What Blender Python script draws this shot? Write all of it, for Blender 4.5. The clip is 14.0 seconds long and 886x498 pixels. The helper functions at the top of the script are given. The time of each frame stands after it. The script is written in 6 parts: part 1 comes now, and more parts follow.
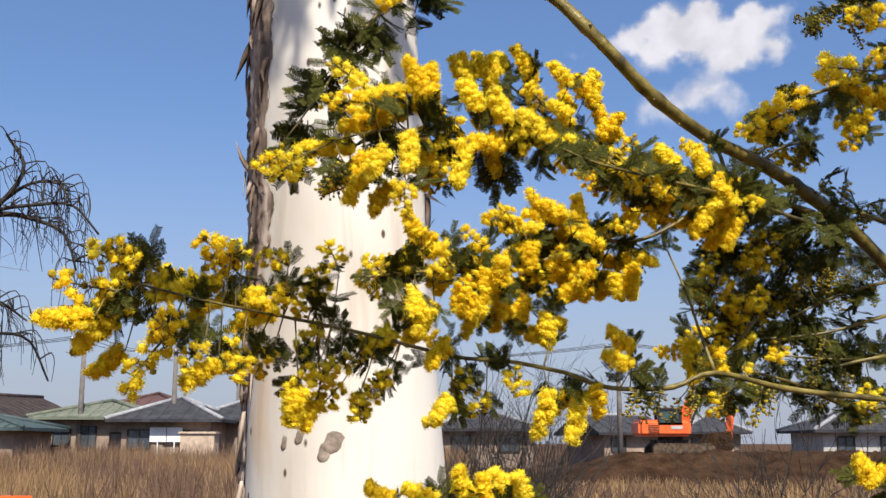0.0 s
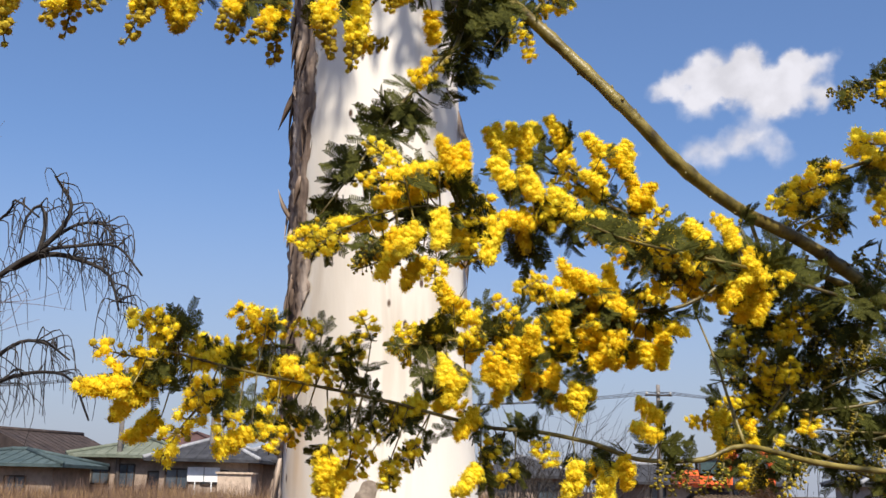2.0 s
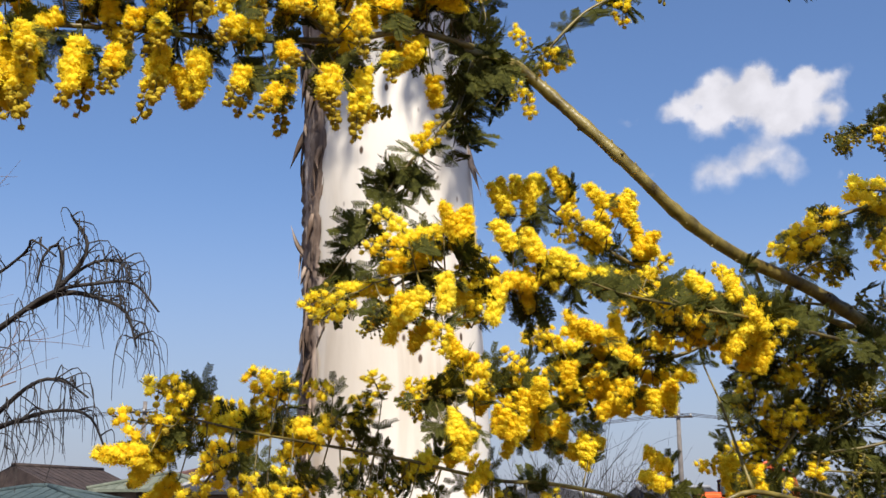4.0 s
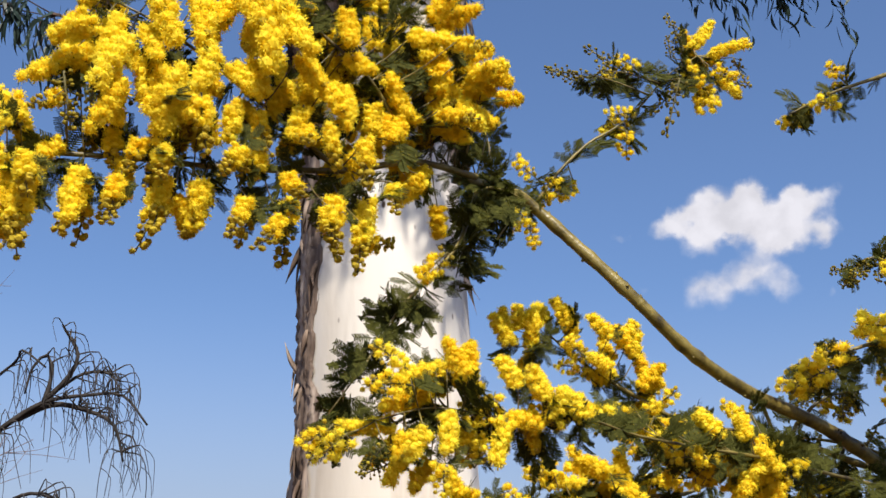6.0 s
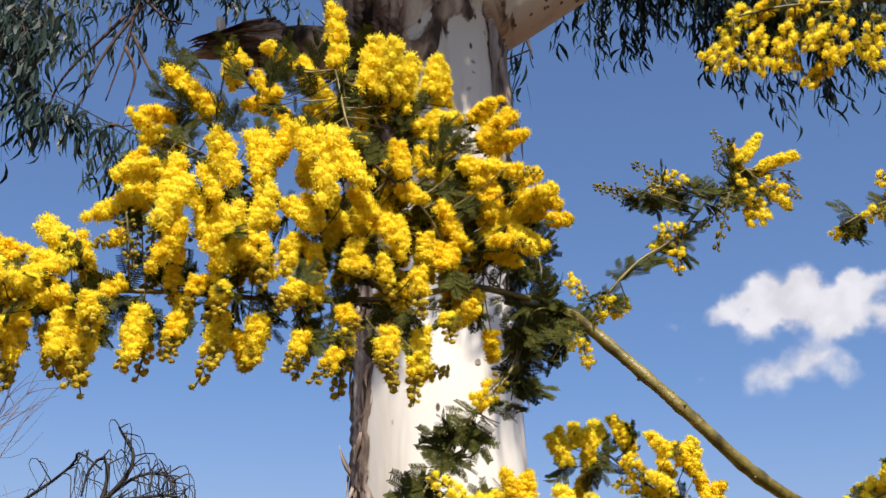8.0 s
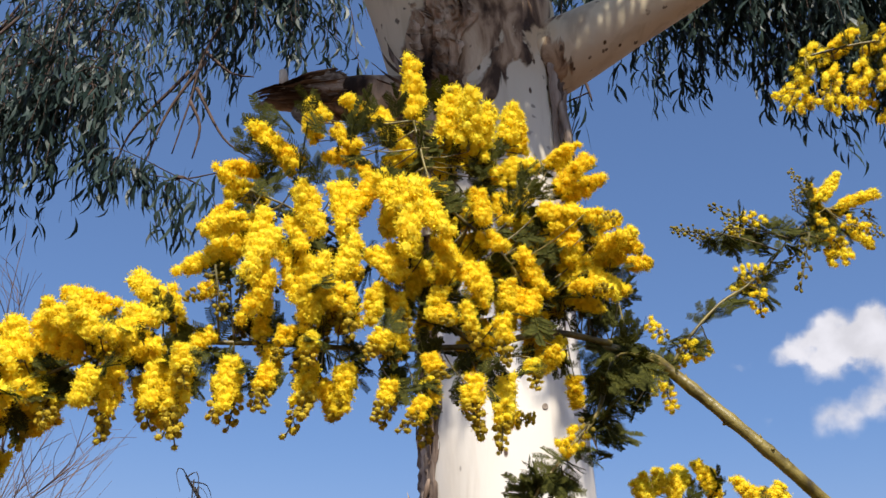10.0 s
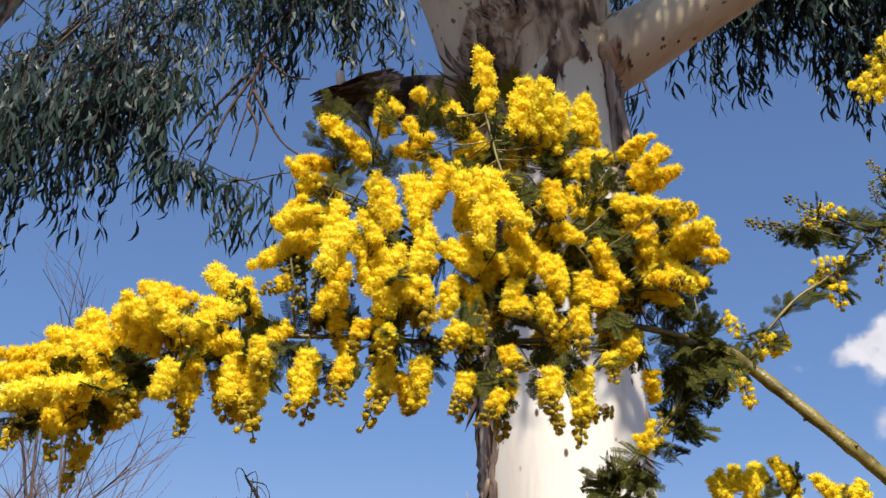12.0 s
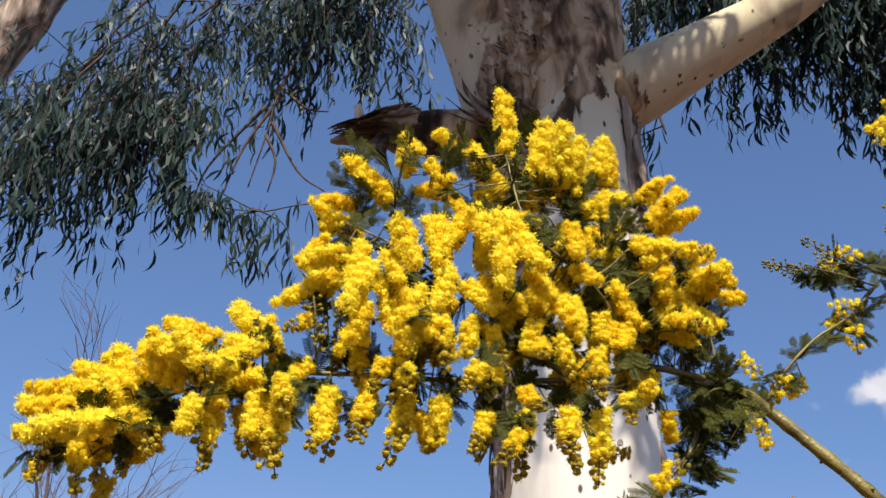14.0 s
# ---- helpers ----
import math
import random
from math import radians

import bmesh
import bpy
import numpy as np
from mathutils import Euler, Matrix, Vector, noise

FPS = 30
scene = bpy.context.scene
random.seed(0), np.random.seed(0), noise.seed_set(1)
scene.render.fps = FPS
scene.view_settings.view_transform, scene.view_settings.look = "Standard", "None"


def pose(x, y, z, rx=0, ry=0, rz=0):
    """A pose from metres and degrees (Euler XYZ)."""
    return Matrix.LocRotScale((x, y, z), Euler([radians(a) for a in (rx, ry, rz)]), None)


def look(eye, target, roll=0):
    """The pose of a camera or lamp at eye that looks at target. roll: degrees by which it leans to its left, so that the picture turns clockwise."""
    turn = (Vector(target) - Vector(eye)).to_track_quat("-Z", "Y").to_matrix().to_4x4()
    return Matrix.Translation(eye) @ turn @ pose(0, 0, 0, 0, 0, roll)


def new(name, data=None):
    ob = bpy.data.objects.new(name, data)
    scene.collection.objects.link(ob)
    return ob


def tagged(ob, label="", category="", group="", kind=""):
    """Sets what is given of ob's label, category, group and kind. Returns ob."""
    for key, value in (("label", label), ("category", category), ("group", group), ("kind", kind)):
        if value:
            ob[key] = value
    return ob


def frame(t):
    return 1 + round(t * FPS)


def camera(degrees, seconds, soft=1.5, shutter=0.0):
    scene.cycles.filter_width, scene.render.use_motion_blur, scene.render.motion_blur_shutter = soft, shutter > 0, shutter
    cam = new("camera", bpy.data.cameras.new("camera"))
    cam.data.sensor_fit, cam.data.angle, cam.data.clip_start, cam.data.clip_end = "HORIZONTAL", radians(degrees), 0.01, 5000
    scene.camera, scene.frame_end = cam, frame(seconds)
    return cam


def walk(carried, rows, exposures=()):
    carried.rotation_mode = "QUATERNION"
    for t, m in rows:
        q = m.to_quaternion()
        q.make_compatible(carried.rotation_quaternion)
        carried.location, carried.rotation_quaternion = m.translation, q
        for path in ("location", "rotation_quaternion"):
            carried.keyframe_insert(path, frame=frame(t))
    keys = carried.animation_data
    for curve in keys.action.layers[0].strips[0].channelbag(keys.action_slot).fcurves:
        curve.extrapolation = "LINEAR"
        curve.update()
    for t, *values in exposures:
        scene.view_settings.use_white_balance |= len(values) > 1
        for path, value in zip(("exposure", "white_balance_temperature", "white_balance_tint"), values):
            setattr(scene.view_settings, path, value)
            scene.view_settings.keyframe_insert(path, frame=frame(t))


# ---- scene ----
cam = camera(45.02, 14.0, soft=1.5)
PATH = [
    (0, (-0.0010, -0.0013, 1.4979), (-0.0010, 1.9664, 1.8559), 0.01),
    (0.5, (0.0002, -0.0096, 1.5030), (-0.0158, 1.9527, 1.8888), 0.45),
    (1, (0.0049, -0.0115, 1.5108), (-0.0350, 1.9450, 1.9239), 0.79),
    (1.5, (0.0072, -0.0103, 1.5125), (-0.0551, 1.9429, 1.9378), 1.23),
    (2, (0.0050, -0.0176, 1.5140), (-0.0707, 1.9326, 1.9510), 1.29),
    (4.5, (0.0125, -0.0407, 1.5343), (-0.0925, 1.8879, 2.0534), -0.05),
    (5, (0.0092, -0.0283, 1.5353), (-0.0852, 1.8864, 2.1053), 0.40),
    (5.5, (0.0070, -0.0310, 1.5444), (-0.0772, 1.8663, 2.1714), 0.48),
    (6, (0.0047, -0.0288, 1.5495), (-0.0846, 1.8479, 2.2353), 0.59),
    (6.5, (0.0001, -0.0312, 1.5535), (-0.1174, 1.8255, 2.2876), 0.84),
    (7, (-0.0004, -0.0370, 1.5586), (-0.1471, 1.8017, 2.3317), 0.93),
    (7.5, (-0.0022, -0.0382, 1.5624), (-0.1698, 1.7847, 2.3680), 0.85),
    (8, (0.0040, -0.0429, 1.5687), (-0.1770, 1.7614, 2.4125), 0.49),
    (10.5, (-0.0127, -0.0506, 1.5687), (-0.3298, 1.6954, 2.4911), 1.07),
    (11, (-0.0071, -0.0518, 1.5777), (-0.3481, 1.6879, 2.5035), 1.16),
    (11.5, (-0.0131, -0.0491, 1.5744), (-0.3695, 1.6910, 2.4936), 1.56),
    (12, (-0.0259, -0.0446, 1.5660), (-0.4110, 1.6909, 2.4823), 2.07),
    (12.5, (-0.0297, -0.0419, 1.5621), (-0.4317, 1.6854, 2.4867), 2.98),
    (13, (-0.0230, -0.0427, 1.5666), (-0.4438, 1.6707, 2.5084), 2.36),
    (13.5, (-0.0221, -0.0516, 1.5640), (-0.4385, 1.6556, 2.5190), 2.71),
    (14, (-0.0272, -0.0575, 1.5654), (-0.4356, 1.6446, 2.5329), 3.17),
]
walk(cam, [(t, look(eye, target, roll)) for t, eye, target, roll in PATH])

# ---- light ----
SUN_ELEVATION, SUN_SIDE = 50.0, 15.0      # degrees; side: turned to the right of straight behind the walk
sun_way = Vector((math.sin(radians(SUN_SIDE)) * math.cos(radians(SUN_ELEVATION)),
                  -math.cos(radians(SUN_SIDE)) * math.cos(radians(SUN_ELEVATION)),
                  math.sin(radians(SUN_ELEVATION))))
sun = new("sun", bpy.data.lights.new("sun", "SUN"))
sun.data.energy, sun.data.angle, sun.data.color = 5.0, radians(0.53), (1.0, 0.93, 0.83)
sun.matrix_world = look(sun_way * 50, (0, 0, 0))

# where the fair-weather cloud's puffs stand, in milliradians right of and above its middle
CLOUD_TOP = [(-21, 10), (-4, 7), (-36, 7), (16, 18), (-13, 15), (-72, 15), (-59, 20), (-49, 27), (-36, 36), (-25, 39), (-32, 23), (-17, 24), (-45, 16), (-3, 36), (8, 38), (1, 27), (-8, 18), (12, 30)]
CLOUD_SIDE = [(45, 31), (55, 25), (69, 27), (37, 23), (26, 15), (46, 18), (15, 10), (29, 2), (43, 0), (59, -2), (70, 0), (5, -2), (18, -9), (32, -9)]
CLOUD_LOW = [(-46, -3), (-32, -4), (-47, -41), (-30, -40), (-15, -36), (-1, -30), (1, -44), (21, -40), (34, -48), (-51, -53), (-27, -53), (12, -26)]
CLOUD_WISP = [(-113, 6), (-105, 10), (66, -56), (-92, -43)]
CLOUD_MIDDLE = Vector((0.2287, 0.9107, 0.3440))
CLOUD_RIGHT = Vector((CLOUD_MIDDLE.y, -CLOUD_MIDDLE.x, 0)).normalized()
CLOUD_UP = CLOUD_RIGHT.cross(CLOUD_MIDDLE)
PUFFS = [((CLOUD_MIDDLE + CLOUD_RIGHT * (a / 1000) + CLOUD_UP * (b / 1000)).normalized(), size, strength)
         for puffs, size, strength in ((CLOUD_TOP, 0.017, 0.80), (CLOUD_SIDE, 0.018, 0.78), (CLOUD_LOW, 0.020, 0.50), (CLOUD_WISP, 0.010, 0.4)) for a, b in puffs]


def make_world():
    world = bpy.data.worlds.new("sky")
    scene.world = world
    world.use_nodes = True
    nt = world.node_tree
    nt.nodes.clear()
    N, L = nt.nodes.new, nt.links.new
    out, back = N("ShaderNodeOutputWorld"), N("ShaderNodeBackground")
    sky = N("ShaderNodeTexSky")
    sky.sky_type, sky.sun_disc = "NISHITA", False
    sky.sun_elevation, sky.sun_rotation = radians(SUN_ELEVATION), radians(180 - SUN_SIDE)
    sky.air_density, sky.dust_density, sky.ozone_density = 1.0, 1.6, 3.0
    co = N("ShaderNodeTexCoord")
    wob = N("ShaderNodeTexNoise")
    wob.inputs["Scale"].default_value, wob.inputs["Detail"].default_value = 48.0, 8.0
    L(co.outputs["Generated"], wob.inputs["Vector"])
    sub = N("ShaderNodeVectorMath"); sub.operation = "SUBTRACT"
    L(wob.outputs["Color"], sub.inputs[0]); sub.inputs[1].default_value = (0.5, 0.5, 0.5)
    mul = N("ShaderNodeVectorMath"); mul.operation = "SCALE"
    L(sub.outputs[0], mul.inputs[0]); mul.inputs["Scale"].default_value = 0.030
    add = N("ShaderNodeVectorMath")
    L(co.outputs["Generated"], add.inputs[0]); L(mul.outputs[0], add.inputs[1])
    last = None
    for way, size, strength in PUFFS:
        far = N("ShaderNodeVectorMath"); far.operation = "DISTANCE"
        L(add.outputs[0], far.inputs[0]); far.inputs[1].default_value = way
        ramp = N("ShaderNodeMapRange"); ramp.interpolation_type = "SMOOTHERSTEP"
        L(far.outputs["Value"], ramp.inputs["Value"])
        ramp.inputs["From Min"].default_value, ramp.inputs["From Max"].default_value = size * 1.25, 0.0
        ramp.inputs["To Max"].default_value = strength
        if last:
            top = N("ShaderNodeMath"); top.operation = "ADD"
            L(last, top.inputs[0]); L(ramp.outputs[0], top.inputs[1])
            last = top.outputs[0]
        else:
            last = ramp.outputs[0]
    thin = N("ShaderNodeTexNoise")
    thin.inputs["Scale"].default_value, thin.inputs["Detail"].default_value = 34.0, 7.0
    L(co.outputs["Generated"], thin.inputs["Vector"])
    body = N("ShaderNodeMapRange")
    L(thin.outputs["Fac"], body.inputs["Value"])
    body.inputs["From Min"].default_value, body.inputs["From Max"].default_value = 0.30, 0.62
    body.inputs["To Min"].default_value = 0.65
    cover = N("ShaderNodeMath"); cover.operation = "MULTIPLY"
    L(last, cover.inputs[0]); L(body.outputs[0], cover.inputs[1])
    mix = N("ShaderNodeMix"); mix.data_type = "RGBA"
    clear = N("ShaderNodeMix"); clear.data_type, clear.blend_type = "RGBA", "MULTIPLY"
    clear.inputs["Factor"].default_value = 1.0
    soft = N("ShaderNodeGamma"); soft.inputs["Gamma"].default_value = 0.86
    L(sky.outputs["Color"], soft.inputs["Color"])
    L(soft.outputs[0], clear.inputs["A"]); clear.inputs["B"].default_value = SKY_TINT
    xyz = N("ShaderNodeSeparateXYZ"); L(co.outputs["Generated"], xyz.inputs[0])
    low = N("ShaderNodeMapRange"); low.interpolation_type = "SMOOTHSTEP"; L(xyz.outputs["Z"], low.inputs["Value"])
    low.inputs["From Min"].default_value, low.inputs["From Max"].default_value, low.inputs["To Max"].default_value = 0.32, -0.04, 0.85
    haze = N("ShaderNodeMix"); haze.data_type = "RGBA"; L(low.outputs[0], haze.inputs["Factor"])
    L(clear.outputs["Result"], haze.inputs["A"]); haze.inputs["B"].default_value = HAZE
    shade = N("ShaderNodeMapRange"); L(thin.outputs["Fac"], shade.inputs["Value"])
    shade.inputs["From Min"].default_value, shade.inputs["From Max"].default_value = 0.35, 0.62
    shade.inputs["To Min"].default_value, shade.inputs["To Max"].default_value = 0.87, 1.05
    white = N("ShaderNodeVectorMath"); white.operation = "SCALE"; white.inputs[0].default_value = (CLOUD, CLOUD * 0.975, CLOUD * 1.03)
    L(shade.outputs[0], white.inputs["Scale"]); L(white.outputs[0], mix.inputs["B"])
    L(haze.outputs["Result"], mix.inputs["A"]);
    edge = N("ShaderNodeMapRange"); edge.interpolation_type = "SMOOTHSTEP"
    L(cover.outputs[0], edge.inputs["Value"])
    edge.inputs["From Min"].default_value, edge.inputs["From Max"].default_value = 0.15, 1.2
    edge.inputs["To Max"].default_value = 0.93
    L(edge.outputs[0], mix.inputs["Factor"])
    L(mix.outputs["Result"], back.inputs["Color"])
    back.inputs["Strength"].default_value = SKY
    L(back.outputs[0], out.inputs[0])


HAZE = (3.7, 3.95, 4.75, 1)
SKY, CLOUD, SKY_TINT = 0.088, 6.8, (0.97, 1.16, 1.48, 1)
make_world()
scene.view_settings.exposure = 0.52


# ---- materials ----
def material(name, rough=0.8, spec=0.3):
    """A node material: its tree, the surface node and the two makers."""
    m = bpy.data.materials.new(name)
    m.use_nodes = True
    p = m.node_tree.nodes["Principled BSDF"]
    p.inputs["Roughness"].default_value = rough
    p.inputs["Specular IOR Level"].default_value = spec
    return m, p, m.node_tree.nodes.new, m.node_tree.links.new


def ramp_of(N, stops):
    r = N("ShaderNodeValToRGB")
    while len(r.color_ramp.elements) < len(stops):
        r.color_ramp.elements.new(0.5)
    for e, (at, c) in zip(r.color_ramp.elements, stops):
        e.position, e.color = at, (*c, 1)
    return r


def noise_of(N, L, scale, detail=4.0, stretch=None, kind="Object", distort=0.0):
    co, n = N("ShaderNodeTexCoord"), N("ShaderNodeTexNoise")
    n.inputs["Scale"].default_value, n.inputs["Detail"].default_value, n.inputs["Distortion"].default_value = scale, detail, distort
    if stretch:
        mp = N("ShaderNodeMapping")
        mp.inputs["Scale"].default_value = stretch
        L(co.outputs[kind], mp.inputs["Vector"]); L(mp.outputs[0], n.inputs["Vector"])
    else:
        L(co.outputs[kind], n.inputs["Vector"])
    return n


def bump_of(N, L, p, height, strength, distance):
    b = N("ShaderNodeBump")
    b.inputs["Strength"].default_value, b.inputs["Distance"].default_value = strength, distance
    L(height, b.inputs["Height"]); L(b.outputs[0], p.inputs["Normal"])


def speckled(name, stops, scale, rough=0.85, bump=0.4, distance=0.002, detail=6.0, stretch=None, spec=0.2, fine=None):
    """Colour from noise at one scale, relief from the same and a finer one."""
    m, p, N, L = material(name, rough, spec)
    n = noise_of(N, L, scale, detail, stretch)
    r = ramp_of(N, stops)
    L(n.outputs["Fac"], r.inputs[0])
    f = noise_of(N, L, fine or scale * 6, 5.0, stretch)
    mix = N("ShaderNodeMix"); mix.data_type, mix.blend_type = "RGBA", "OVERLAY"
    mix.inputs["Factor"].default_value = 0.45
    L(r.outputs[0], mix.inputs["A"]); L(f.outputs["Fac"], mix.inputs["B"])
    L(mix.outputs["Result"], p.inputs["Base Color"])
    bump_of(N, L, p, f.outputs["Fac"], bump, distance)
    return m


def leafy(name, dark, light, through_share, rough=0.55, scale=60.0, spec=0.18):
    """A thin leaf: lit from above, and some light through it."""
    m, p, N, L = material(name, rough, spec)
    n = noise_of(N, L, scale, 3.0)
    info = N("ShaderNodeNewGeometry")
    mean = N("ShaderNodeMath"); mean.operation = "MULTIPLY_ADD"
    L(info.outputs["Random Per Island"], mean.inputs[0]); mean.inputs[1].default_value = 0.6
    half = N("ShaderNodeMath"); half.operation = "MULTIPLY"
    L(n.outputs["Fac"], half.inputs[0]); half.inputs[1].default_value = 0.4
    L(half.outputs[0], mean.inputs[2])
    r = ramp_of(N, [(0.1, dark), (0.9, light)])
    L(mean.outputs[0], r.inputs[0]); L(r.outputs[0], p.inputs["Base Color"])
    t = N("ShaderNodeBsdfTranslucent")
    gain = N("ShaderNodeMix"); gain.data_type, gain.blend_type = "RGBA", "MULTIPLY"
    gain.inputs["Factor"].default_value = 1.0
    L(r.outputs[0], gain.inputs["A"]); gain.inputs["B"].default_value = (1.2, 1.3, 0.6, 1)
    L(gain.outputs["Result"], t.inputs["Color"])
    mix, out = N("ShaderNodeMixShader"), m.node_tree.nodes["Material Output"]
    mix.inputs[0].default_value = through_share
    L(p.outputs[0], mix.inputs[1]); L(t.outputs[0], mix.inputs[2]); L(mix.outputs[0], out.inputs[0])
    return m


def make_blossom(name, deep, mid, pale, share=0.38):
    m, p, N, L = material(name, 0.9, 0.1)
    info, geo = N("ShaderNodeObjectInfo"), N("ShaderNodeNewGeometry")
    n = noise_of(N, L, 90.0, 3.0)
    a = N("ShaderNodeMath"); a.operation = "MULTIPLY_ADD"
    L(info.outputs["Random"], a.inputs[0]); a.inputs[1].default_value = 0.35
    b = N("ShaderNodeMath"); b.operation = "MULTIPLY_ADD"
    L(geo.outputs["Random Per Island"], b.inputs[0]); b.inputs[1].default_value = 0.35
    c = N("ShaderNodeMath"); c.operation = "MULTIPLY"
    L(n.outputs["Fac"], c.inputs[0]); c.inputs[1].default_value = 0.45
    L(c.outputs[0], b.inputs[2]); L(b.outputs[0], a.inputs[2])
    r = ramp_of(N, [(0.15, deep), (0.5, mid), (0.9, pale)])
    L(a.outputs[0], r.inputs[0]); L(r.outputs[0], p.inputs["Base Color"])
    t = N("ShaderNodeBsdfTranslucent"); L(r.outputs[0], t.inputs["Color"])
    mix, out = N("ShaderNodeMixShader"), m.node_tree.nodes["Material Output"]
    mix.inputs[0].default_value = share
    L(p.outputs[0], mix.inputs[1]); L(t.outputs[0], mix.inputs[2]); L(mix.outputs[0], out.inputs[0])
    return m


BLOSSOM = make_blossom("blossom", (0.94, 0.650, 0.018), (0.970, 0.770, 0.038), (0.985, 0.855, 0.075), 0.44)
BUD = make_blossom("bud", (0.10, 0.078, 0.021), (0.24, 0.185, 0.028), (0.54, 0.42, 0.042), 0.18)
# half-open heads' brown-gold; on loose racemes it also puts olive shade into colour
DULL = make_blossom("half_open_shaded_blossom", (0.24, 0.165, 0.026), (0.47, 0.345, 0.032), (0.74, 0.56, 0.055), 0.32)
LEAF = leafy("wattle_leaf", (0.021, 0.024, 0.004), (0.090, 0.090, 0.017), 0.16, 0.75, spec=0.08)
STEM = speckled("wattle_stem", [(0.30, (0.030, 0.021, 0.009)), (0.5, (0.145, 0.110, 0.024)), (0.72, (0.27, 0.21, 0.058))], 60.0, 0.40, 0.6, 0.0008, spec=0.4)
STALK = speckled("wattle_stalk", [(0.3, (0.09, 0.08, 0.03)), (0.7, (0.20, 0.17, 0.07))], 90.0, 0.7, 0.2, 0.0004)
GUM_LEAF = leafy("gum_leaf", (0.013, 0.026, 0.023), (0.048, 0.074, 0.062), 0.14, 0.42, 14.0)
GUM_TWIG = speckled("gum_twig", [(0.3, (0.035, 0.022, 0.017)), (0.7, (0.11, 0.070, 0.052))], 60.0, 0.7, 0.3, 0.001)
PALE_TWIG = speckled("pale_twig", [(0.3, (0.09, 0.06, 0.05)), (0.7, (0.22, 0.15, 0.12))], 60.0, 0.7, 0.3, 0.001)
BARE = speckled("bare_twig", [(0.3, (0.022, 0.018, 0.016)), (0.7, (0.058, 0.050, 0.044))], 50.0, 0.85, 0.3, 0.001)


def make_white_bark():
    """Smooth pale bark: cream to grey clouds, tan blushes, streaks down it, small dark specks."""
    m, p, N, L = material("gum_bark", 0.68, 0.14)
    big = noise_of(N, L, 2.2, 5.0, (1.6, 1.6, 0.55), distort=0.4)
    base = ramp_of(N, [(0.30, (0.54, 0.465, 0.37)), (0.46, (0.68, 0.625, 0.54)), (0.62, (0.73, 0.68, 0.60)), (0.80, (0.57, 0.54, 0.48))])
    L(big.outputs["Fac"], base.inputs[0])
    streak = noise_of(N, L, 26.0, 5.0, (1.0, 1.0, 0.10), distort=0.6)
    sr = ramp_of(N, [(0.34, (0.55, 0.47, 0.38)), (0.48, (1, 1, 1))])
    L(streak.outputs["Fac"], sr.inputs[0])
    m1 = N("ShaderNodeMix"); m1.data_type, m1.blend_type = "RGBA", "MULTIPLY"
    m1.inputs["Factor"].default_value = 0.30
    L(base.outputs[0], m1.inputs["A"]); L(sr.outputs[0], m1.inputs["B"])
    blush = noise_of(N, L, 5.0, 4.0, (1.0, 1.0, 0.45))
    br = ramp_of(N, [(0.60, (0, 0, 0)), (0.74, (1, 1, 1))])
    L(blush.outputs["Fac"], br.inputs[0])
    m2 = N("ShaderNodeMix"); m2.data_type = "RGBA"
    L(br.outputs[0], m2.inputs["Factor"]); L(m1.outputs["Result"], m2.inputs["A"]); m2.inputs["B"].default_value = (0.62, 0.43, 0.25, 1)
    co, vo = N("ShaderNodeTexCoord"), N("ShaderNodeTexVoronoi")
    mp = N("ShaderNodeMapping"); mp.inputs["Scale"].default_value = (1, 1, 0.5)
    L(co.outputs["Object"], mp.inputs["Vector"]); L(mp.outputs[0], vo.inputs["Vector"])
    vo.inputs["Scale"].default_value, vo.inputs["Randomness"].default_value = 34.0, 1.0
    dot = N("ShaderNodeMapRange"); dot.inputs["From Min"].default_value, dot.inputs["From Max"].default_value = 0.15, 0.08
    L(vo.outputs["Distance"], dot.inputs["Value"])
    few = N("ShaderNodeSeparateColor"); L(vo.outputs["Color"], few.inputs[0])
    some = N("ShaderNodeMath"); some.operation = "GREATER_THAN"; some.inputs[1].default_value = 0.42
    L(few.outputs[0], some.inputs[0])
    both = N("ShaderNodeMath"); both.operation = "MULTIPLY"
    L(dot.outputs[0], both.inputs[0]); L(some.outputs[0], both.inputs[1])
    m3 = N("ShaderNodeMix"); m3.data_type = "RGBA"
    L(both.outputs[0], m3.inputs["Factor"]); L(m2.outputs["Result"], m3.inputs["A"]); m3.inputs["B"].default_value = (0.09, 0.055, 0.035, 1)
    # old brown bark kept in patches round the fork
    xyz = N("ShaderNodeSeparateXYZ"); L(co.outputs["Object"], xyz.inputs[0])
    high = N("ShaderNodeMapRange"); L(xyz.outputs["Z"], high.inputs["Value"])
    high.inputs["From Min"].default_value, high.inputs["From Max"].default_value = 1.85, 2.30
    high.inputs["To Min"].default_value, high.inputs["To Max"].default_value = -0.3, 0.22
    patch = noise_of(N, L, 7.0, 6.0, (1.0, 1.0, 0.5), distort=0.8)
    plus = N("ShaderNodeMath"); L(patch.outputs["Fac"], plus.inputs[0]); L(high.outputs[0], plus.inputs[1])
    pr = ramp_of(N, [(0.70, (0, 0, 0)), (0.76, (0.7, 0.7, 0.7))])
    L(plus.outputs[0], pr.inputs[0])
    kept = noise_of(N, L, 30.0, 5.0, (1.0, 1.0, 0.25))
    kr = ramp_of(N, [(0.3, (0.12, 0.08, 0.055)), (0.48, (0.30, 0.235, 0.165)), (0.72, (0.50, 0.43, 0.31))])
    L(kept.outputs["Fac"], kr.inputs[0])
    m4 = N("ShaderNodeMix"); m4.data_type = "RGBA"
    # tan towards the fork; shade and bounced warmth are put into this tint too
    warm = N("ShaderNodeMapRange"); L(xyz.outputs["Z"], warm.inputs["Value"])
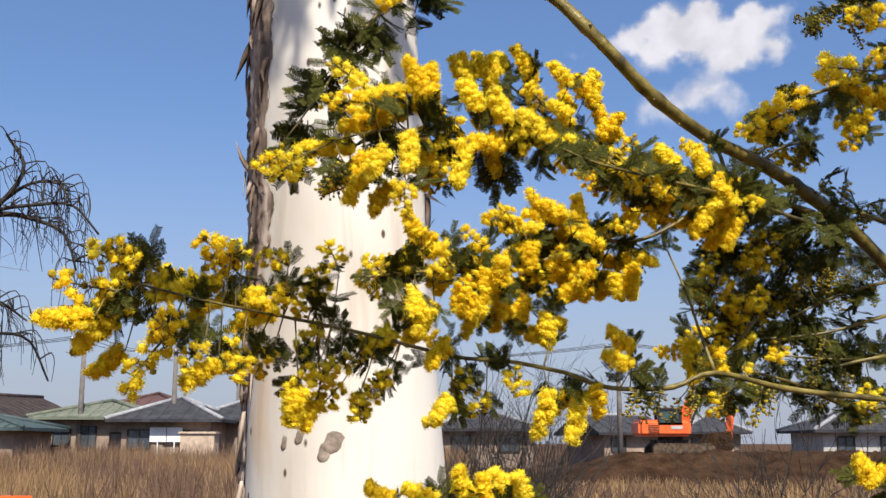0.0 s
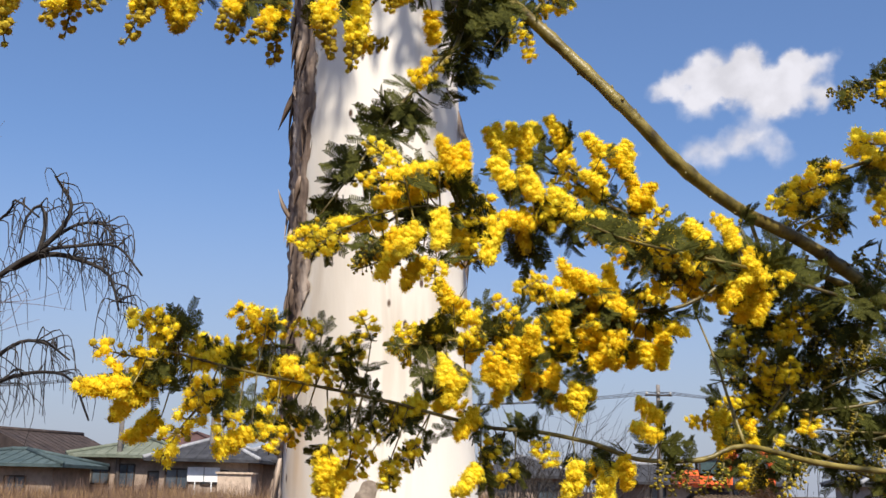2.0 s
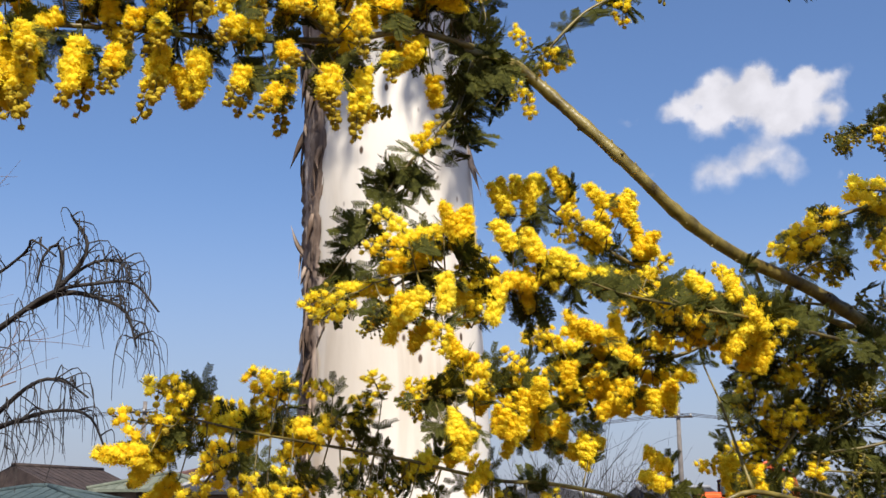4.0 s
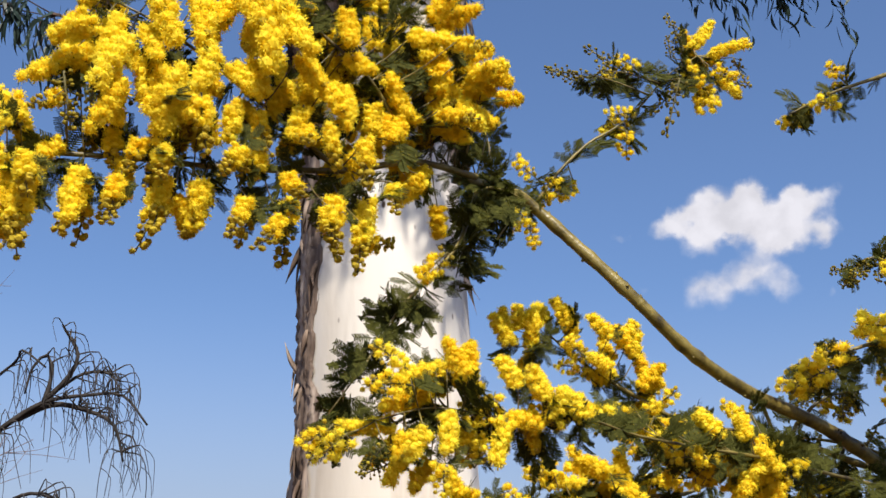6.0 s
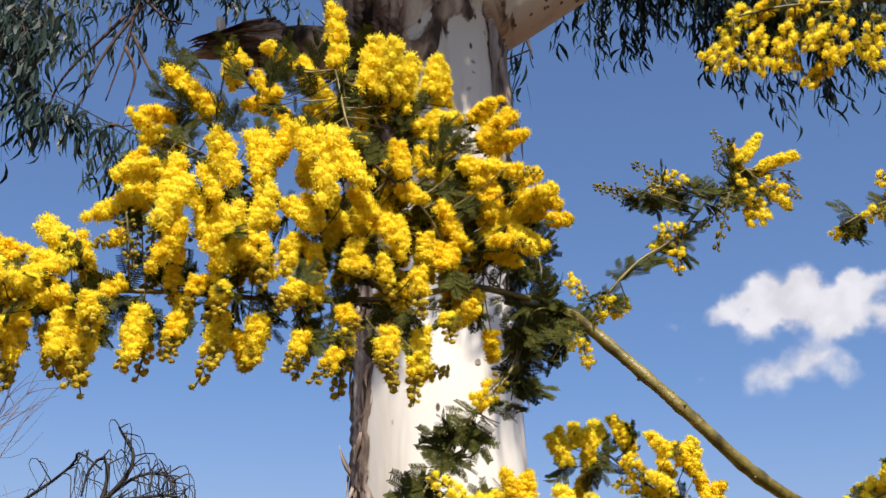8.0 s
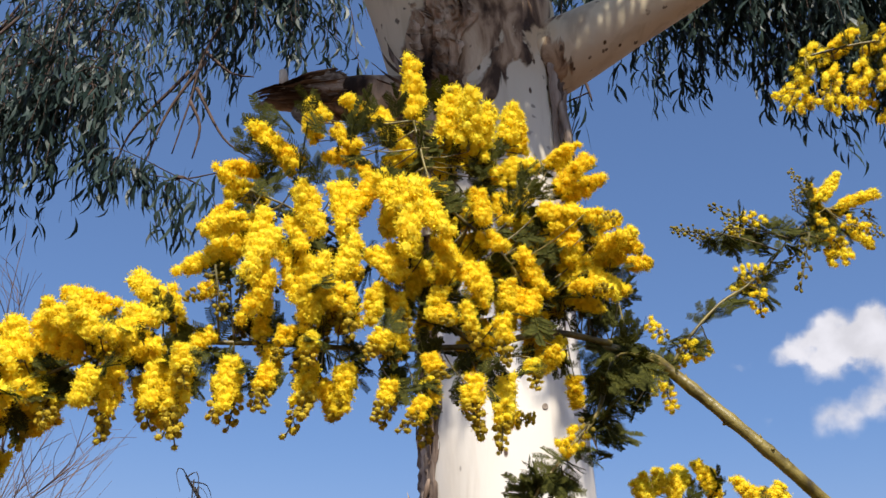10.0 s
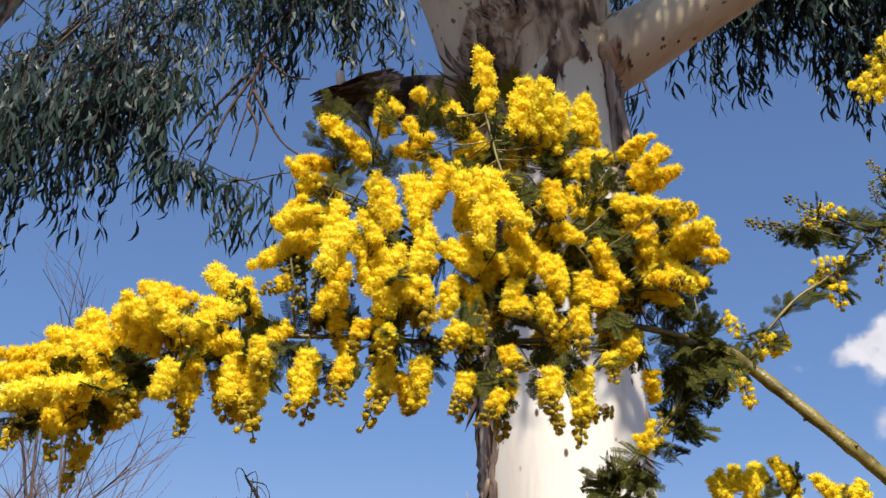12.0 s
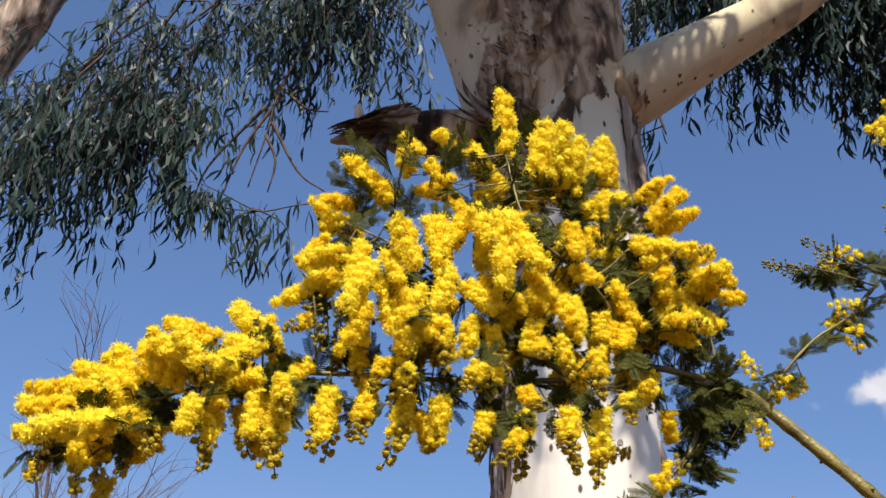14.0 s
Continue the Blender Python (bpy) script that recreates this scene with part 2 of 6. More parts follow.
    warm.inputs["From Min"].default_value, warm.inputs["From Max"].default_value, warm.inputs["To Max"].default_value = 1.6, 2.35, 0.8
    # larger specks higher up, near the fork
    v2 = N("ShaderNodeTexVoronoi")
    wn = noise_of(N, L, 55.0, 3.0)
    off = N("ShaderNodeVectorMath"); off.operation = "MULTIPLY_ADD"; L(wn.outputs["Color"], off.inputs[0]); off.inputs[1].default_value = (0.022, 0.022, 0.022)
    L(co.outputs["Object"], off.inputs[2]); L(off.outputs[0], v2.inputs["Vector"])
    v2.inputs["Scale"].default_value, v2.inputs["Randomness"].default_value = 40.0, 1.0
    d2 = N("ShaderNodeMapRange"); d2.inputs["From Min"].default_value, d2.inputs["From Max"].default_value = 0.24, 0.14
    L(v2.outputs["Distance"], d2.inputs["Value"])
    c2 = N("ShaderNodeSeparateColor"); L(v2.outputs["Color"], c2.inputs[0])
    g2 = N("ShaderNodeMath"); g2.operation = "GREATER_THAN"; g2.inputs[1].default_value = 0.62
    L(c2.outputs[1], g2.inputs[0])
    h2 = N("ShaderNodeMapRange"); L(xyz.outputs["Z"], h2.inputs["Value"])
    h2.inputs["From Min"].default_value, h2.inputs["From Max"].default_value, h2.inputs["To Max"].default_value = 1.75, 2.1, 0.85
    k2, k3 = N("ShaderNodeMath"), N("ShaderNodeMath"); k2.operation = k3.operation = "MULTIPLY"
    L(d2.outputs[0], k2.inputs[0]); L(g2.outputs[0], k2.inputs[1]); L(k2.outputs[0], k3.inputs[0]); L(h2.outputs[0], k3.inputs[1])
    m6 = N("ShaderNodeMix"); m6.data_type = "RGBA"; m6.inputs["B"].default_value = (0.07, 0.045, 0.03, 1)
    m5 = N("ShaderNodeMix"); m5.data_type, m5.blend_type = "RGBA", "MULTIPLY"
    L(warm.outputs[0], m5.inputs["Factor"]); L(m3.outputs["Result"], m5.inputs["A"]); m5.inputs["B"].default_value = (0.86, 0.75, 0.47, 1)
    L(pr.outputs[0], m4.inputs["Factor"]); L(m5.outputs["Result"], m4.inputs["A"]); L(kr.outputs[0], m4.inputs["B"])
    # brown cracked bark in the crotch, between the limb and a slanting edge, and round the limb's collar; its dark
    # tones also paint the crevice's shade
    ragged = noise_of(N, L, 11.0, 7.0, (1.0, 1.0, 0.6), distort=1.2)
    def calc(op, a, b, c=None):
        n = N("ShaderNodeMath"); n.operation = op
        for k, q in enumerate((a, b, c)):
            if q is None:
                continue
            if isinstance(q, (int, float)):
                n.inputs[k].default_value = q
            else:
                L(q, n.inputs[k])
        return n.outputs[0]
    def step(value, a, b):
        n = N("ShaderNodeMapRange"); n.interpolation_type = "SMOOTHSTEP"; L(value, n.inputs["Value"])
        n.inputs["From Min"].default_value, n.inputs["From Max"].default_value = a, b
        return n.outputs[0]
    X, Z = xyz.outputs["X"], xyz.outputs["Z"]
    wander = calc("MULTIPLY_ADD", ragged.outputs["Fac"], 0.30, -0.15)
    slant = calc("ADD", calc("MULTIPLY_ADD", Z, -0.457, 0.971), calc("ADD", X, wander))
    crotch = calc("MULTIPLY", calc("MULTIPLY", step(slant, 0.010, -0.008), step(calc("ADD", X, wander), -0.235, -0.215)), step(calc("ADD", Z, wander), 1.90, 1.95))
    away = calc("SQRT", calc("ADD", calc("POWER", calc("ADD", X, -0.055), 2.0), calc("POWER", calc("ADD", Z, -2.13), 2.0)), 0.0)
    collar = step(calc("ADD", away, wander), 0.020, 0.008)
    mask = calc("MAXIMUM", crotch, collar)
    folds = noise_of(N, L, 26.0, 9.0, (1.0, 1.0, 0.38), distort=0.5)
    fr = ramp_of(N, [(0.36, (0.055, 0.033, 0.019)), (0.45, (0.19, 0.12, 0.07)), (0.54, (0.42, 0.29, 0.175)), (0.70, (0.60, 0.46, 0.30))])
    L(folds.outputs["Fac"], fr.inputs[0])
    m7 = N("ShaderNodeMix"); m7.data_type = "RGBA"
    L(mask, m7.inputs["Factor"]); L(m4.outputs["Result"], m7.inputs["A"]); L(fr.outputs[0], m7.inputs["B"])
    L(k3.outputs[0], m6.inputs["Factor"]); L(m7.outputs["Result"], m6.inputs["A"]); L(m6.outputs["Result"], p.inputs["Base Color"])
    relief = noise_of(N, L, 40.0, 6.0, (1, 1, 0.3))
    bump_of(N, L, p, calc("MULTIPLY_ADD", calc("MULTIPLY", mask, folds.outputs["Fac"]), 9.0, relief.outputs["Fac"]), 0.4, 0.006)
    return m


GUM = make_white_bark()
OLD_BARK = speckled("old_bark", [(0.26, (0.04, 0.026, 0.018)), (0.40, (0.13, 0.088, 0.064)), (0.55, (0.33, 0.25, 0.19)), (0.72, (0.55, 0.45, 0.36))],
                    26.0, 0.9, 1.0, 0.010, stretch=(1, 1, 0.14), fine=80.0)
SCAR = speckled("bark_scar", [(0.3, (0.17, 0.13, 0.10)), (0.5, (0.27, 0.215, 0.165)), (0.7, (0.40, 0.34, 0.27))], 38.0, 0.95, 0.5, 0.002, spec=0.05)
DEAD_WOOD = speckled("dead_wood", [(0.28, (0.025, 0.016, 0.010)), (0.42, (0.10, 0.068, 0.045)), (0.53, (0.27, 0.20, 0.14)), (0.70, (0.46, 0.37, 0.28))],
                     30.0, 0.95, 1.0, 0.012, stretch=(0.2, 1, 1), spec=0.05, fine=110.0)
FORK_BARK = speckled("fork_bark", [(0.30, (0.05, 0.032, 0.022)), (0.42, (0.17, 0.115, 0.08)), (0.54, (0.42, 0.31, 0.225)), (0.74, (0.60, 0.50, 0.39))],
                     14.0, 0.9, 0.9, 0.012, stretch=(1, 1, 0.35), fine=70.0)
PALE_WOOD = speckled("pale_wood", [(0.3, (0.50, 0.38, 0.26)), (0.7, (0.68, 0.56, 0.42))], 40.0, 0.8, 0.3, 0.001, stretch=(1, 1, 0.3))
# brown bark; the ramp's dark end also paints the shade of folds and hollow
CROTCH_BARK = speckled("crotch_bark", [(0.40, (0.022, 0.013, 0.008)), (0.47, (0.13, 0.080, 0.048)), (0.54, (0.38, 0.26, 0.165)), (0.63, (0.64, 0.50, 0.35))],
                       15.0, 0.92, 1.0, 0.014, stretch=(1, 1, 0.28), fine=75.0)
GROUND = speckled("ground_soil", [(0.3, (0.05, 0.027, 0.015)), (0.55, (0.09, 0.051, 0.029)), (0.75, (0.145, 0.086, 0.050))], 0.35, 0.95, 0.6, 0.05, spec=0.05, fine=9.0)
SOIL = speckled("dug_soil", [(0.3, (0.022, 0.011, 0.006)), (0.7, (0.066, 0.037, 0.020))], 1.6, 0.95, 0.9, 0.10, spec=0.05, fine=7.0)
GRASS = leafy("dry_grass", (0.15, 0.082, 0.04), (0.42, 0.275, 0.145), 0.25, 0.8, 2.0)
ORANGE = speckled("orange_paint", [(0.3, (0.72, 0.10, 0.02)), (0.7, (0.85, 0.15, 0.03))], 3.0, 0.4, 0.1, 0.002, spec=0.5)
MUD = speckled("muddy_steel", [(0.3, (0.04, 0.027, 0.018)), (0.7, (0.15, 0.105, 0.07))], 7.0, 0.95, 0.6, 0.02, spec=0.1)
STEEL = speckled("dark_steel", [(0.3, (0.018, 0.014, 0.012)), (0.7, (0.055, 0.042, 0.034))], 5.0, 0.8, 0.4, 0.01, spec=0.3)
GLASS = speckled("cab_glass", [(0.3, (0.02, 0.035, 0.035)), (0.7, (0.05, 0.08, 0.08))], 1.0, 0.12, 0.0, 0.001, spec=0.6)
TILE_DARK = speckled("roof_tile_dark", [(0.3, (0.026, 0.026, 0.030)), (0.7, (0.060, 0.060, 0.066))], 2.0, 0.85, 0.5, 0.02)
TILE_GREEN = speckled("roof_tile_green", [(0.3, (0.10, 0.115, 0.085)), (0.7, (0.18, 0.19, 0.145))], 2.0, 0.85, 0.5, 0.02)
TILE_RED = speckled("roof_tile_red", [(0.3, (0.07, 0.04, 0.035)), (0.7, (0.13, 0.07, 0.06))], 2.0, 0.6, 0.5, 0.02)
TILE_BROWN = speckled("roof_tile_brown", [(0.3, (0.035, 0.026, 0.024)), (0.7, (0.07, 0.052, 0.046))], 2.0, 0.8, 0.5, 0.02)
TILE_TEAL = speckled("roof_tile_teal", [(0.3, (0.035, 0.055, 0.058)), (0.7, (0.075, 0.10, 0.10))], 2.0, 0.85, 0.5, 0.02)
WALL_TAN = speckled("wall_tan", [(0.3, (0.20, 0.145, 0.11)), (0.7, (0.34, 0.26, 0.20))], 0.8, 0.9, 0.2, 0.01)
WALL_PALE = speckled("wall_pale", [(0.3, (0.34, 0.325, 0.30)), (0.7, (0.48, 0.46, 0.43))], 0.8, 0.9, 0.2, 0.01)
WALL_SHED = speckled("wall_shed", [(0.3, (0.40, 0.30, 0.22)), (0.7, (0.52, 0.40, 0.30))], 0.8, 0.9, 0.2, 0.01)
PANE = speckled("window_pane", [(0.3, (0.03, 0.04, 0.05)), (0.7, (0.08, 0.10, 0.12))], 0.7, 0.1, 0.0, 0.001, spec=0.6)
RIDGE = speckled("ridge_cap", [(0.3, (0.22, 0.22, 0.23)), (0.7, (0.36, 0.36, 0.37))], 3.0, 0.8, 0.3, 0.01)
CLOTH = speckled("white_sheet", [(0.3, (0.68, 0.67, 0.66)), (0.7, (0.82, 0.81, 0.80))], 1.0, 0.9, 0.2, 0.01)
WEED = leafy("dry_weed", (0.085, 0.050, 0.038), (0.20, 0.125, 0.085), 0.2, 0.85, 2.0)
POLE = speckled("pole_concrete", [(0.3, (0.11, 0.098, 0.088)), (0.7, (0.19, 0.17, 0.155))], 4.0, 0.85, 0.3, 0.004)


# ---- mesh helpers ----
class Soup:
    """Gathers points and faces of many small pieces for one mesh."""

    def __init__(self):
        self.v, self.f, self.n, self.mats = [], [], 0, []

    def add(self, verts, faces, mat=0):
        verts = np.asarray(verts, float).reshape(-1, 3)
        self.v.append(verts)
        self.f += [tuple(int(i) + self.n for i in q) for q in faces]
        self.mats += [mat] * len(faces)
        self.n += len(verts)

    def tube(self, pts, radii, sides=6, cap=True, rough=0.0, mat=0):
        pts = np.asarray(pts, float)
        radii = np.broadcast_to(np.asarray(radii, float), (len(pts),))
        along = np.gradient(pts, axis=0)
        along /= np.maximum(np.linalg.norm(along, axis=1, keepdims=True), 1e-9)
        ref = np.array([0.31, 0.82, 0.47]) if abs(along[:, 2]).mean() < 0.9 else np.array([1.0, 0.1, 0.0])
        a = np.cross(along, ref); a /= np.maximum(np.linalg.norm(a, axis=1, keepdims=True), 1e-9)
        b = np.cross(along, a)
        ang = np.linspace(0, 2 * np.pi, sides, endpoint=False)
        ring = np.cos(ang)[None, :, None] * a[:, None] + np.sin(ang)[None, :, None] * b[:, None]
        r = radii[:, None, None] * (1 + rough * np.random.uniform(-1, 1, (len(pts), sides, 1)))
        v = (pts[:, None] + ring * r).reshape(-1, 3)
        f = [(i * sides + j, i * sides + (j + 1) % sides, (i + 1) * sides + (j + 1) % sides, (i + 1) * sides + j)
             for i in range(len(pts) - 1) for j in range(sides)]
        if cap:
            f += [tuple(range(sides))[::-1], tuple((len(pts) - 1) * sides + j for j in range(sides))]
        self.add(v, f, mat)

    def box(self, centre, size, turn=0.0, mat=0):
        x, y, z = np.array(size) / 2
        v = np.array([(sx * x, sy * y, sz * z) for sz in (-1, 1) for sy in (-1, 1) for sx in (-1, 1)])
        c, s = math.cos(turn), math.sin(turn)
        v = v @ np.array([[c, s, 0], [-s, c, 0], [0, 0, 1]]) + np.array(centre)
        self.add(v, [(0, 2, 3, 1), (4, 5, 7, 6), (0, 1, 5, 4), (2, 6, 7, 3), (0, 4, 6, 2), (1, 3, 7, 5)], mat)

    def mesh(self, name, materials, smooth=True):
        me = bpy.data.meshes.new(name)
        v = np.concatenate(self.v) if self.v else np.zeros((0, 3))
        me.from_pydata(v.tolist(), [], self.f)
        for m in materials if isinstance(materials, (list, tuple)) else [materials]:
            me.materials.append(m)
        me.polygons.foreach_set("material_index", self.mats)
        me.polygons.foreach_set("use_smooth", [smooth] * len(self.f))
        me.update()
        return me


def box_mesh(name, size, centre, bevel, mat):
    """A board or block with rounded edges."""
    bm = bmesh.new()
    bmesh.ops.create_cube(bm, size=1.0, matrix=Matrix.Translation(Vector(centre)) @ Matrix.Diagonal((*size, 1)))
    bmesh.ops.bevel(bm, geom=bm.edges[:], offset=bevel, segments=2, affect="EDGES")
    me = bpy.data.meshes.new(name)
    bm.to_mesh(me)
    bm.free()
    me.materials.append(mat)
    return me


def part(name, me, parent=None, label="", m=None):
    """One mesh as an object under a thing or a part."""
    ob = new(name, me)
    if parent:
        ob.parent = parent
    if m is not None:
        ob.matrix_basis = m
    return tagged(ob, label)


def thing(name, at, label, category, group="", kind=""):
    ob = new(name)
    ob.empty_display_size = 0.05
    ob.location = at
    return tagged(ob, label, category, group, kind)


EYE_LEVEL = Vector((0, 0, 1.5))


def set_out(ob, k):
    """A tree is drawn small; this sets it out k times as large and as far."""
    ob.location = EYE_LEVEL + k * (Vector(ob.location) - EYE_LEVEL)
    ob.scale = (k, k, k)
    return ob


def curve(points, step):
    """A smooth line through points, sampled about every step metres."""
    p = [np.array(q, float) for q in points]
    p = [2 * p[0] - p[1], *p, 2 * p[-1] - p[-2]]
    out = []
    for a, b, c, d in zip(p, p[1:], p[2:], p[3:]):
        n = max(2, int(np.linalg.norm(c - b) / step))
        for t in np.linspace(0, 1, n, endpoint=False):
            out.append(0.5 * (2 * b + (c - a) * t + (2 * a - 5 * b + 4 * c - d) * t * t + (3 * b - a - 3 * c + d) * t ** 3))
    return np.array(out + [p[-2]])


rng = np.random.default_rng(7)
np.random.seed(7)


def unit(v):
    v = np.asarray(v, float)
    return v / max(np.linalg.norm(v), 1e-9)


# ---- wattle: flower heads, racemes, feathery leaves ----
def ball_points(n):
    k = np.arange(n) + 0.5
    phi, th = np.arccos(1 - 2 * k / n), np.pi * (1 + 5 ** 0.5) * k
    return np.stack([np.cos(th) * np.sin(phi), np.sin(th) * np.sin(phi), np.cos(phi)], -1)


def head_shape(spikes, seed, core=0.74):
    """A fluffy ball of radius one: a small core and many fine stamens, as points and faces."""
    r = np.random.default_rng(seed)
    bm = bmesh.new()
    bmesh.ops.create_icosphere(bm, subdivisions=1, radius=core)
    v = [np.array(q.co) * r.uniform(0.9, 1.1) for q in bm.verts]
    f = [tuple(q.index for q in face.verts) for face in bm.faces]
    bm.free()
    for d in ball_points(spikes):
        d = unit(d + r.normal(0, 0.16, 3))
        side = unit(np.cross(d, r.normal(0, 1, 3)))
        reach, wide = r.uniform(0.82, 1.15), r.uniform(0.058, 0.105)
        tip = d * reach + r.normal(0, 0.08, 3)
        n = len(v)
        v += [d * 0.45, tip + side * wide, tip - side * wide]
        f.append((n, n + 1, n + 2))
    return np.array(v), f


HEADS = [head_shape(66, s, 0.72) for s in (1, 2, 3)]
HALF_OPEN = [head_shape(24, s, 0.80) for s in (6, 7)]
BUDS = [head_shape(8, s, 0.88) for s in (4, 5)]


def raceme(seed, length, heads, wide, size, kind):
    """A flowering spike from the origin up z: its heads as one mesh, its stalks as another.
    Kinds: 0 full, 1 loose, 2 in bud, 3 full above with a thin tail of small half-open heads."""
    r = np.random.default_rng(seed)
    bloom, stalk = Soup(), Soup()
    bend = r.normal(0, 0.14, 2)
    axis = lambda t: np.array([bend[0] * t * t * length, bend[1] * t * t * length, t * length])
    stalk.tube([axis(t) for t in np.linspace(0, 1, 7)], np.linspace(0.0008, 0.0004, 7), 5)
    turn = r.uniform(0, 6)
    split = r.uniform(0.40, 0.60)                      # where the tail begins
    for k in range(heads):
        t = 0.08 + 0.92 * (k + r.uniform(-0.3, 0.3)) / heads
        tail = kind == 3 and t > split
        if tail and r.random() < 0.2:
            continue
        turn += 2.4 + r.normal(0, 0.25)
        taper = 1.0 - 0.40 * max(0.0, t - 0.55) / 0.45
        out = wide * taper * r.uniform(0.55, 1.12) * (1.1 if tail else 1.0)
        foot = axis(max(0.0, t - 0.06))
        at = axis(t) + np.array([math.cos(turn) * out, math.sin(turn) * out, r.normal(0, 0.0012)])
        s = size * r.uniform(0.85, 1.14)
        if kind == 2 or (kind == 1 and r.random() < 0.10):
            shape, which, s = BUDS[r.integers(2)], 1, s * r.uniform(0.45, 0.62)
        elif tail or (kind == 1 and r.random() < 0.30) or (kind == 0 and t > 0.9 and r.random() < 0.3):
            shape, which, s = HALF_OPEN[r.integers(2)], 2, s * r.uniform(0.52, 0.74)
        else:
            shape, which = HEADS[r.integers(3)], 0
        q = Euler(r.uniform(0, 6, 3)).to_matrix()
        bloom.add(np.array(shape[0]) @ np.array(q) * s + at, shape[1], which)
        stalk.tube([foot, at], (0.00045, 0.0003), 3, False)
    return bloom.mesh("raceme", [BLOSSOM, BUD, DULL], False), stalk.mesh("stalk", STALK)


RACEMES = {0: [raceme(10 + k, 0.036, 36, 0.0052, 0.0045, 0) for k in range(9)],
           1: [raceme(30 + k, 0.036, 18, 0.0080, 0.0043, 1) for k in range(8)],
           2: [raceme(50 + k, 0.034, 22, 0.0058, 0.0032, 2) for k in range(5)],
           3: [raceme(80 + k, 0.040, 36, 0.0046, 0.0041, 3) for k in range(9)]}


def wattle_leaf(seed, length=0.016, pinnae=3, leaflets=13):
    """A twice-feathered leaf from the origin up z, spread flat with its face to y."""
    r = np.random.default_rng(seed)
    s = Soup()
    s.tube([(0, 0, 0), (0, 0.001, length * 0.5), (0, -0.001, length)], (0.0006, 0.0005, 0.0003), 4, False)
    sprays = [(length * (0.15 + 0.80 * k / pinnae), sgn, 1.0 - 0.25 * abs(k - 1) / pinnae) for k in range(pinnae) for sgn in (-1, 1)] + [(length, 0, 0.85)]
    for z, sgn, big in sprays:
        way = unit((sgn * r.uniform(0.75, 1.25), r.normal(0, 0.18), r.uniform(0.75, 1.15)))
        reach = r.uniform(0.013, 0.017) * big
        foot = np.array([0, 0, z])
        side = unit(np.cross(way, (0, 1, 0)) + r.normal(0, 0.12, 3))
        flat = np.cross(way, side)
        curl = r.normal(0, 0.16)
        at = lambda t: foot + way * reach * t + flat * curl * reach * t * t
        s.tube([at(0), at(1)], (0.0004, 0.0002), 3, False)
        fold = r.uniform(-0.1, 0.25)
        for k in range(leaflets):
            t = 0.08 + 0.92 * k / (leaflets - 1)
            size = 0.0042 * (1 - 0.75 * abs(t - 0.45) ** 2) * r.uniform(0.88, 1.08)
            for sg in (-1, 1):
                d = unit(side * sg + way * r.uniform(0.40, 0.60) - flat * (fold + r.normal(0, 0.05)))
                w = unit(np.cross(d, flat)) * 0.00056
                root = at(t)
                s.add([root - w * 0.8, root + d * size * 0.92 - w, root + d * size + w * 0.3, root + w], [(0, 1, 2, 3)])
    return s.mesh("leaf", LEAF, False)


LEAVES = [wattle_leaf(70 + k, 0.013 + 0.003 * (k % 3), 2 + k % 3, 10 + k % 3) for k in range(10)]


def turned(at, way, spin, scale=1.0):
    q = Vector(way).to_track_quat("Z", "Y").to_matrix().to_4x4()
    return Matrix.Translation(Vector(at)) @ q @ Matrix.Rotation(spin, 4, "Z") @ Matrix.Diagonal((scale, scale, scale, 1))


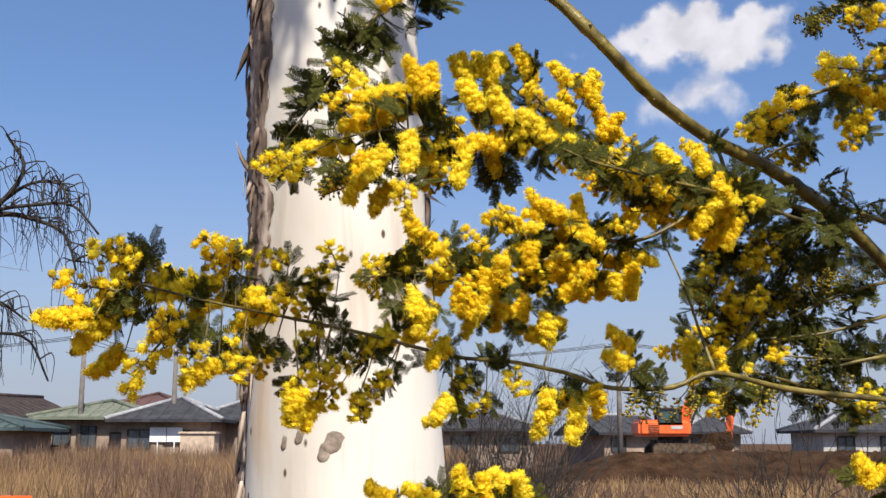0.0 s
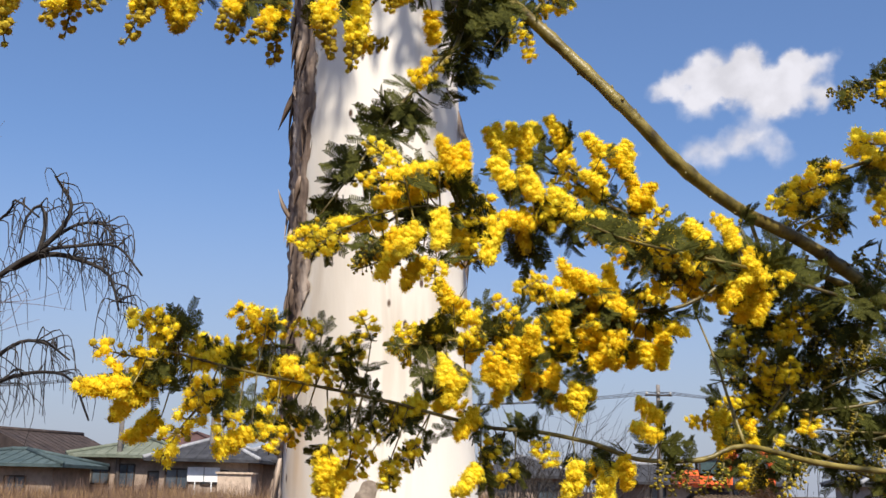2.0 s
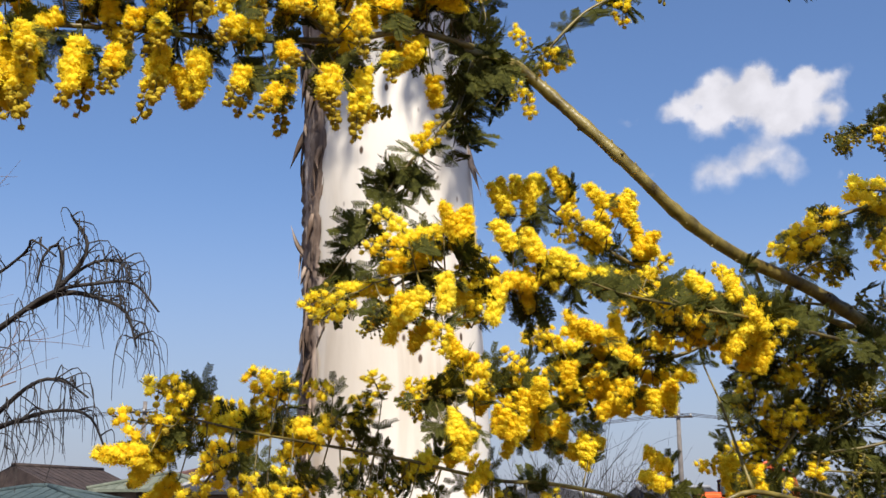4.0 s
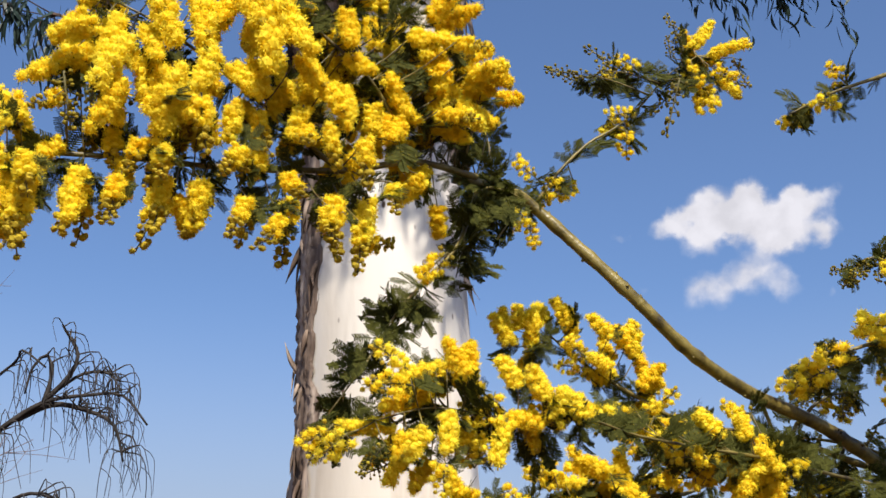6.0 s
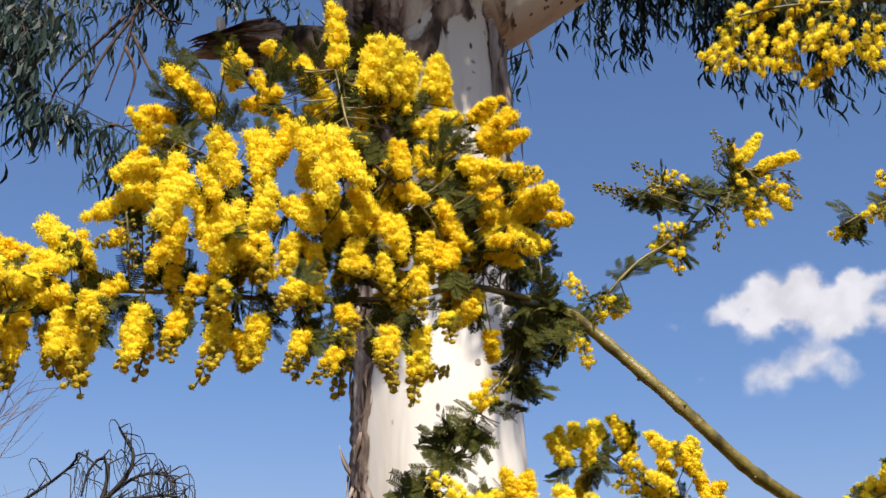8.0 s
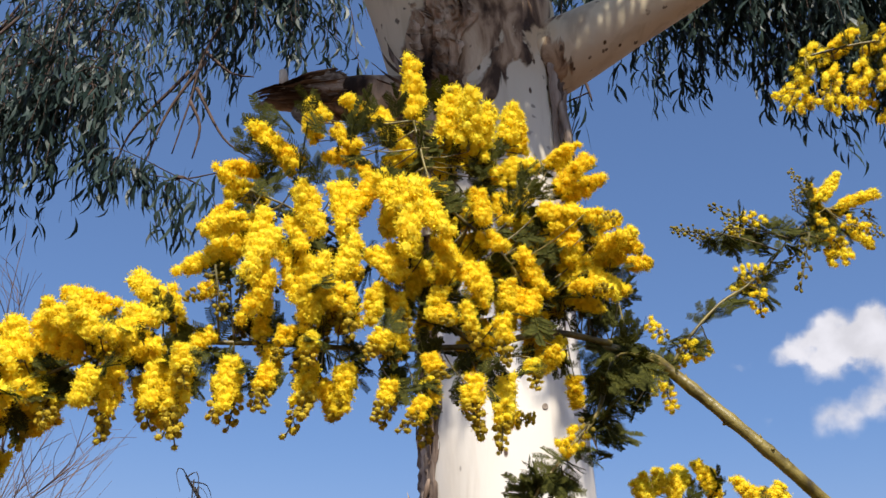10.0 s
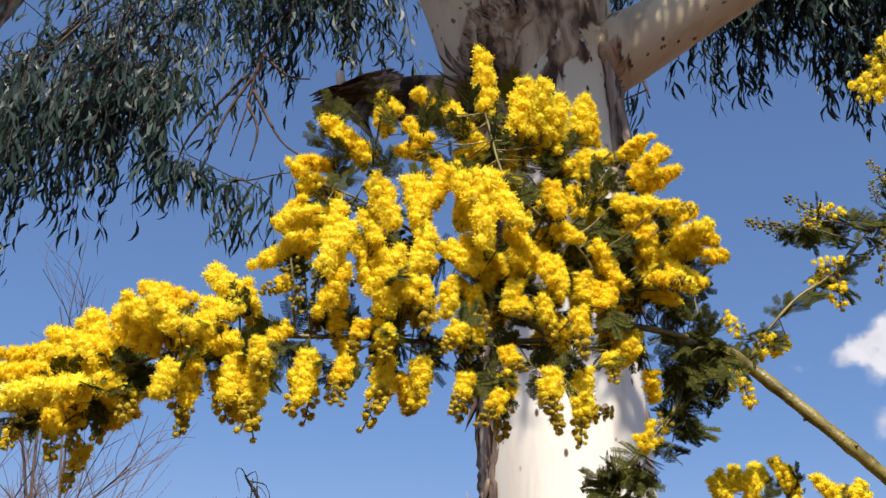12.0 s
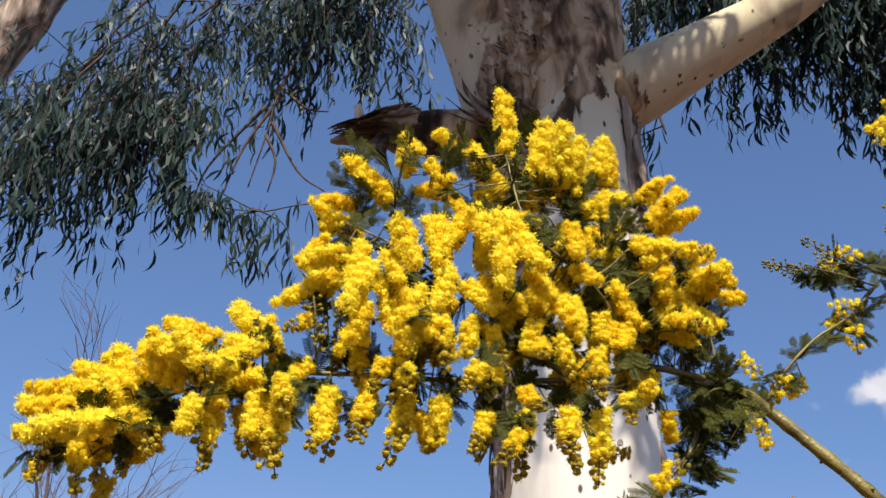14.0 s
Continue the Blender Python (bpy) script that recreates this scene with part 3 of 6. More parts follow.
def wattle_branch(label, stems, blooms=(), hero_leaves=(), leaf_step=0.02, leaf_spread=1.0, thick=0.0035, skip=0.0, big=1.0, fill=0.0, shade_leaves=1, heads=1.0, taper=0.28, nodes=0.0, reach=0.0):
    """A branch with its twigs, racemes and leaves. stems: lines, the first the main one; blooms and hero_leaves:
    foot, length, angle from straight down, and kind."""
    base = np.array(stems[0][0])
    ob = thing("wattle_branch", base, label, "branch", "flowering wattle branches")
    wood, lines = Soup(), []
    for k, pts in enumerate(stems):
        line = curve(pts, 0.008)
        n = len(line)
        line = line + np.cumsum(rng.normal(0, 0.00022, (n, 3)), axis=0) * np.linspace(0, 1, n)[:, None] * (1 - np.linspace(0, 1, n))[:, None]
        r = np.linspace(thick if k == 0 else thick * 0.62, thick * taper, n)
        knots = 1 + 0.16 * (rng.random(n) < 0.16)
        wood.tube(line - base, r * knots, 9, True, 0.03)
        for i in np.nonzero(knots > 1)[0]:
            if 0 < i < n - 1:
                d = unit(rng.normal(0, 1, 3) + np.array([0, -0.8, 0]))
                wood.tube([line[i] - base + d * r[i] * 0.5, line[i] - base + d * r[i] * 1.45], (r[i] * 0.42, r[i] * 0.22), 6)
        far = 0.0
        for i in range(2, n - 2):
            far += np.linalg.norm(line[i] - line[i - 1])
            if nodes and far > nodes:
                far = rng.uniform(-0.3, 0.3) * nodes
                along = unit(line[i + 1] - line[i - 1])
                wood.tube([line[i] - base - along * 0.0022, line[i] - base - along * 0.0008, line[i] - base + along * 0.0008, line[i] - base + along * 0.0022], (r[i] * 0.98, r[i] * 1.03, r[i] * 1.04, r[i] * 0.98), 12, False)
                d = unit(np.cross(along, (0, 1, 0)) * rng.choice((-1, 1)) + rng.normal(0, 0.5, 3) + along * 0.6)
                at = line[i] - base + d * r[i] * 0.8
                wood.tube([at, at + d * 0.0016, at + d * 0.0030 + along * 0.001], (0.0013, 0.0010, 0.0004), 7)
        lines.append(line)
    every = np.concatenate(lines)
    more = [(x + rng.normal(0, 0.007), y + rng.uniform(0.010, 0.035), z + rng.normal(0, 0.008), length * rng.uniform(0.7, 1.0), angle + rng.normal(0, 25), kind)
            for _ in range(2) for x, y, z, length, angle, kind in blooms if rng.random() < (fill if kind != 3 else 0.12 * fill)]
    for k, (x, y, z, length, angle, kind) in enumerate([*blooms, *more]):
        foot = np.array((x, y, z))
        near = every[np.argmin(np.linalg.norm(every - foot, axis=1))]
        gap = np.linalg.norm(near - foot)
        if reach and gap > reach:
            foot, gap = near + (foot - near) * reach / gap, reach
        if gap > 0.004:
            mid = (near + foot) / 2 + np.array([0, 0, -0.06 * gap])
            twig = curve([near, mid, foot], 0.008)
            wood.tube(twig - base, np.linspace(0.0006, 0.0004, len(twig)), 5)
            for q in twig[2::2] if k < len(blooms) else ():
                leaf_at(ob, q - base, unit(rng.normal(0, 1, 3) + (foot - near) / gap), 0.75)
        a = radians(angle) + rng.normal(0, 0.06)
        way = unit((math.sin(a), rng.uniform(-0.35, 0.1), -math.cos(a)))
        pick = RACEMES[kind][rng.integers(len(RACEMES[kind]))]
        scale = length / (0.0375, 0.039, 0.036, 0.0415)[kind]
        scale = min(max(scale, 0.62), 1.15 if kind == 3 else 1.6) * big
        m = turned(foot - base, way, rng.uniform(0, 6), 1.0)
        wide = min(max(scale, 0.9), 1.15) * heads
        m = m @ Matrix.Diagonal((wide, wide, scale, 1)) if scale < 1.25 else m @ Matrix.Diagonal((wide * 1.05, wide * 1.05, scale, 1))
        rc = part("raceme", pick[0], ob, m=m)
        tagged(part("stalk", pick[1], rc), "thin olive stalks", kind="stuff")
    for x, y, z, length, angle, kind in hero_leaves:
        a = radians(angle)
        leaf_at(ob, np.array((x, y, z)) - base, unit((math.sin(a), rng.uniform(-0.4, 0.2), -math.cos(a))), length / 0.034, -1.0)
    for line in lines:
        far = 0.0
        for i in range(1, len(line)):
            far += np.linalg.norm(line[i] - line[i - 1])
            if far > leaf_step and i / len(line) > skip:
                far = rng.uniform(-0.4, 0.4) * leaf_step
                d = unit(line[i] - line[i - 1])
                way = unit(rng.normal(0, 1, 3) * leaf_spread + d * 0.5 + np.array([0, -0.2, -0.1]))
                for _ in range(shade_leaves):
                    leaf_at(ob, line[i] - base + rng.normal(0, 0.003, 3), unit(way + rng.normal(0, 0.5, 3)), rng.uniform(0.65, 1.1))
    part("stem", wood.mesh("stem", STEM), ob, "olive-brown knotted stem")
    return ob


def leaf_at(ob, at, way, scale, back=1.0):
    at, way = np.asarray(at) + np.array([0, 0.005 * back, 0]), unit(np.asarray(way) + np.array([0, 0.45 * back, 0]))
    z = Vector(way)
    face = Vector((rng.normal(0, 0.45), -0.75 + rng.normal(0, 0.45), 0.55 + rng.normal(0, 0.35)))
    y = (face - z * face.dot(z)).normalized()
    x = y.cross(z)
    m = Matrix(((x.x, y.x, z.x, at[0]), (x.y, y.y, z.y, at[1]), (x.z, y.z, z.z, at[2]), (0, 0, 0, 1)))
    part("leaf", LEAVES[rng.integers(len(LEAVES))], ob, m=m @ Matrix.Diagonal((scale, scale, scale, 1)))


# ---- gum tree ----
GUM_SCALE, WEEPING_SCALE = 1.88, 3.43
TRUNK = [(-0.135, 1.755, 0.68), (-0.142, 1.75, 1.0), (-0.155, 1.74, 1.42), (-0.170, 1.73, 1.85), (-0.183, 1.72, 2.24), (-0.198, 1.72, 2.60),
         (-0.210, 1.73, 2.95), (-0.215, 1.76, 3.5), (-0.18, 1.80, 4.4), (-0.08, 1.9, 5.6)]
TRUNK_R = [(0.68, 0.205), (0.8, 0.180), (1.0, 0.169), (1.42, 0.159), (1.85, 0.143), (2.24, 0.136), (2.60, 0.136), (2.95, 0.150), (3.5, 0.110), (4.4, 0.085), (5.6, 0.05)]


def limb_mesh(points, radii, step=0.02, sides=40, lumps=0.03, seed=0, grain=5.0):
    """A tapered limb with uneven girth, as points in rings."""
    line = curve(points, step)
    key = np.linspace(0, 1, len(radii))
    r = np.interp(np.linspace(0, 1, len(line)), key, radii)
    s = Soup()
    s.tube(line, r, sides)
    v = s.v[0].reshape(len(line), sides, 3)
    for i in range(len(line)):
        for j in range(sides):
            d = v[i, j] - line[i]
            q = Vector(v[i, j] * grain) + Vector((seed, 0, 0))
            k = 1 + lumps * (noise.noise(q) + 0.5 * noise.noise(q * 3.1))
            v[i, j] = line[i] + d * k
    s.v[0] = v.reshape(-1, 3)
    return s, line, r


def bark_sheet(s, line, r, z0, z1, a0, a1, seed, lift=0.006, cols=26, step=0.012, slant=0.0):
    """A ragged sheet of old bark that clings to the trunk between two heights and two bearings (degrees, 180: left)."""
    rr = np.random.default_rng(seed)
    zs = np.arange(z0, z1, step)
    pts, n = [], len(zs)
    for z in zs:
        c = np.array([np.interp(z, line[:, 2], line[:, k]) for k in range(3)])
        rad = np.interp(z, line[:, 2], r)
        edge0 = a0 + 9 * noise.noise(Vector((z * 7, seed, 0))) + 4 * noise.noise(Vector((z * 31, seed, 5)))
        edge1 = (a1(z) if callable(a1) else a1) + slant * (z - z0) / (z1 - z0) + 24 * noise.noise(Vector((z * 5, seed, 9))) + 9 * noise.noise(Vector((z * 19, seed, 3))) + 5 * noise.noise(Vector((z * 60, seed, 7)))
        row = []
        for k in range(cols):
            u = k / (cols - 1)
            a = radians(edge0 + (edge1 - edge0) * u)
            q = Vector((math.cos(a) * 9, math.sin(a) * 9, z * 2.2)) + Vector((seed, 0, 0))
            h = lift * (0.7 + 1.0 * noise.noise(q * 3) + 1.2 * abs(noise.noise(q * 8)) + 0.6 * noise.noise(q * 20))
            h = max(h, 0.0015) * min(1.0, 6 * min(u, 1 - u) + 0.25)
            row.append((c[0] + (rad + h) * math.cos(a), c[1] + (rad + h) * math.sin(a), z))
        pts.append(row)
    v = np.array(pts).reshape(-1, 3)
    f = [(i * cols + j, i * cols + j + 1, (i + 1) * cols + j + 1, (i + 1) * cols + j) for i in range(n - 1) for j in range(cols - 1)]
    s.add(v, f)


def strip(s, points, wide, thick=0.0015):
    """A curled hanging ribbon of bark."""
    line = curve(points, 0.01)
    n = len(line)
    w = wide * np.sin(np.linspace(0.5, 2.9, n)) + 0.0006
    side = np.stack([np.cos(np.linspace(0, 1.6, n)), np.sin(np.linspace(0, 1.6, n)) * 0.8, 0.1 * np.ones(n)], -1)
    dep = np.stack([np.zeros(n), np.ones(n), np.zeros(n)], -1) * thick
    v = np.stack([line - side * w[:, None], line + dep, line + side * w[:, None], line - dep], 1).reshape(-1, 3)
    f = [(i * 4 + j, i * 4 + (j + 1) % 4, i * 4 + 4 + (j + 1) % 4, i * 4 + 4 + j) for i in range(n - 1) for j in range(4)]
    s.add(v, f + [(3, 2, 1, 0), tuple((n - 1) * 4 + j for j in range(4))])


def gum_leaf(s, at, way, length, wide, rr):
    """One sickle-shaped leaf."""
    d = unit(way)
    side = unit(np.cross(d, rr.normal(0, 1, 3)))
    bow = np.cross(d, side) * rr.uniform(-0.10, 0.10) * length + side * rr.uniform(0.06, 0.24) * length
    pts = []
    for t, w in ((0, 0.08), (0.25, 0.85), (0.5, 1.0), (0.78, 0.55)):
        c = at + d * length * t + bow * 4 * t * (1 - t)
        pts += [c - side * wide * w / 2, c + side * wide * w / 2]
    pts.append(at + d * length)
    s.add(pts, [(0, 1, 3, 2), (2, 3, 5, 4), (4, 5, 7, 6), (6, 7, 8)])


def gum_spray(wood, leaves, start, end, rr, twigs=14, leaf=0.11, droop=0.35, thick=0.006, per=9):
    """A drooping leafy bough from start to end: a bough, hanging twigs and the leaves on them."""
    start, end = np.array(start, float), np.array(end, float)
    span = np.linalg.norm(end - start)
    mid = (start + end) / 2 + np.array([0, 0, 0.12 * span])
    bough = curve([start, mid, end], 0.05)
    wood.tube(bough, np.linspace(thick, thick * 0.3, len(bough)), 6)
    for k in range(twigs):
        t = 0.15 + 0.85 * ((k + rr.random()) / twigs) ** 0.7
        q = bough[min(len(bough) - 1, int(t * (len(bough) - 1)))]
        out = np.array([rr.normal(0, 0.5), rr.normal(0, 0.5), 0]) * 0.28
        tip = q + out + np.array([0, 0, -droop * rr.uniform(0.5, 1.15)])
        tw = curve([q, q + out * 0.75 + np.array([0, 0, 0.03 - droop * 0.2]), tip], 0.03)
        wood.tube(tw, np.linspace(thick * 0.35, 0.0007, len(tw)), 4, False)
        for c in tw[1:]:
            for _ in range(max(1, int(per * 3 / len(tw)))):
                way = np.array([rr.normal(0, 0.32), rr.normal(0, 0.32), -1.0])
                gum_leaf(leaves, c + rr.normal(0, 0.012, 3), way, leaf * rr.uniform(0.65, 1.15), leaf * rr.uniform(0.10, 0.16), rr)


def girth(p, height):
    """How far the trunk swells or dents at a place."""
    q = Vector(p) * 3.0
    q.z *= 0.6
    crotch = math.exp(-((height - 2.95) / 0.22) ** 2)
    return 1 + 0.035 * noise.noise(q) + 0.02 * noise.noise(q * 3.3) + crotch * 0.10 * (noise.noise(q * 2.0) + 0.6 * noise.noise(q * 5))


def make_gum_tree():
    tree = set_out(thing("gum_tree", TRUNK[0], "tall gum tree with pale smooth peeling bark", "tree"), GUM_SCALE)
    o = np.array(TRUNK[0])
    s, line, r = limb_mesh(TRUNK, [1, 1], 0.02, 56, 0.03)
    r = np.interp(line[:, 2], [a for a, _ in TRUNK_R], [b for _, b in TRUNK_R])
    s = Soup()
    s.tube(line, r, 56)
    v = s.v[0].reshape(len(line), 56, 3)
    for i in range(len(line)):
        for j in range(56):
            k = girth(v[i, j], line[i][2])
            v[i, j] = line[i] + (v[i, j] - line[i]) * k
    s.v[0] = v.reshape(-1, 3) - o
    part("trunk", s.mesh("trunk", GUM), tree, "smooth cream-white bark with dark specks")
    # limbs at the fork
    lm, ll, lr = limb_mesh([(-0.26, 1.72, 2.70), (-0.318, 1.70, 2.95), (-0.368, 1.67, 3.15), (-0.46, 1.62, 3.45), (-0.68, 1.55, 4.2)], [0.10, 0.125, 0.115, 0.095, 0.06], seed=3)
    lm.v[0] -= o
    part("limb", lm.mesh("limb", GUM), tree, "tan limb leaning outward")
    rm, _, _ = limb_mesh([(-0.17, 1.72, 2.82), (-0.03, 1.70, 2.872), (0.12, 1.68, 2.942), (0.27, 1.66, 3.018), (0.40, 1.64, 3.13), (0.60, 1.60, 3.38), (0.92, 1.5, 3.8)], [0.088, 0.060, 0.0405, 0.037, 0.036, 0.035, 0.03], seed=8)
    rm.v[0] -= o
    part("limb", rm.mesh("limb", GUM), tree, "pale limb, sunlit along its top")
    sm, _, _ = limb_mesh([(-0.22, 1.71, 2.72), (-0.33, 1.68, 2.748), (-0.41, 1.655, 2.751), (-0.48, 1.645, 2.753), (-0.525, 1.642, 2.752)], [0.075, 0.056, 0.051, 0.049, 0.036], 0.01, 40, 0.05, 5, 9.0)
    sm.v[0] -= o
    stub = part("broken_stub", sm.mesh("broken_stub", CROTCH_BARK), tree, "short rough brown stub of a broken limb")
    bm_, _, _ = limb_mesh([(-0.455, 1.645, 2.757), (-0.50, 1.642, 2.762), (-0.545, 1.64, 2.764), (-0.595, 1.64, 2.758), (-0.632, 1.64, 2.750), (-0.658, 1.64, 2.748)], [0.030, 0.048, 0.043, 0.028, 0.017, 0.006], 0.004, 40, 0.34, 5, 30.0)
    bm_.v[0] -= o
    part("torn_end", bm_.mesh("torn_end", DEAD_WOOD), stub, "splintered grey-brown dead wood")
    sp = Soup()
    rr = np.random.default_rng(3)
    for k in range(90):
        x = rr.uniform(-0.60, -0.46)
        half = np.interp(x, (-0.64, -0.58, -0.50), (0.010, 0.030, 0.046))
        u = rr.uniform(-1, 1)
        a = np.array([x, 1.64 - half * math.sqrt(max(0.05, 1 - u * u)) * rr.uniform(0.9, 1.1), 2.760 + half * u])
        long = rr.uniform(0.03, 0.075)
        strip(sp, [a - o, a - o + np.array([-0.5 * long, 0.002, -u * 0.002 + rr.normal(0, 0.002)]), a - o + np.array([-long, 0.004, -u * half * 0.45 + rr.normal(0, 0.005)])], rr.uniform(0.003, 0.007))
    for p, w in (([(-0.545, 1.61, 2.735), (-0.555, 1.605, 2.70), (-0.530, 1.60, 2.655), (-0.505, 1.60, 2.615)], 0.017),
                 ([(-0.530, 1.61, 2.730), (-0.540, 1.605, 2.695), (-0.522, 1.60, 2.665)], 0.012),
                 ([(-0.49, 1.61, 2.80), (-0.53, 1.605, 2.792), (-0.575, 1.605, 2.778)], 0.010)):
        strip(sp, [np.array(q) - o for q in p], w, 0.005)
    part("splinter", sp.mesh("splinter", DEAD_WOOD), stub)
    pg = Soup()
    pg.tube([np.array((-0.596, 1.63, 2.768)) - o, np.array((-0.600, 1.628, 2.795)) - o, np.array((-0.604, 1.628, 2.820)) - o], (0.013, 0.010, 0.008), 9)
    part("peg", pg.mesh("peg", PALE_WOOD), stub, "pale snapped twig end")
    # old bark left on one side of the trunk, and round the fork
    b = Soup()
    bark_sheet(b, line, r, 0.72, 2.75, 150, lambda z: np.interp(z, (1.4, 1.6, 1.72, 2.0, 2.2, 2.7), (200, 204, 224, 220, 227, 232)), 11, 0.0065, 40, 0.008)
    b.v[0] -= o
    part("bark_sheet", b.mesh("bark_sheet", OLD_BARK), tree, "rough brown bark still clinging")
    b = Soup()
    bark_sheet(b, line, r, 2.30, 2.9, 330, 368, 31, 0.010)
    b.v[0] -= o
    part("bark_sheet", b.mesh("bark_sheet", OLD_BARK), tree, "dark bark under the limb")
    b = Soup()
    bark_sheet(b, ll, lr, 2.74, 3.12, 285, 372, 51, 0.008, 36, 0.008, -30)
    b.v[0] -= o
    part("bark_sheet", b.mesh("bark_sheet", FORK_BARK), tree, "cracked brown bark in the crotch")
    b = Soup()
    bark_sheet(b, line, r, 2.42, 3.05, 172, 242, 71, 0.024, 60, 0.007, 26)
    b.v[0] -= o
    part("bark_sheet", b.mesh("bark_sheet", CROTCH_BARK), tree, "brown folded bark below the fork, its hollow darkened in colour")
    for pts, w in (([(-0.318, 1.70, 2.17), (-0.328, 1.69, 2.135), (-0.343, 1.68, 2.085)], 0.006),
                   ([(-0.312, 1.70, 1.93), (-0.328, 1.69, 1.955), (-0.338, 1.68, 1.985)], 0.005),
                   ([(-0.046, 1.70, 2.13), (-0.036, 1.69, 2.085), (-0.021, 1.68, 2.03)], 0.006),
                   ([(-0.044, 1.70, 2.11), (-0.030, 1.69, 2.08), (-0.016, 1.68, 2.055)], 0.003),
                   ([(-0.030, 1.70, 1.90), (-0.015, 1.69, 1.888), (0.004, 1.68, 1.875)], 0.006),
                   ([(-0.026, 1.70, 1.90), (-0.024, 1.69, 1.86), (-0.022, 1.68, 1.82)], 0.005),
                   ([(-0.32, 1.62, 2.755), (-0.370, 1.59, 2.775), (-0.400, 1.58, 2.82)], 0.009),
                   ([(-0.32, 1.62, 2.770), (-0.365, 1.59, 2.790), (-0.385, 1.58, 2.835)], 0.012),
                   ([(-0.33, 1.62, 2.745), (-0.375, 1.59, 2.755), (-0.412, 1.58, 2.785)], 0.014),
                   ([(-0.31, 1.60, 2.72), (-0.35, 1.58, 2.76), (-0.37, 1.57, 2.80)], 0.016),
                   ([(-0.33, 1.62, 2.735), (-0.37, 1.59, 2.735), (-0.40, 1.58, 2.745)], 0.012),
                   ([(-0.06, 1.66, 2.72), (-0.045, 1.64, 2.60), (-0.036, 1.63, 2.50)], 0.010),
                   ([(-0.06, 1.68, 2.66), (-0.03, 1.66, 2.56), (-0.022, 1.65, 2.47)], 0.006)):
        st = Soup()
        strip(st, [np.array(q) - o for q in pts], w)
        part("bark_strip", st.mesh("bark_strip", OLD_BARK), tree, "curled hanging bark strip")
    # loose flakes along the bark's edge
    fr = np.random.default_rng(6)
    for k in range(60):
        z = fr.uniform(1.35, 2.75)
        a = radians(fr.uniform(176, 202 if z < 1.62 else 226))
        c = np.array([np.interp(z, line[:, 2], line[:, q]) for q in range(3)])
        rad = np.interp(z, line[:, 2], r)
        long, lift = fr.uniform(0.03, 0.09), fr.uniform(0.001, 0.009)
        put = lambda zz, aa, up: np.array([c[0] + (rad + up) * math.cos(aa), c[1] + (rad + up) * math.sin(aa), zz]) - o
        st = Soup()
        strip(st, [put(z, a, 0.006), put(z - long * 0.5, a + fr.normal(0, 0.03), 0.008 + lift * 0.4), put(z - long, a + fr.normal(0, 0.06), 0.006 + lift)], fr.uniform(0.002, 0.006), 0.0008)
        part("bark_flake", st.mesh("bark_flake", OLD_BARK), tree)
    # scars
    for x, z, w, h in ((-0.162, 1.500, 0.015, 0.017), (-0.174, 1.486, 0.010, 0.015), (-0.212, 1.508, 0.007, 0.011), (-0.236, 1.500, 0.005, 0.012), (-0.104, 2.096, 0.006, 0.006), (-0.09, 2.045, 0.002, 0.003)):
        k = Soup()
        rad = np.interp(z, line[:, 2], r)
        c = np.array([np.interp(z, line[:, 2], line[:, q]) for q in range(3)])
        a = math.acos(max(-1, min(1, (x - c[0]) / rad)))
        ring = [(0, 0)] + [(math.cos(t) * u, math.sin(t) * u) for u in (0.5, 0.85, 1.0) for t in np.linspace(0, 6.283, 14, endpoint=False)]
        v = []
        for i, (px, pz) in enumerate(ring):
            aa = -a + px * w / rad * (1 + 0.5 * noise.noise(Vector((px * 2, pz * 2, z * 9)))) + 0.25 * pz * w / rad
            lev = 0.0012 if i == 0 else (0.0010, 0.0014, 0.0)[(i - 1) // 14]
            g = girth((c[0] + rad * math.cos(aa), c[1] + rad * math.sin(aa), z + pz * h), z)
            v.append((c[0] + (rad * g + lev) * math.cos(aa), c[1] + (rad * g + lev) * math.sin(aa), z + pz * h))
        f = [(0, 1 + j, 1 + (j + 1) % 14) for j in range(14)] + [(1 + q * 14 + j, 15 + q * 14 + j, 15 + q * 14 + (j + 1) % 14, 1 + q * 14 + (j + 1) % 14) for q in range(2) for j in range(14)]
        k.add(np.array(v) - o, f)
        part("bark_scar", k.mesh("bark_scar", SCAR), tree, "round grey-brown branch scar")
    # leafy boughs
    rr = np.random.default_rng(21)
    wood, leaves = Soup(), Soup()
    for a, e, n, dr in CROWN:
        gum_spray(wood, leaves, a, e, rr, n, 0.068 if a[0] > 0.1 else 0.074, dr, per=21 if a[0] > 0.1 else 9)
    for a, e, n, dr in CROWN_OVERHEAD:
        gum_spray(wood, leaves, a, e, rr, n, 0.11, dr, per=20)
    for pts in ([(-0.98, 2.35, 3.75), (-1.08, 2.3, 3.45), (-1.10, 2.28, 3.25), (-1.13, 2.28, 3.08)], [(-1.10, 2.28, 3.25), (-1.06, 2.28, 3.16), (-1.07, 2.28, 3.06)],
                [(-1.08, 2.3, 3.40), (-1.16, 2.28, 3.22), (-1.20, 2.26, 3.02)], [(-1.12, 2.29, 3.36), (-1.26, 2.28, 3.16), (-1.29, 2.28, 3.01)], [(-1.09, 2.29, 3.3), (-0.99, 2.28, 3.12), (-0.90, 2.27, 3.04)], [(-1.08, 2.3, 3.43), (-1.0, 2.3, 3.35), (-0.93, 2.3, 3.33)]):
        bare = curve(pts, 0.03)
        wood.tube(bare, np.linspace(0.006, 0.0018, len(bare)), 6)
    wood.v = [q - o for q in wood.v]
    leaves.v = [q - o for q in leaves.v]
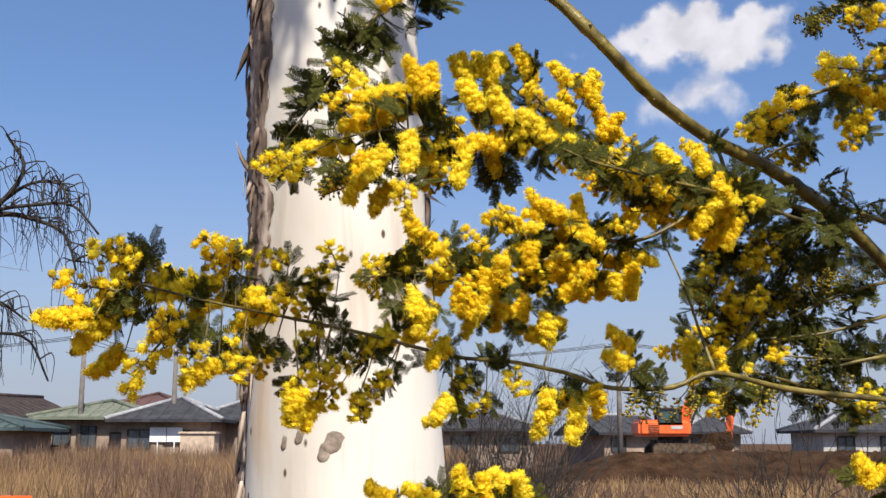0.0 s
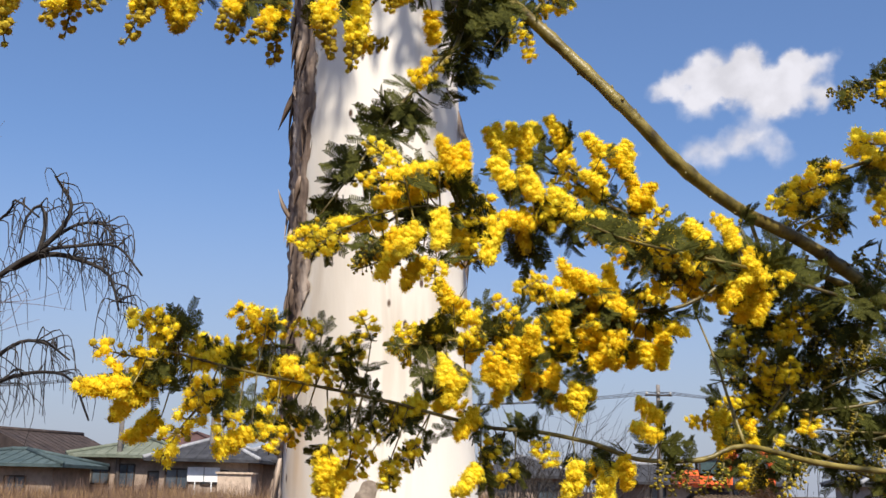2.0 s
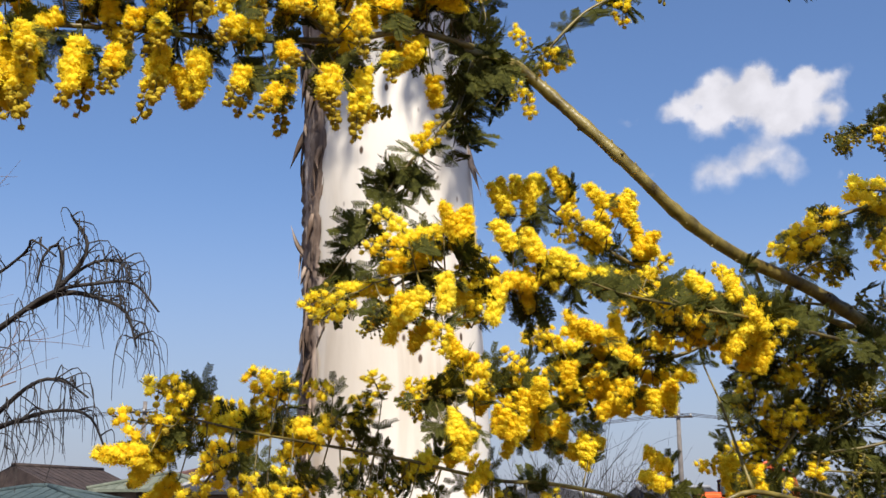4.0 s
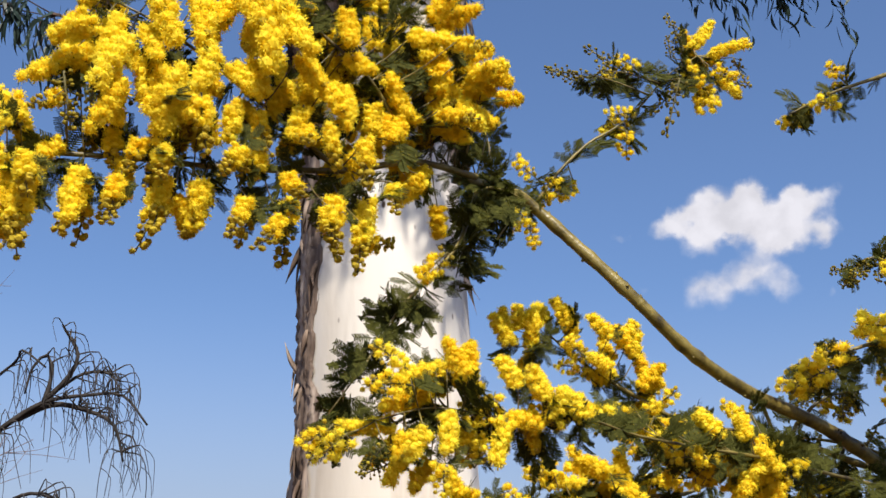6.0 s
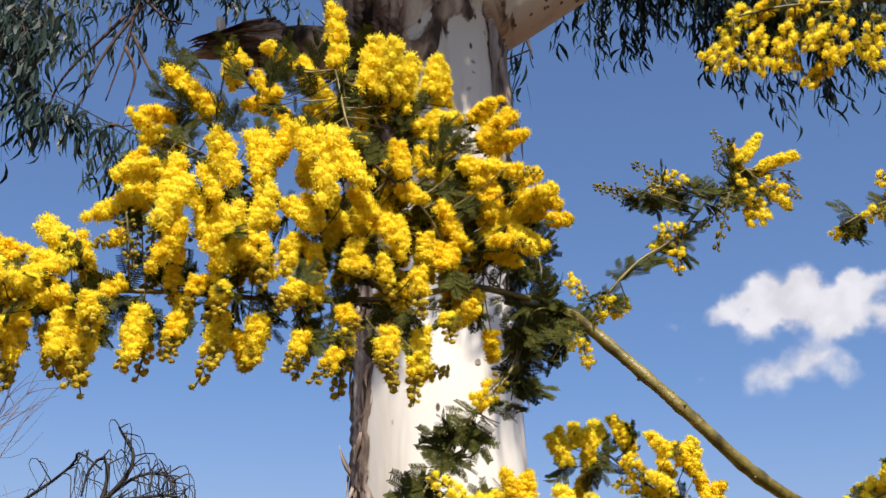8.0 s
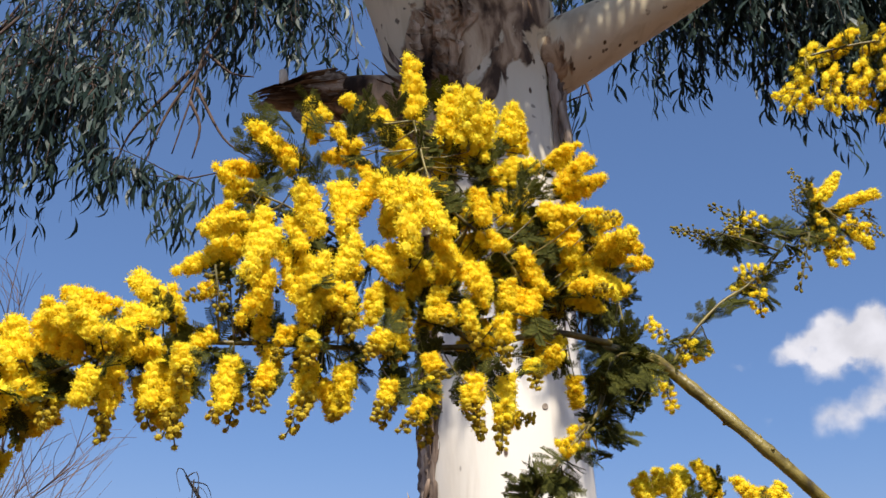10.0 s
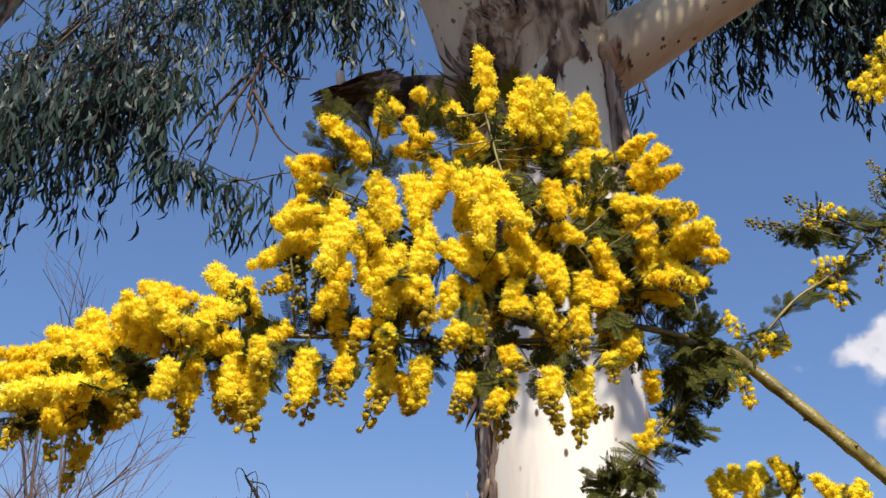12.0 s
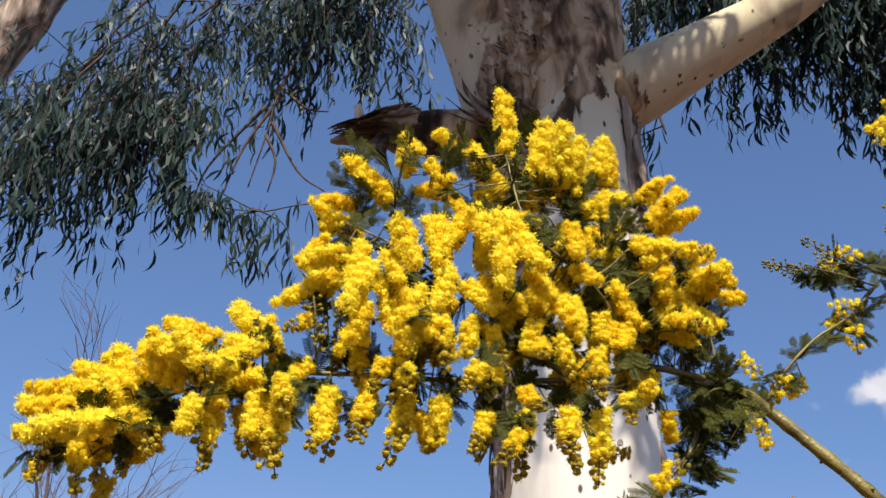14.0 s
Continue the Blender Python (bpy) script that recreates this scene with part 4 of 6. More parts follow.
    part("bough", wood.mesh("bough", GUM_TWIG), tree, "thin reddish-brown drooping twigs")
    tagged(part("foliage", leaves.mesh("foliage", GUM_LEAF, False), tree, "long drooping grey-green sickle leaves"), kind="stuff")
    return tree


def make_second_gum():
    """The leaning trunk of a neighbouring gum, rough with old bark."""
    pts = [(-3.7, 3.2, 0.68), (-3.5, 3.1, 1.8), (-3.10, 3.0, 3.5), (-2.92, 3.0, 3.95), (-2.73, 3.0, 4.32), (-2.57, 3.0, 4.62), (-2.3, 3.0, 5.2)]
    tree = set_out(thing("gum_tree", pts[0], "leaning gum trunk covered in rough brown bark", "tree"), GUM_SCALE)
    s, line, r = limb_mesh(pts, [0.16, 0.14, 0.12, 0.11, 0.105, 0.10, 0.08], 0.02, 40, 0.2, 2)
    s.v[0] -= np.array(pts[0])
    part("trunk", s.mesh("trunk", OLD_BARK), tree)


# boughs of the crown: from, to, twigs, hang
CROWN = [((-1.53, 2.35, 4.00), (-1.93, 2.3, 3.16), 34, 0.30), ((-1.38, 2.3, 3.95), (-1.66, 2.3, 3.29), 24, 0.30), ((-1.28, 2.35, 4.00), (-1.43, 2.3, 3.50), 18, 0.26),
         ((-1.68, 2.5, 3.95), (-2.03, 2.45, 3.45), 24, 0.36), ((-1.48, 2.55, 4.05), (-1.73, 2.5, 3.55), 26, 0.36), ((-1.68, 2.3, 3.65), (-1.93, 2.25, 3.10), 14, 0.18),
         ((-0.88, 2.35, 4.15), (-1.10, 2.3, 3.58), 42, 0.28), ((-0.86, 2.3, 4.15), (-0.90, 2.25, 3.70), 26, 0.28),
         ((-1.08, 2.5, 4.15), (-1.33, 2.45, 3.78), 26, 0.32), ((-0.88, 2.6, 4.25), (-0.98, 2.45, 3.74), 40, 0.28),
         ((-1.20, 2.28, 3.03), (-1.28, 2.25, 3.01), 7, 0.09), ((-1.11, 2.28, 3.00), (-1.05, 2.25, 2.97), 6, 0.11),
         ((-1.48, 2.3, 3.45), (-1.84, 2.28, 3.33), 12, 0.22), ((-1.42, 2.3, 3.40), (-1.70, 2.28, 3.24), 20, 0.22), ((-1.40, 2.3, 3.42), (-1.50, 2.28, 3.26), 20, 0.22),
         ((-1.46, 2.4, 3.42), (-1.62, 2.36, 3.25), 24, 0.26), ((-1.36, 2.3, 3.30), (-1.33, 2.28, 3.22), 5, 0.14), ((-1.80, 2.3, 3.16), (-1.88, 2.28, 3.06), 8, 0.16),
         ((0.14, 2.35, 3.95), (0.00, 2.3, 3.57), 22, 0.28), ((0.24, 2.35, 3.95), (0.18, 2.3, 3.62), 34, 0.30), ((0.39, 2.35, 3.90), (0.38, 2.3, 3.58), 40, 0.32),
         ((0.54, 2.35, 3.90), (0.54, 2.3, 3.45), 42, 0.34), ((0.64, 2.4, 3.85), (0.68, 2.3, 3.36), 44, 0.34), ((0.84, 2.4, 3.85), (0.86, 2.3, 3.40), 40, 0.34),
         ((0.34, 2.6, 4.05), (0.34, 2.55, 3.65), 22, 0.34), ((0.74, 2.6, 3.95), (0.79, 2.5, 3.55), 22, 0.36),
         ((-0.02, 2, 3.02), (0.0, 1.97, 2.93), 2, 0.05)]
# boughs out of view, added over the path to shade the upper trunk
CROWN_OVERHEAD = [((-0.35, 1.5, 4.41), (-0.38, 0.85, 3.76), 34, 0.36), ((-0.25, 1.4, 4.26), (-0.24, 0.8, 3.71), 34, 0.36), ((-0.5, 1.5, 4.51), (-0.5, 0.9, 3.86), 30, 0.36), ((-0.1, 1.4, 4.21), (-0.08, 0.9, 3.61), 34, 0.36),
                  ((0.2, 1.4, 4.31), (-0.02, 0.72, 3.73), 32, 0.36), ((0.0, 1.4, 4.31), (-0.16, 0.74, 3.77), 34, 0.36), 
                  ((-0.1, 1.5, 4.41), (-0.32, 0.80, 3.86), 30, 0.36), ((0.2, 1.3, 4.61), (0.04, 0.85, 4.06), 14, 0.40),
                  ((-0.2, 1.4, 4.61), (-0.14, 0.88, 4.11), 34, 0.40), ((0.1, 1.3, 4.91), (0.1, 0.95, 4.41), 14, 0.40), ((0.3, 1.1, 3.81), (0.08, 0.8, 3.59), 5, 0.20), ((0.05, 1.0, 3.51), (-0.1, 0.75, 3.16), 1, 0.22), ((-0.1, 1.3, 4.91), (-0.1, 0.95, 4.46), 34, 0.40),
                  ((0.24, 0.72, 3.72), (0.05, 0.52, 3.44), 5, 0.10), ((0.26, 0.70, 3.70), (0.19, 0.53, 3.50), 2, 0.12)]

# ---- setting ----
def make_ground():
    s = Soup()
    rings = [0.0, 2, 5, 10, 18, 30, 45, 60, 80, 120, 250, 600, 1500, 3500]
    segs, v = 64, []
    for k, q in enumerate(rings):
        for j in range(segs):
            a = 2 * math.pi * j / segs
            x, y = q * math.cos(a), q * math.sin(a)
            v.append((x, y, 0.10 * noise.noise(Vector((x * 0.12, y * 0.12, 0))) if 3 < q < 130 else 0.0))
    f = [(k * segs + j, (k + 1) * segs + j, (k + 1) * segs + (j + 1) % segs, k * segs + (j + 1) % segs) for k in range(len(rings) - 1) for j in range(segs)]
    s.add(v, f)
    tagged(new("ground", s.mesh("ground", GROUND)), "brown earth with dry winter grass", "ground", kind="structure")


def make_grass():
    """Dry grass over the field, and darker dead weeds among it."""
    for name, mat, label, count, seed, tall0 in (("dry_grass", GRASS, "tall dry straw-coloured winter grass", 21000, 5, 0.72), ("dead_weeds", WEED, "dark brown dead weeds among the grass", 12000, 9, 0.92)):
        rr = np.random.default_rng(seed)
        s = Soup()
        for k in range(count):
            y = 12 + 43 * rr.random() ** 0.62
            x = rr.uniform(-0.46, 0.44) * y
            right = x / y > 0.02
            thick = noise.noise(Vector((x * 0.35, y * 0.16, seed)))
            if (right and (rr.random() < 0.74 or y > 38)) or (seed == 9 and thick < 0.06):
                continue
            tall = (tall0 + 0.45 * rr.random()) * (0.4 if right else 1.0) * (0.9 + 0.45 * thick) * (0.72 + 0.011 * y)
            foot = np.array([x, y, -0.02])
            for _ in range(4):
                lean = rr.normal(0, 0.20, 2)
                top = foot + np.array([lean[0] * tall, lean[1] * tall, tall * rr.uniform(0.6, 1.1)])
                w = np.array([rr.uniform(0.004, 0.012), rr.uniform(-0.006, 0.006), 0])
                p0 = foot + rr.normal(0, 0.14, 3) * np.array([1, 1, 0])
                mid = (p0 + top) / 2 + np.array([0, 0, 0.08 * tall])
                s.add([p0 - w, p0 + w, mid + w, mid - w, top], [(0, 1, 2, 3), (3, 2, 4)])
        tagged(new(name, s.mesh(name, mat, False)), label, "grass", kind="stuff")


def house(x, y, wide, deep, eave, ridge, roof, wall, turn=0.0, hip=True, label="", windows=()):
    """A low house: walls, a tiled roof with eaves and ridge, windows with frames."""
    ob = thing("house", (x, y, 0), label, "house", "houses beyond the field")
    ob.rotation_euler[2] = turn
    w = Soup()
    w.box((0, 0, eave / 2), (wide, deep, eave))
    part("wall", w.mesh("wall", wall, False), ob)
    r = Soup()
    a, b, o = wide / 2 + 0.7, deep / 2 + 0.7, 0.16
    c = max(0.0, wide / 2 - deep / 2 * 0.95) if hip else a
    v = [(-a, -b, eave), (a, -b, eave), (a, b, eave), (-a, b, eave), (-c, 0, ridge), (c, 0, ridge)]
    lo = [(p[0], p[1], p[2] - o) for p in v]
    r.add(v, [(0, 1, 5, 4), (2, 3, 4, 5), (1, 2, 5), (3, 0, 4)])
    r.add(lo[:4], [(3, 2, 1, 0)])
    r.add([v[0], v[1], v[2], v[3], *lo[:4]], [(0, 4, 5, 1), (1, 5, 6, 2), (2, 6, 7, 3), (3, 7, 4, 0)])
    rf = part("roof", r.mesh("roof", roof, False), ob)
    cap, ribs = Soup(), Soup()
    cap.tube([(-c, 0, ridge + 0.03), (c + 0.01, 0, ridge + 0.03)], (0.13, 0.13), 8)
    if hip:
        for sx in (-1, 1):
            for sy in (-1, 1):
                cap.tube([(sx * c, 0, ridge + 0.03), (sx * a, sy * b, eave + 0.03)], (0.12, 0.12), 6)
    n = int(wide / 0.45)
    for k in range(n):
        u = -a + 2 * a * (k + 0.5) / n
        top = min(1.0, max(0.0, (a - abs(u)) / max(a - c, 0.01))) if hip else 1.0
        ribs.tube([(u, -b, eave + 0.02), (u, -b + b * top, eave + 0.02 + (ridge - eave) * top)], (0.014, 0.014), 4)
    tagged(part("roof_tile", ribs.mesh("roof_tile", roof), rf), kind="stuff")
    part("ridge_cap", cap.mesh("ridge_cap", RIDGE if roof == TILE_DARK else roof), rf)
    for wx, wz, ww, wh in windows:
        win = Soup()
        for px, pz, qx, qz in ((0, wh / 2, ww, 0.08), (0, -wh / 2, ww, 0.08), (-ww / 2, 0, 0.08, wh), (ww / 2, 0, 0.08, wh), (0, 0, 0.06, wh)):
            win.box((wx + px, -deep / 2 - 0.04, wz + pz), (qx, 0.10, qz))
        fr = part("window", win.mesh("window", STEEL, False), ob)
        g = Soup()
        g.box((wx, -deep / 2 - 0.015, wz), (ww, 0.03, wh))
        part("pane", g.mesh("pane", PANE, False), fr)
    return ob


def make_village():
    house(-26.4, 64, 6, 6, 2.9, 4.3, TILE_BROWN, WALL_TAN, 1.2, False, "house with a dark brown gabled roof", ((1, 1.4, 1.4, 1.1),))
    house(-23.2, 54, 5.6, 5, 2.25, 2.95, TILE_TEAL, WALL_TAN, 0.0, True, "low house with a teal metal roof", ((-1.5, 1.2, 1.0, 0.9), (1.0, 1.2, 1.0, 0.9)))
    house(-18.7, 61, 5.6, 6, 2.9, 3.85, TILE_GREEN, WALL_TAN, 0.05, True, "house with a pale green roof", ((-1.8, 1.8, 0.9, 0.9), (-0.4, 1.8, 0.8, 1.2), (1.4, 1.5, 1.3, 1.1)))
    house(-19.0, 72, 3.4, 5, 3.9, 4.75, TILE_RED, WALL_TAN, 0.0, True, "house with a dull red roof", ())
    house(-14.55, 60, 4.7, 6, 2.75, 4.0, TILE_DARK, WALL_TAN, 0.0, True, "house with a dark tiled hipped roof", ((-1.4, 1.7, 1.2, 1.0), (0.6, 1.8, 1.4, 0.7)))
    for px, pw in ((-14.95, 0.85), (-14.08, 0.80)):
        s = Soup()
        s.box((px, 56.9, 1.95), (pw, 0.05, 0.75)); s.box((px, 56.9, 0.78), (0.06, 0.06, 1.6))
        tagged(new("sign_board", s.mesh("sign_board", CLOTH, False)), "white board on a post before the houses", "board", "white boards")
    s = Soup()
    s.box((-12.68, 56.6, 1.0), (1.75, 1.2, 2.0)); s.box((-12.68, 56.6, 2.05), (1.95, 1.4, 0.1))
    tagged(new("garden_shed", s.mesh("garden_shed", WALL_SHED, False)), "low tan garden shed with a flat roof", "shed")
    house(-11.4, 64, 4.4, 6, 2.85, 4.1, TILE_DARK, WALL_TAN, 0.0, True, "house with a dark grey roof", ((0.8, 1.6, 1.2, 1.0),))
    house(2.6, 70, 6, 6, 2.4, 3.6, TILE_DARK, WALL_TAN, 0.0, True, "house with a dark roof behind bare shrubs", ((-1.5, 1.5, 1.2, 1.0), (1.5, 1.5, 1.2, 1.0)))
    # pale houses in the darker tan material: their walls' shade is in the colour
    house(11.5, 74, 4, 6, 2.2, 3.4, TILE_DARK, WALL_TAN, 0.3, False, "small pale house behind the digger", ((-1, 1.4, 1.0, 0.9),))
    house(19.0, 78, 3.6, 6, 2.3, 3.5, TILE_DARK, WALL_TAN, -0.1, True, "pale house with dark roof", ((-1, 1.4, 1.0, 0.9),))
    house(25.5, 68, 5.5, 6, 2.3, 3.7, TILE_DARK, WALL_PALE, 0.0, True, "white-walled house with a dark hipped roof", ((-1.4, 1.4, 1.0, 1.0), (1.2, 1.4, 1.0, 1.0)))
    house(32.0, 74, 6, 7, 2.6, 4.0, TILE_DARK, WALL_TAN, 0.0, True, "tan house with a dark roof", ())
    house(35.0, 62, 6, 7, 2.4, 3.8, TILE_TEAL, WALL_PALE, 0.0, True, "pale house at the field's end", ())


def power_pole(x, y, height, arms):
    ob = thing("power_pole", (x, y, 0), "grey concrete power pole with crossarms", "pole", "power poles")
    s = Soup()
    s.tube([(0, 0, 0), (0, 0, height)], (0.17, 0.11), 12)
    part("post", s.mesh("post", POLE), ob)
    for z in arms:
        a = Soup()
        a.box((0, -0.14, z), (1.5, 0.09, 0.09))
        arm = part("crossarm", a.mesh("crossarm", STEEL, False), ob)
        for k in (-0.65, 0.0, 0.65):
            i = Soup()
            i.tube([(k, -0.14, z + 0.04), (k, -0.14, z + 0.12), (k, -0.14, z + 0.2)], (0.05, 0.07, 0.03), 8)
            part("insulator", i.mesh("insulator", WALL_PALE), arm)
    return ob


POLES = ((-46, 61, 7.6), (-19.45, 58, 7.6), (-14.7, 59, 7.0), (9.8, 60, 7.4), (37, 61, 7.6))


def make_wires():
    for side in (-0.65, 0.0, 0.65):
        s = Soup()
        for (xa, ya, ha), (xb, yb, hb) in zip(POLES, POLES[1:]):
            pts = [(xa + side + (xb - xa) * t, ya - 0.14 + (yb - ya) * t, ha - 0.4 + (hb - ha) * t - (0.3 + 0.02 * abs(xb - xa)) * 4 * t * (1 - t)) for t in np.linspace(0, 1, 14)]
            s.tube(pts, 0.016, 5)
        tagged(new("power_line", s.mesh("power_line", STEEL)), "thin dark overhead power line between poles", "cable", "power lines")


def make_digger():
    ob = thing("excavator", (9.63, 46, 0.88), "orange tracked excavator parked on dug earth", "excavator")
    ob.scale = (0.88, 0.88, 0.88)
    for sy in (-0.9, 0.9):
        s = Soup()
        prof = [(math.cos(a) * 0.34 + sgn * 1.15 + 0.42, math.sin(a) * 0.33 + 0.36) for sgn, lo, hi in ((1, -90, 90), (-1, 90, 270)) for a in np.radians(np.linspace(lo, hi, 9))]
        n = len(prof)
        v = [(p, sy + q, z) for q in (-0.25, 0.25) for p, z in prof]
        s.add(v, [(i, (i + 1) % n, n + (i + 1) % n, n + i) for i in range(n)] + [tuple(range(n))[::-1], tuple(range(n, 2 * n))])
        tr = part("track", s.mesh("track", MUD, False), ob, "muddy steel crawler track")
        for k in range(14):
            g = Soup()
            g.box((-0.80 + 0.185 * k, sy, 0.70), (0.10, 0.52, 0.05))
            part("track_shoe", g.mesh("track_shoe", MUD, False), tr)
        for k in range(5):
            g = Soup()
            g.tube([(-0.62 + 0.52 * k, sy - 0.28, 0.27), (-0.62 + 0.52 * k, sy + 0.28, 0.27)], (0.15, 0.15), 12)
            part("roller", g.mesh("roller", STEEL), tr)
    s = Soup()
    s.box((0, 0, 0.62), (1.7, 1.2, 0.5)); s.tube([(0, 0, 0.8), (0, 0, 1.05)], (0.6, 0.6), 20)
    part("undercarriage", s.mesh("undercarriage", STEEL, False), ob)
    bm = bmesh.new()
    bmesh.ops.create_cube(bm, size=1.0, matrix=Matrix.Translation((-0.45, 0, 1.42)) @ Matrix.Diagonal((2.5, 2.2, 0.78, 1)))
    bmesh.ops.bevel(bm, geom=bm.edges[:], offset=0.14, segments=3, affect="EDGES")
    me = bpy.data.meshes.new("engine_cover"); bm.to_mesh(me); bm.free(); me.materials.append(ORANGE)
    cover = part("engine_cover", me, ob, "orange painted counterweight and engine cover")
    for k in range(5):
        g = Soup()
        g.box((-1.0, -1.11, 1.22 + 0.08 * k), (0.5, 0.03, 0.03))
        part("vent_slat", g.mesh("vent_slat", STEEL, False), cover)
    g = Soup()
    g.box((0.1, -1.115, 1.45), (0.55, 0.012, 0.16))
    part("marking", g.mesh("marking", WALL_PALE, False), cover, "pale maker's mark")
    s = Soup()
    for px, py in ((-0.72, -1.05), (0.32, -1.05), (-0.72, -0.15), (0.25, -0.15)):
        s.box((px, py, 1.95), (0.08, 0.08, 0.75))
    s.box((-0.2, -0.6, 2.34), (1.15, 1.0, 0.08)); s.box((-0.2, -0.6, 1.62), (1.15, 1.0, 0.12))
    cab = part("cab", s.mesh("cab", STEEL, False), ob, "dark cab frame")
    g = Soup()
    g.box((-0.2, -0.6, 1.98), (1.0, 0.82, 0.66))
    part("window", g.mesh("window", GLASS, False), cab)
    s = Soup()
    s.tube([(0.6, 0.3, 1.3), (0.95, 0.3, 2.3), (1.25, 0.3, 2.95), (1.8, 0.3, 3.1), (2.85, 0.3, 2.5)], (0.24, 0.28, 0.28, 0.24, 0.16), 4)
    boom = part("boom", s.mesh("boom", ORANGE, False), ob, "orange boom raised")
    s = Soup()
    s.tube([(0.9, 0.1, 1.3), (1.5, 0.1, 2.7)], (0.07, 0.05), 8)
    part("hydraulic_ram", s.mesh("hydraulic_ram", STEEL), boom)
    s = Soup()
    s.tube([(2.8, 0.3, 2.65), (3.0, 0.3, 1.9), (2.95, 0.3, 0.9)], (0.18, 0.2, 0.12), 4)
    stick = part("dipper_arm", s.mesh("dipper_arm", ORANGE, False), ob, "orange dipper arm")
    s = Soup()
    prof = [(0.1, 0.5), (-0.55, 0.40), (-0.85, 0.0), (-0.6, -0.5), (0.0, -0.45), (0.15, -0.2)]
    v = [(2.72 + p * 1.45, q, 0.72 + z * 1.15) for q in (-0.35, 0.95) for p, z in prof]
    s.add(v, [(i, i + 1, 7 + i, 6 + i) for i in range(5)] + [tuple(range(6))[::-1], tuple(range(6, 12))])
    part("bucket", s.mesh("bucket", SOIL, False), stick, "dark muddy digging bucket")


def make_mound():
    s = Soup()
    nx, ny = 150, 40
    v = []
    for i in range(nx):
        for j in range(ny):
            u, w = i / (nx - 1), j / (ny - 1)
            x, y = 3 + 24 * u, 41 + 9 * w
            h = 1.1 * min(1, 5 * min(u, 1 - u)) * min(1, 3.2 * w, 3 * (1 - w) + 0.2)
            h += (0.22 * noise.noise(Vector((x * 0.6, y * 0.6, 0))) + 0.14 * noise.noise(Vector((x * 2, y * 2, 4))) + 0.12 * noise.noise(Vector((x * 4.5, y * 4.5, 8)))) * min(1, 4 * min(u, 1 - u), 4 * w)
            v.append((x, y, max(h, 0) - 0.03))
    s.add(v, [(i * ny + j, (i + 1) * ny + j, (i + 1) * ny + j + 1, i * ny + j + 1) for i in range(nx - 1) for j in range(ny - 1)])
    tagged(new("earth_mound", s.mesh("earth_mound", SOIL)), "low bank of dark freshly dug earth", "mound", kind="structure")


def twiggy(name, at, label, category, stems, height, spread, seed, mat, droop=0.0, levels=2, thick=0.012, fork=6, group=""):
    """A bare shrub: stems that fork into finer twigs."""
    rr = np.random.default_rng(seed)
    ob = thing(name, at, label, category, group)
    s = Soup()

    def grow(p, d, length, r, level):
        mid = p + d * length * 0.5 + rr.normal(0, 0.06, 3) * length
        end = p + d * length + rr.normal(0, 0.08, 3) * length + np.array([0, 0, -droop * length])
        line = curve([p, mid, end], max(length / 6, 0.02))
        s.tube(line, np.linspace(r, r * 0.45, len(line)), 5 if level else 6, False)
        if level < levels:
            for k in range(fork):
                q = line[int(rr.uniform(0.3, 1.0) * (len(line) - 1))]
                grow(q, unit(d + rr.normal(0, 0.45, 3) + np.array([0, 0, 0.15])), length * rr.uniform(0.35, 0.6), r * 0.5, level + 1)

    for k in range(stems):
        grow(np.array([rr.normal(0, 0.12), rr.normal(0, 0.12), 0]), unit((rr.normal(0, spread), rr.normal(0, spread), 1)), height * rr.uniform(0.55, 1.0), thick, 0)
    part("branch", s.mesh("branch", mat), ob)
    return ob


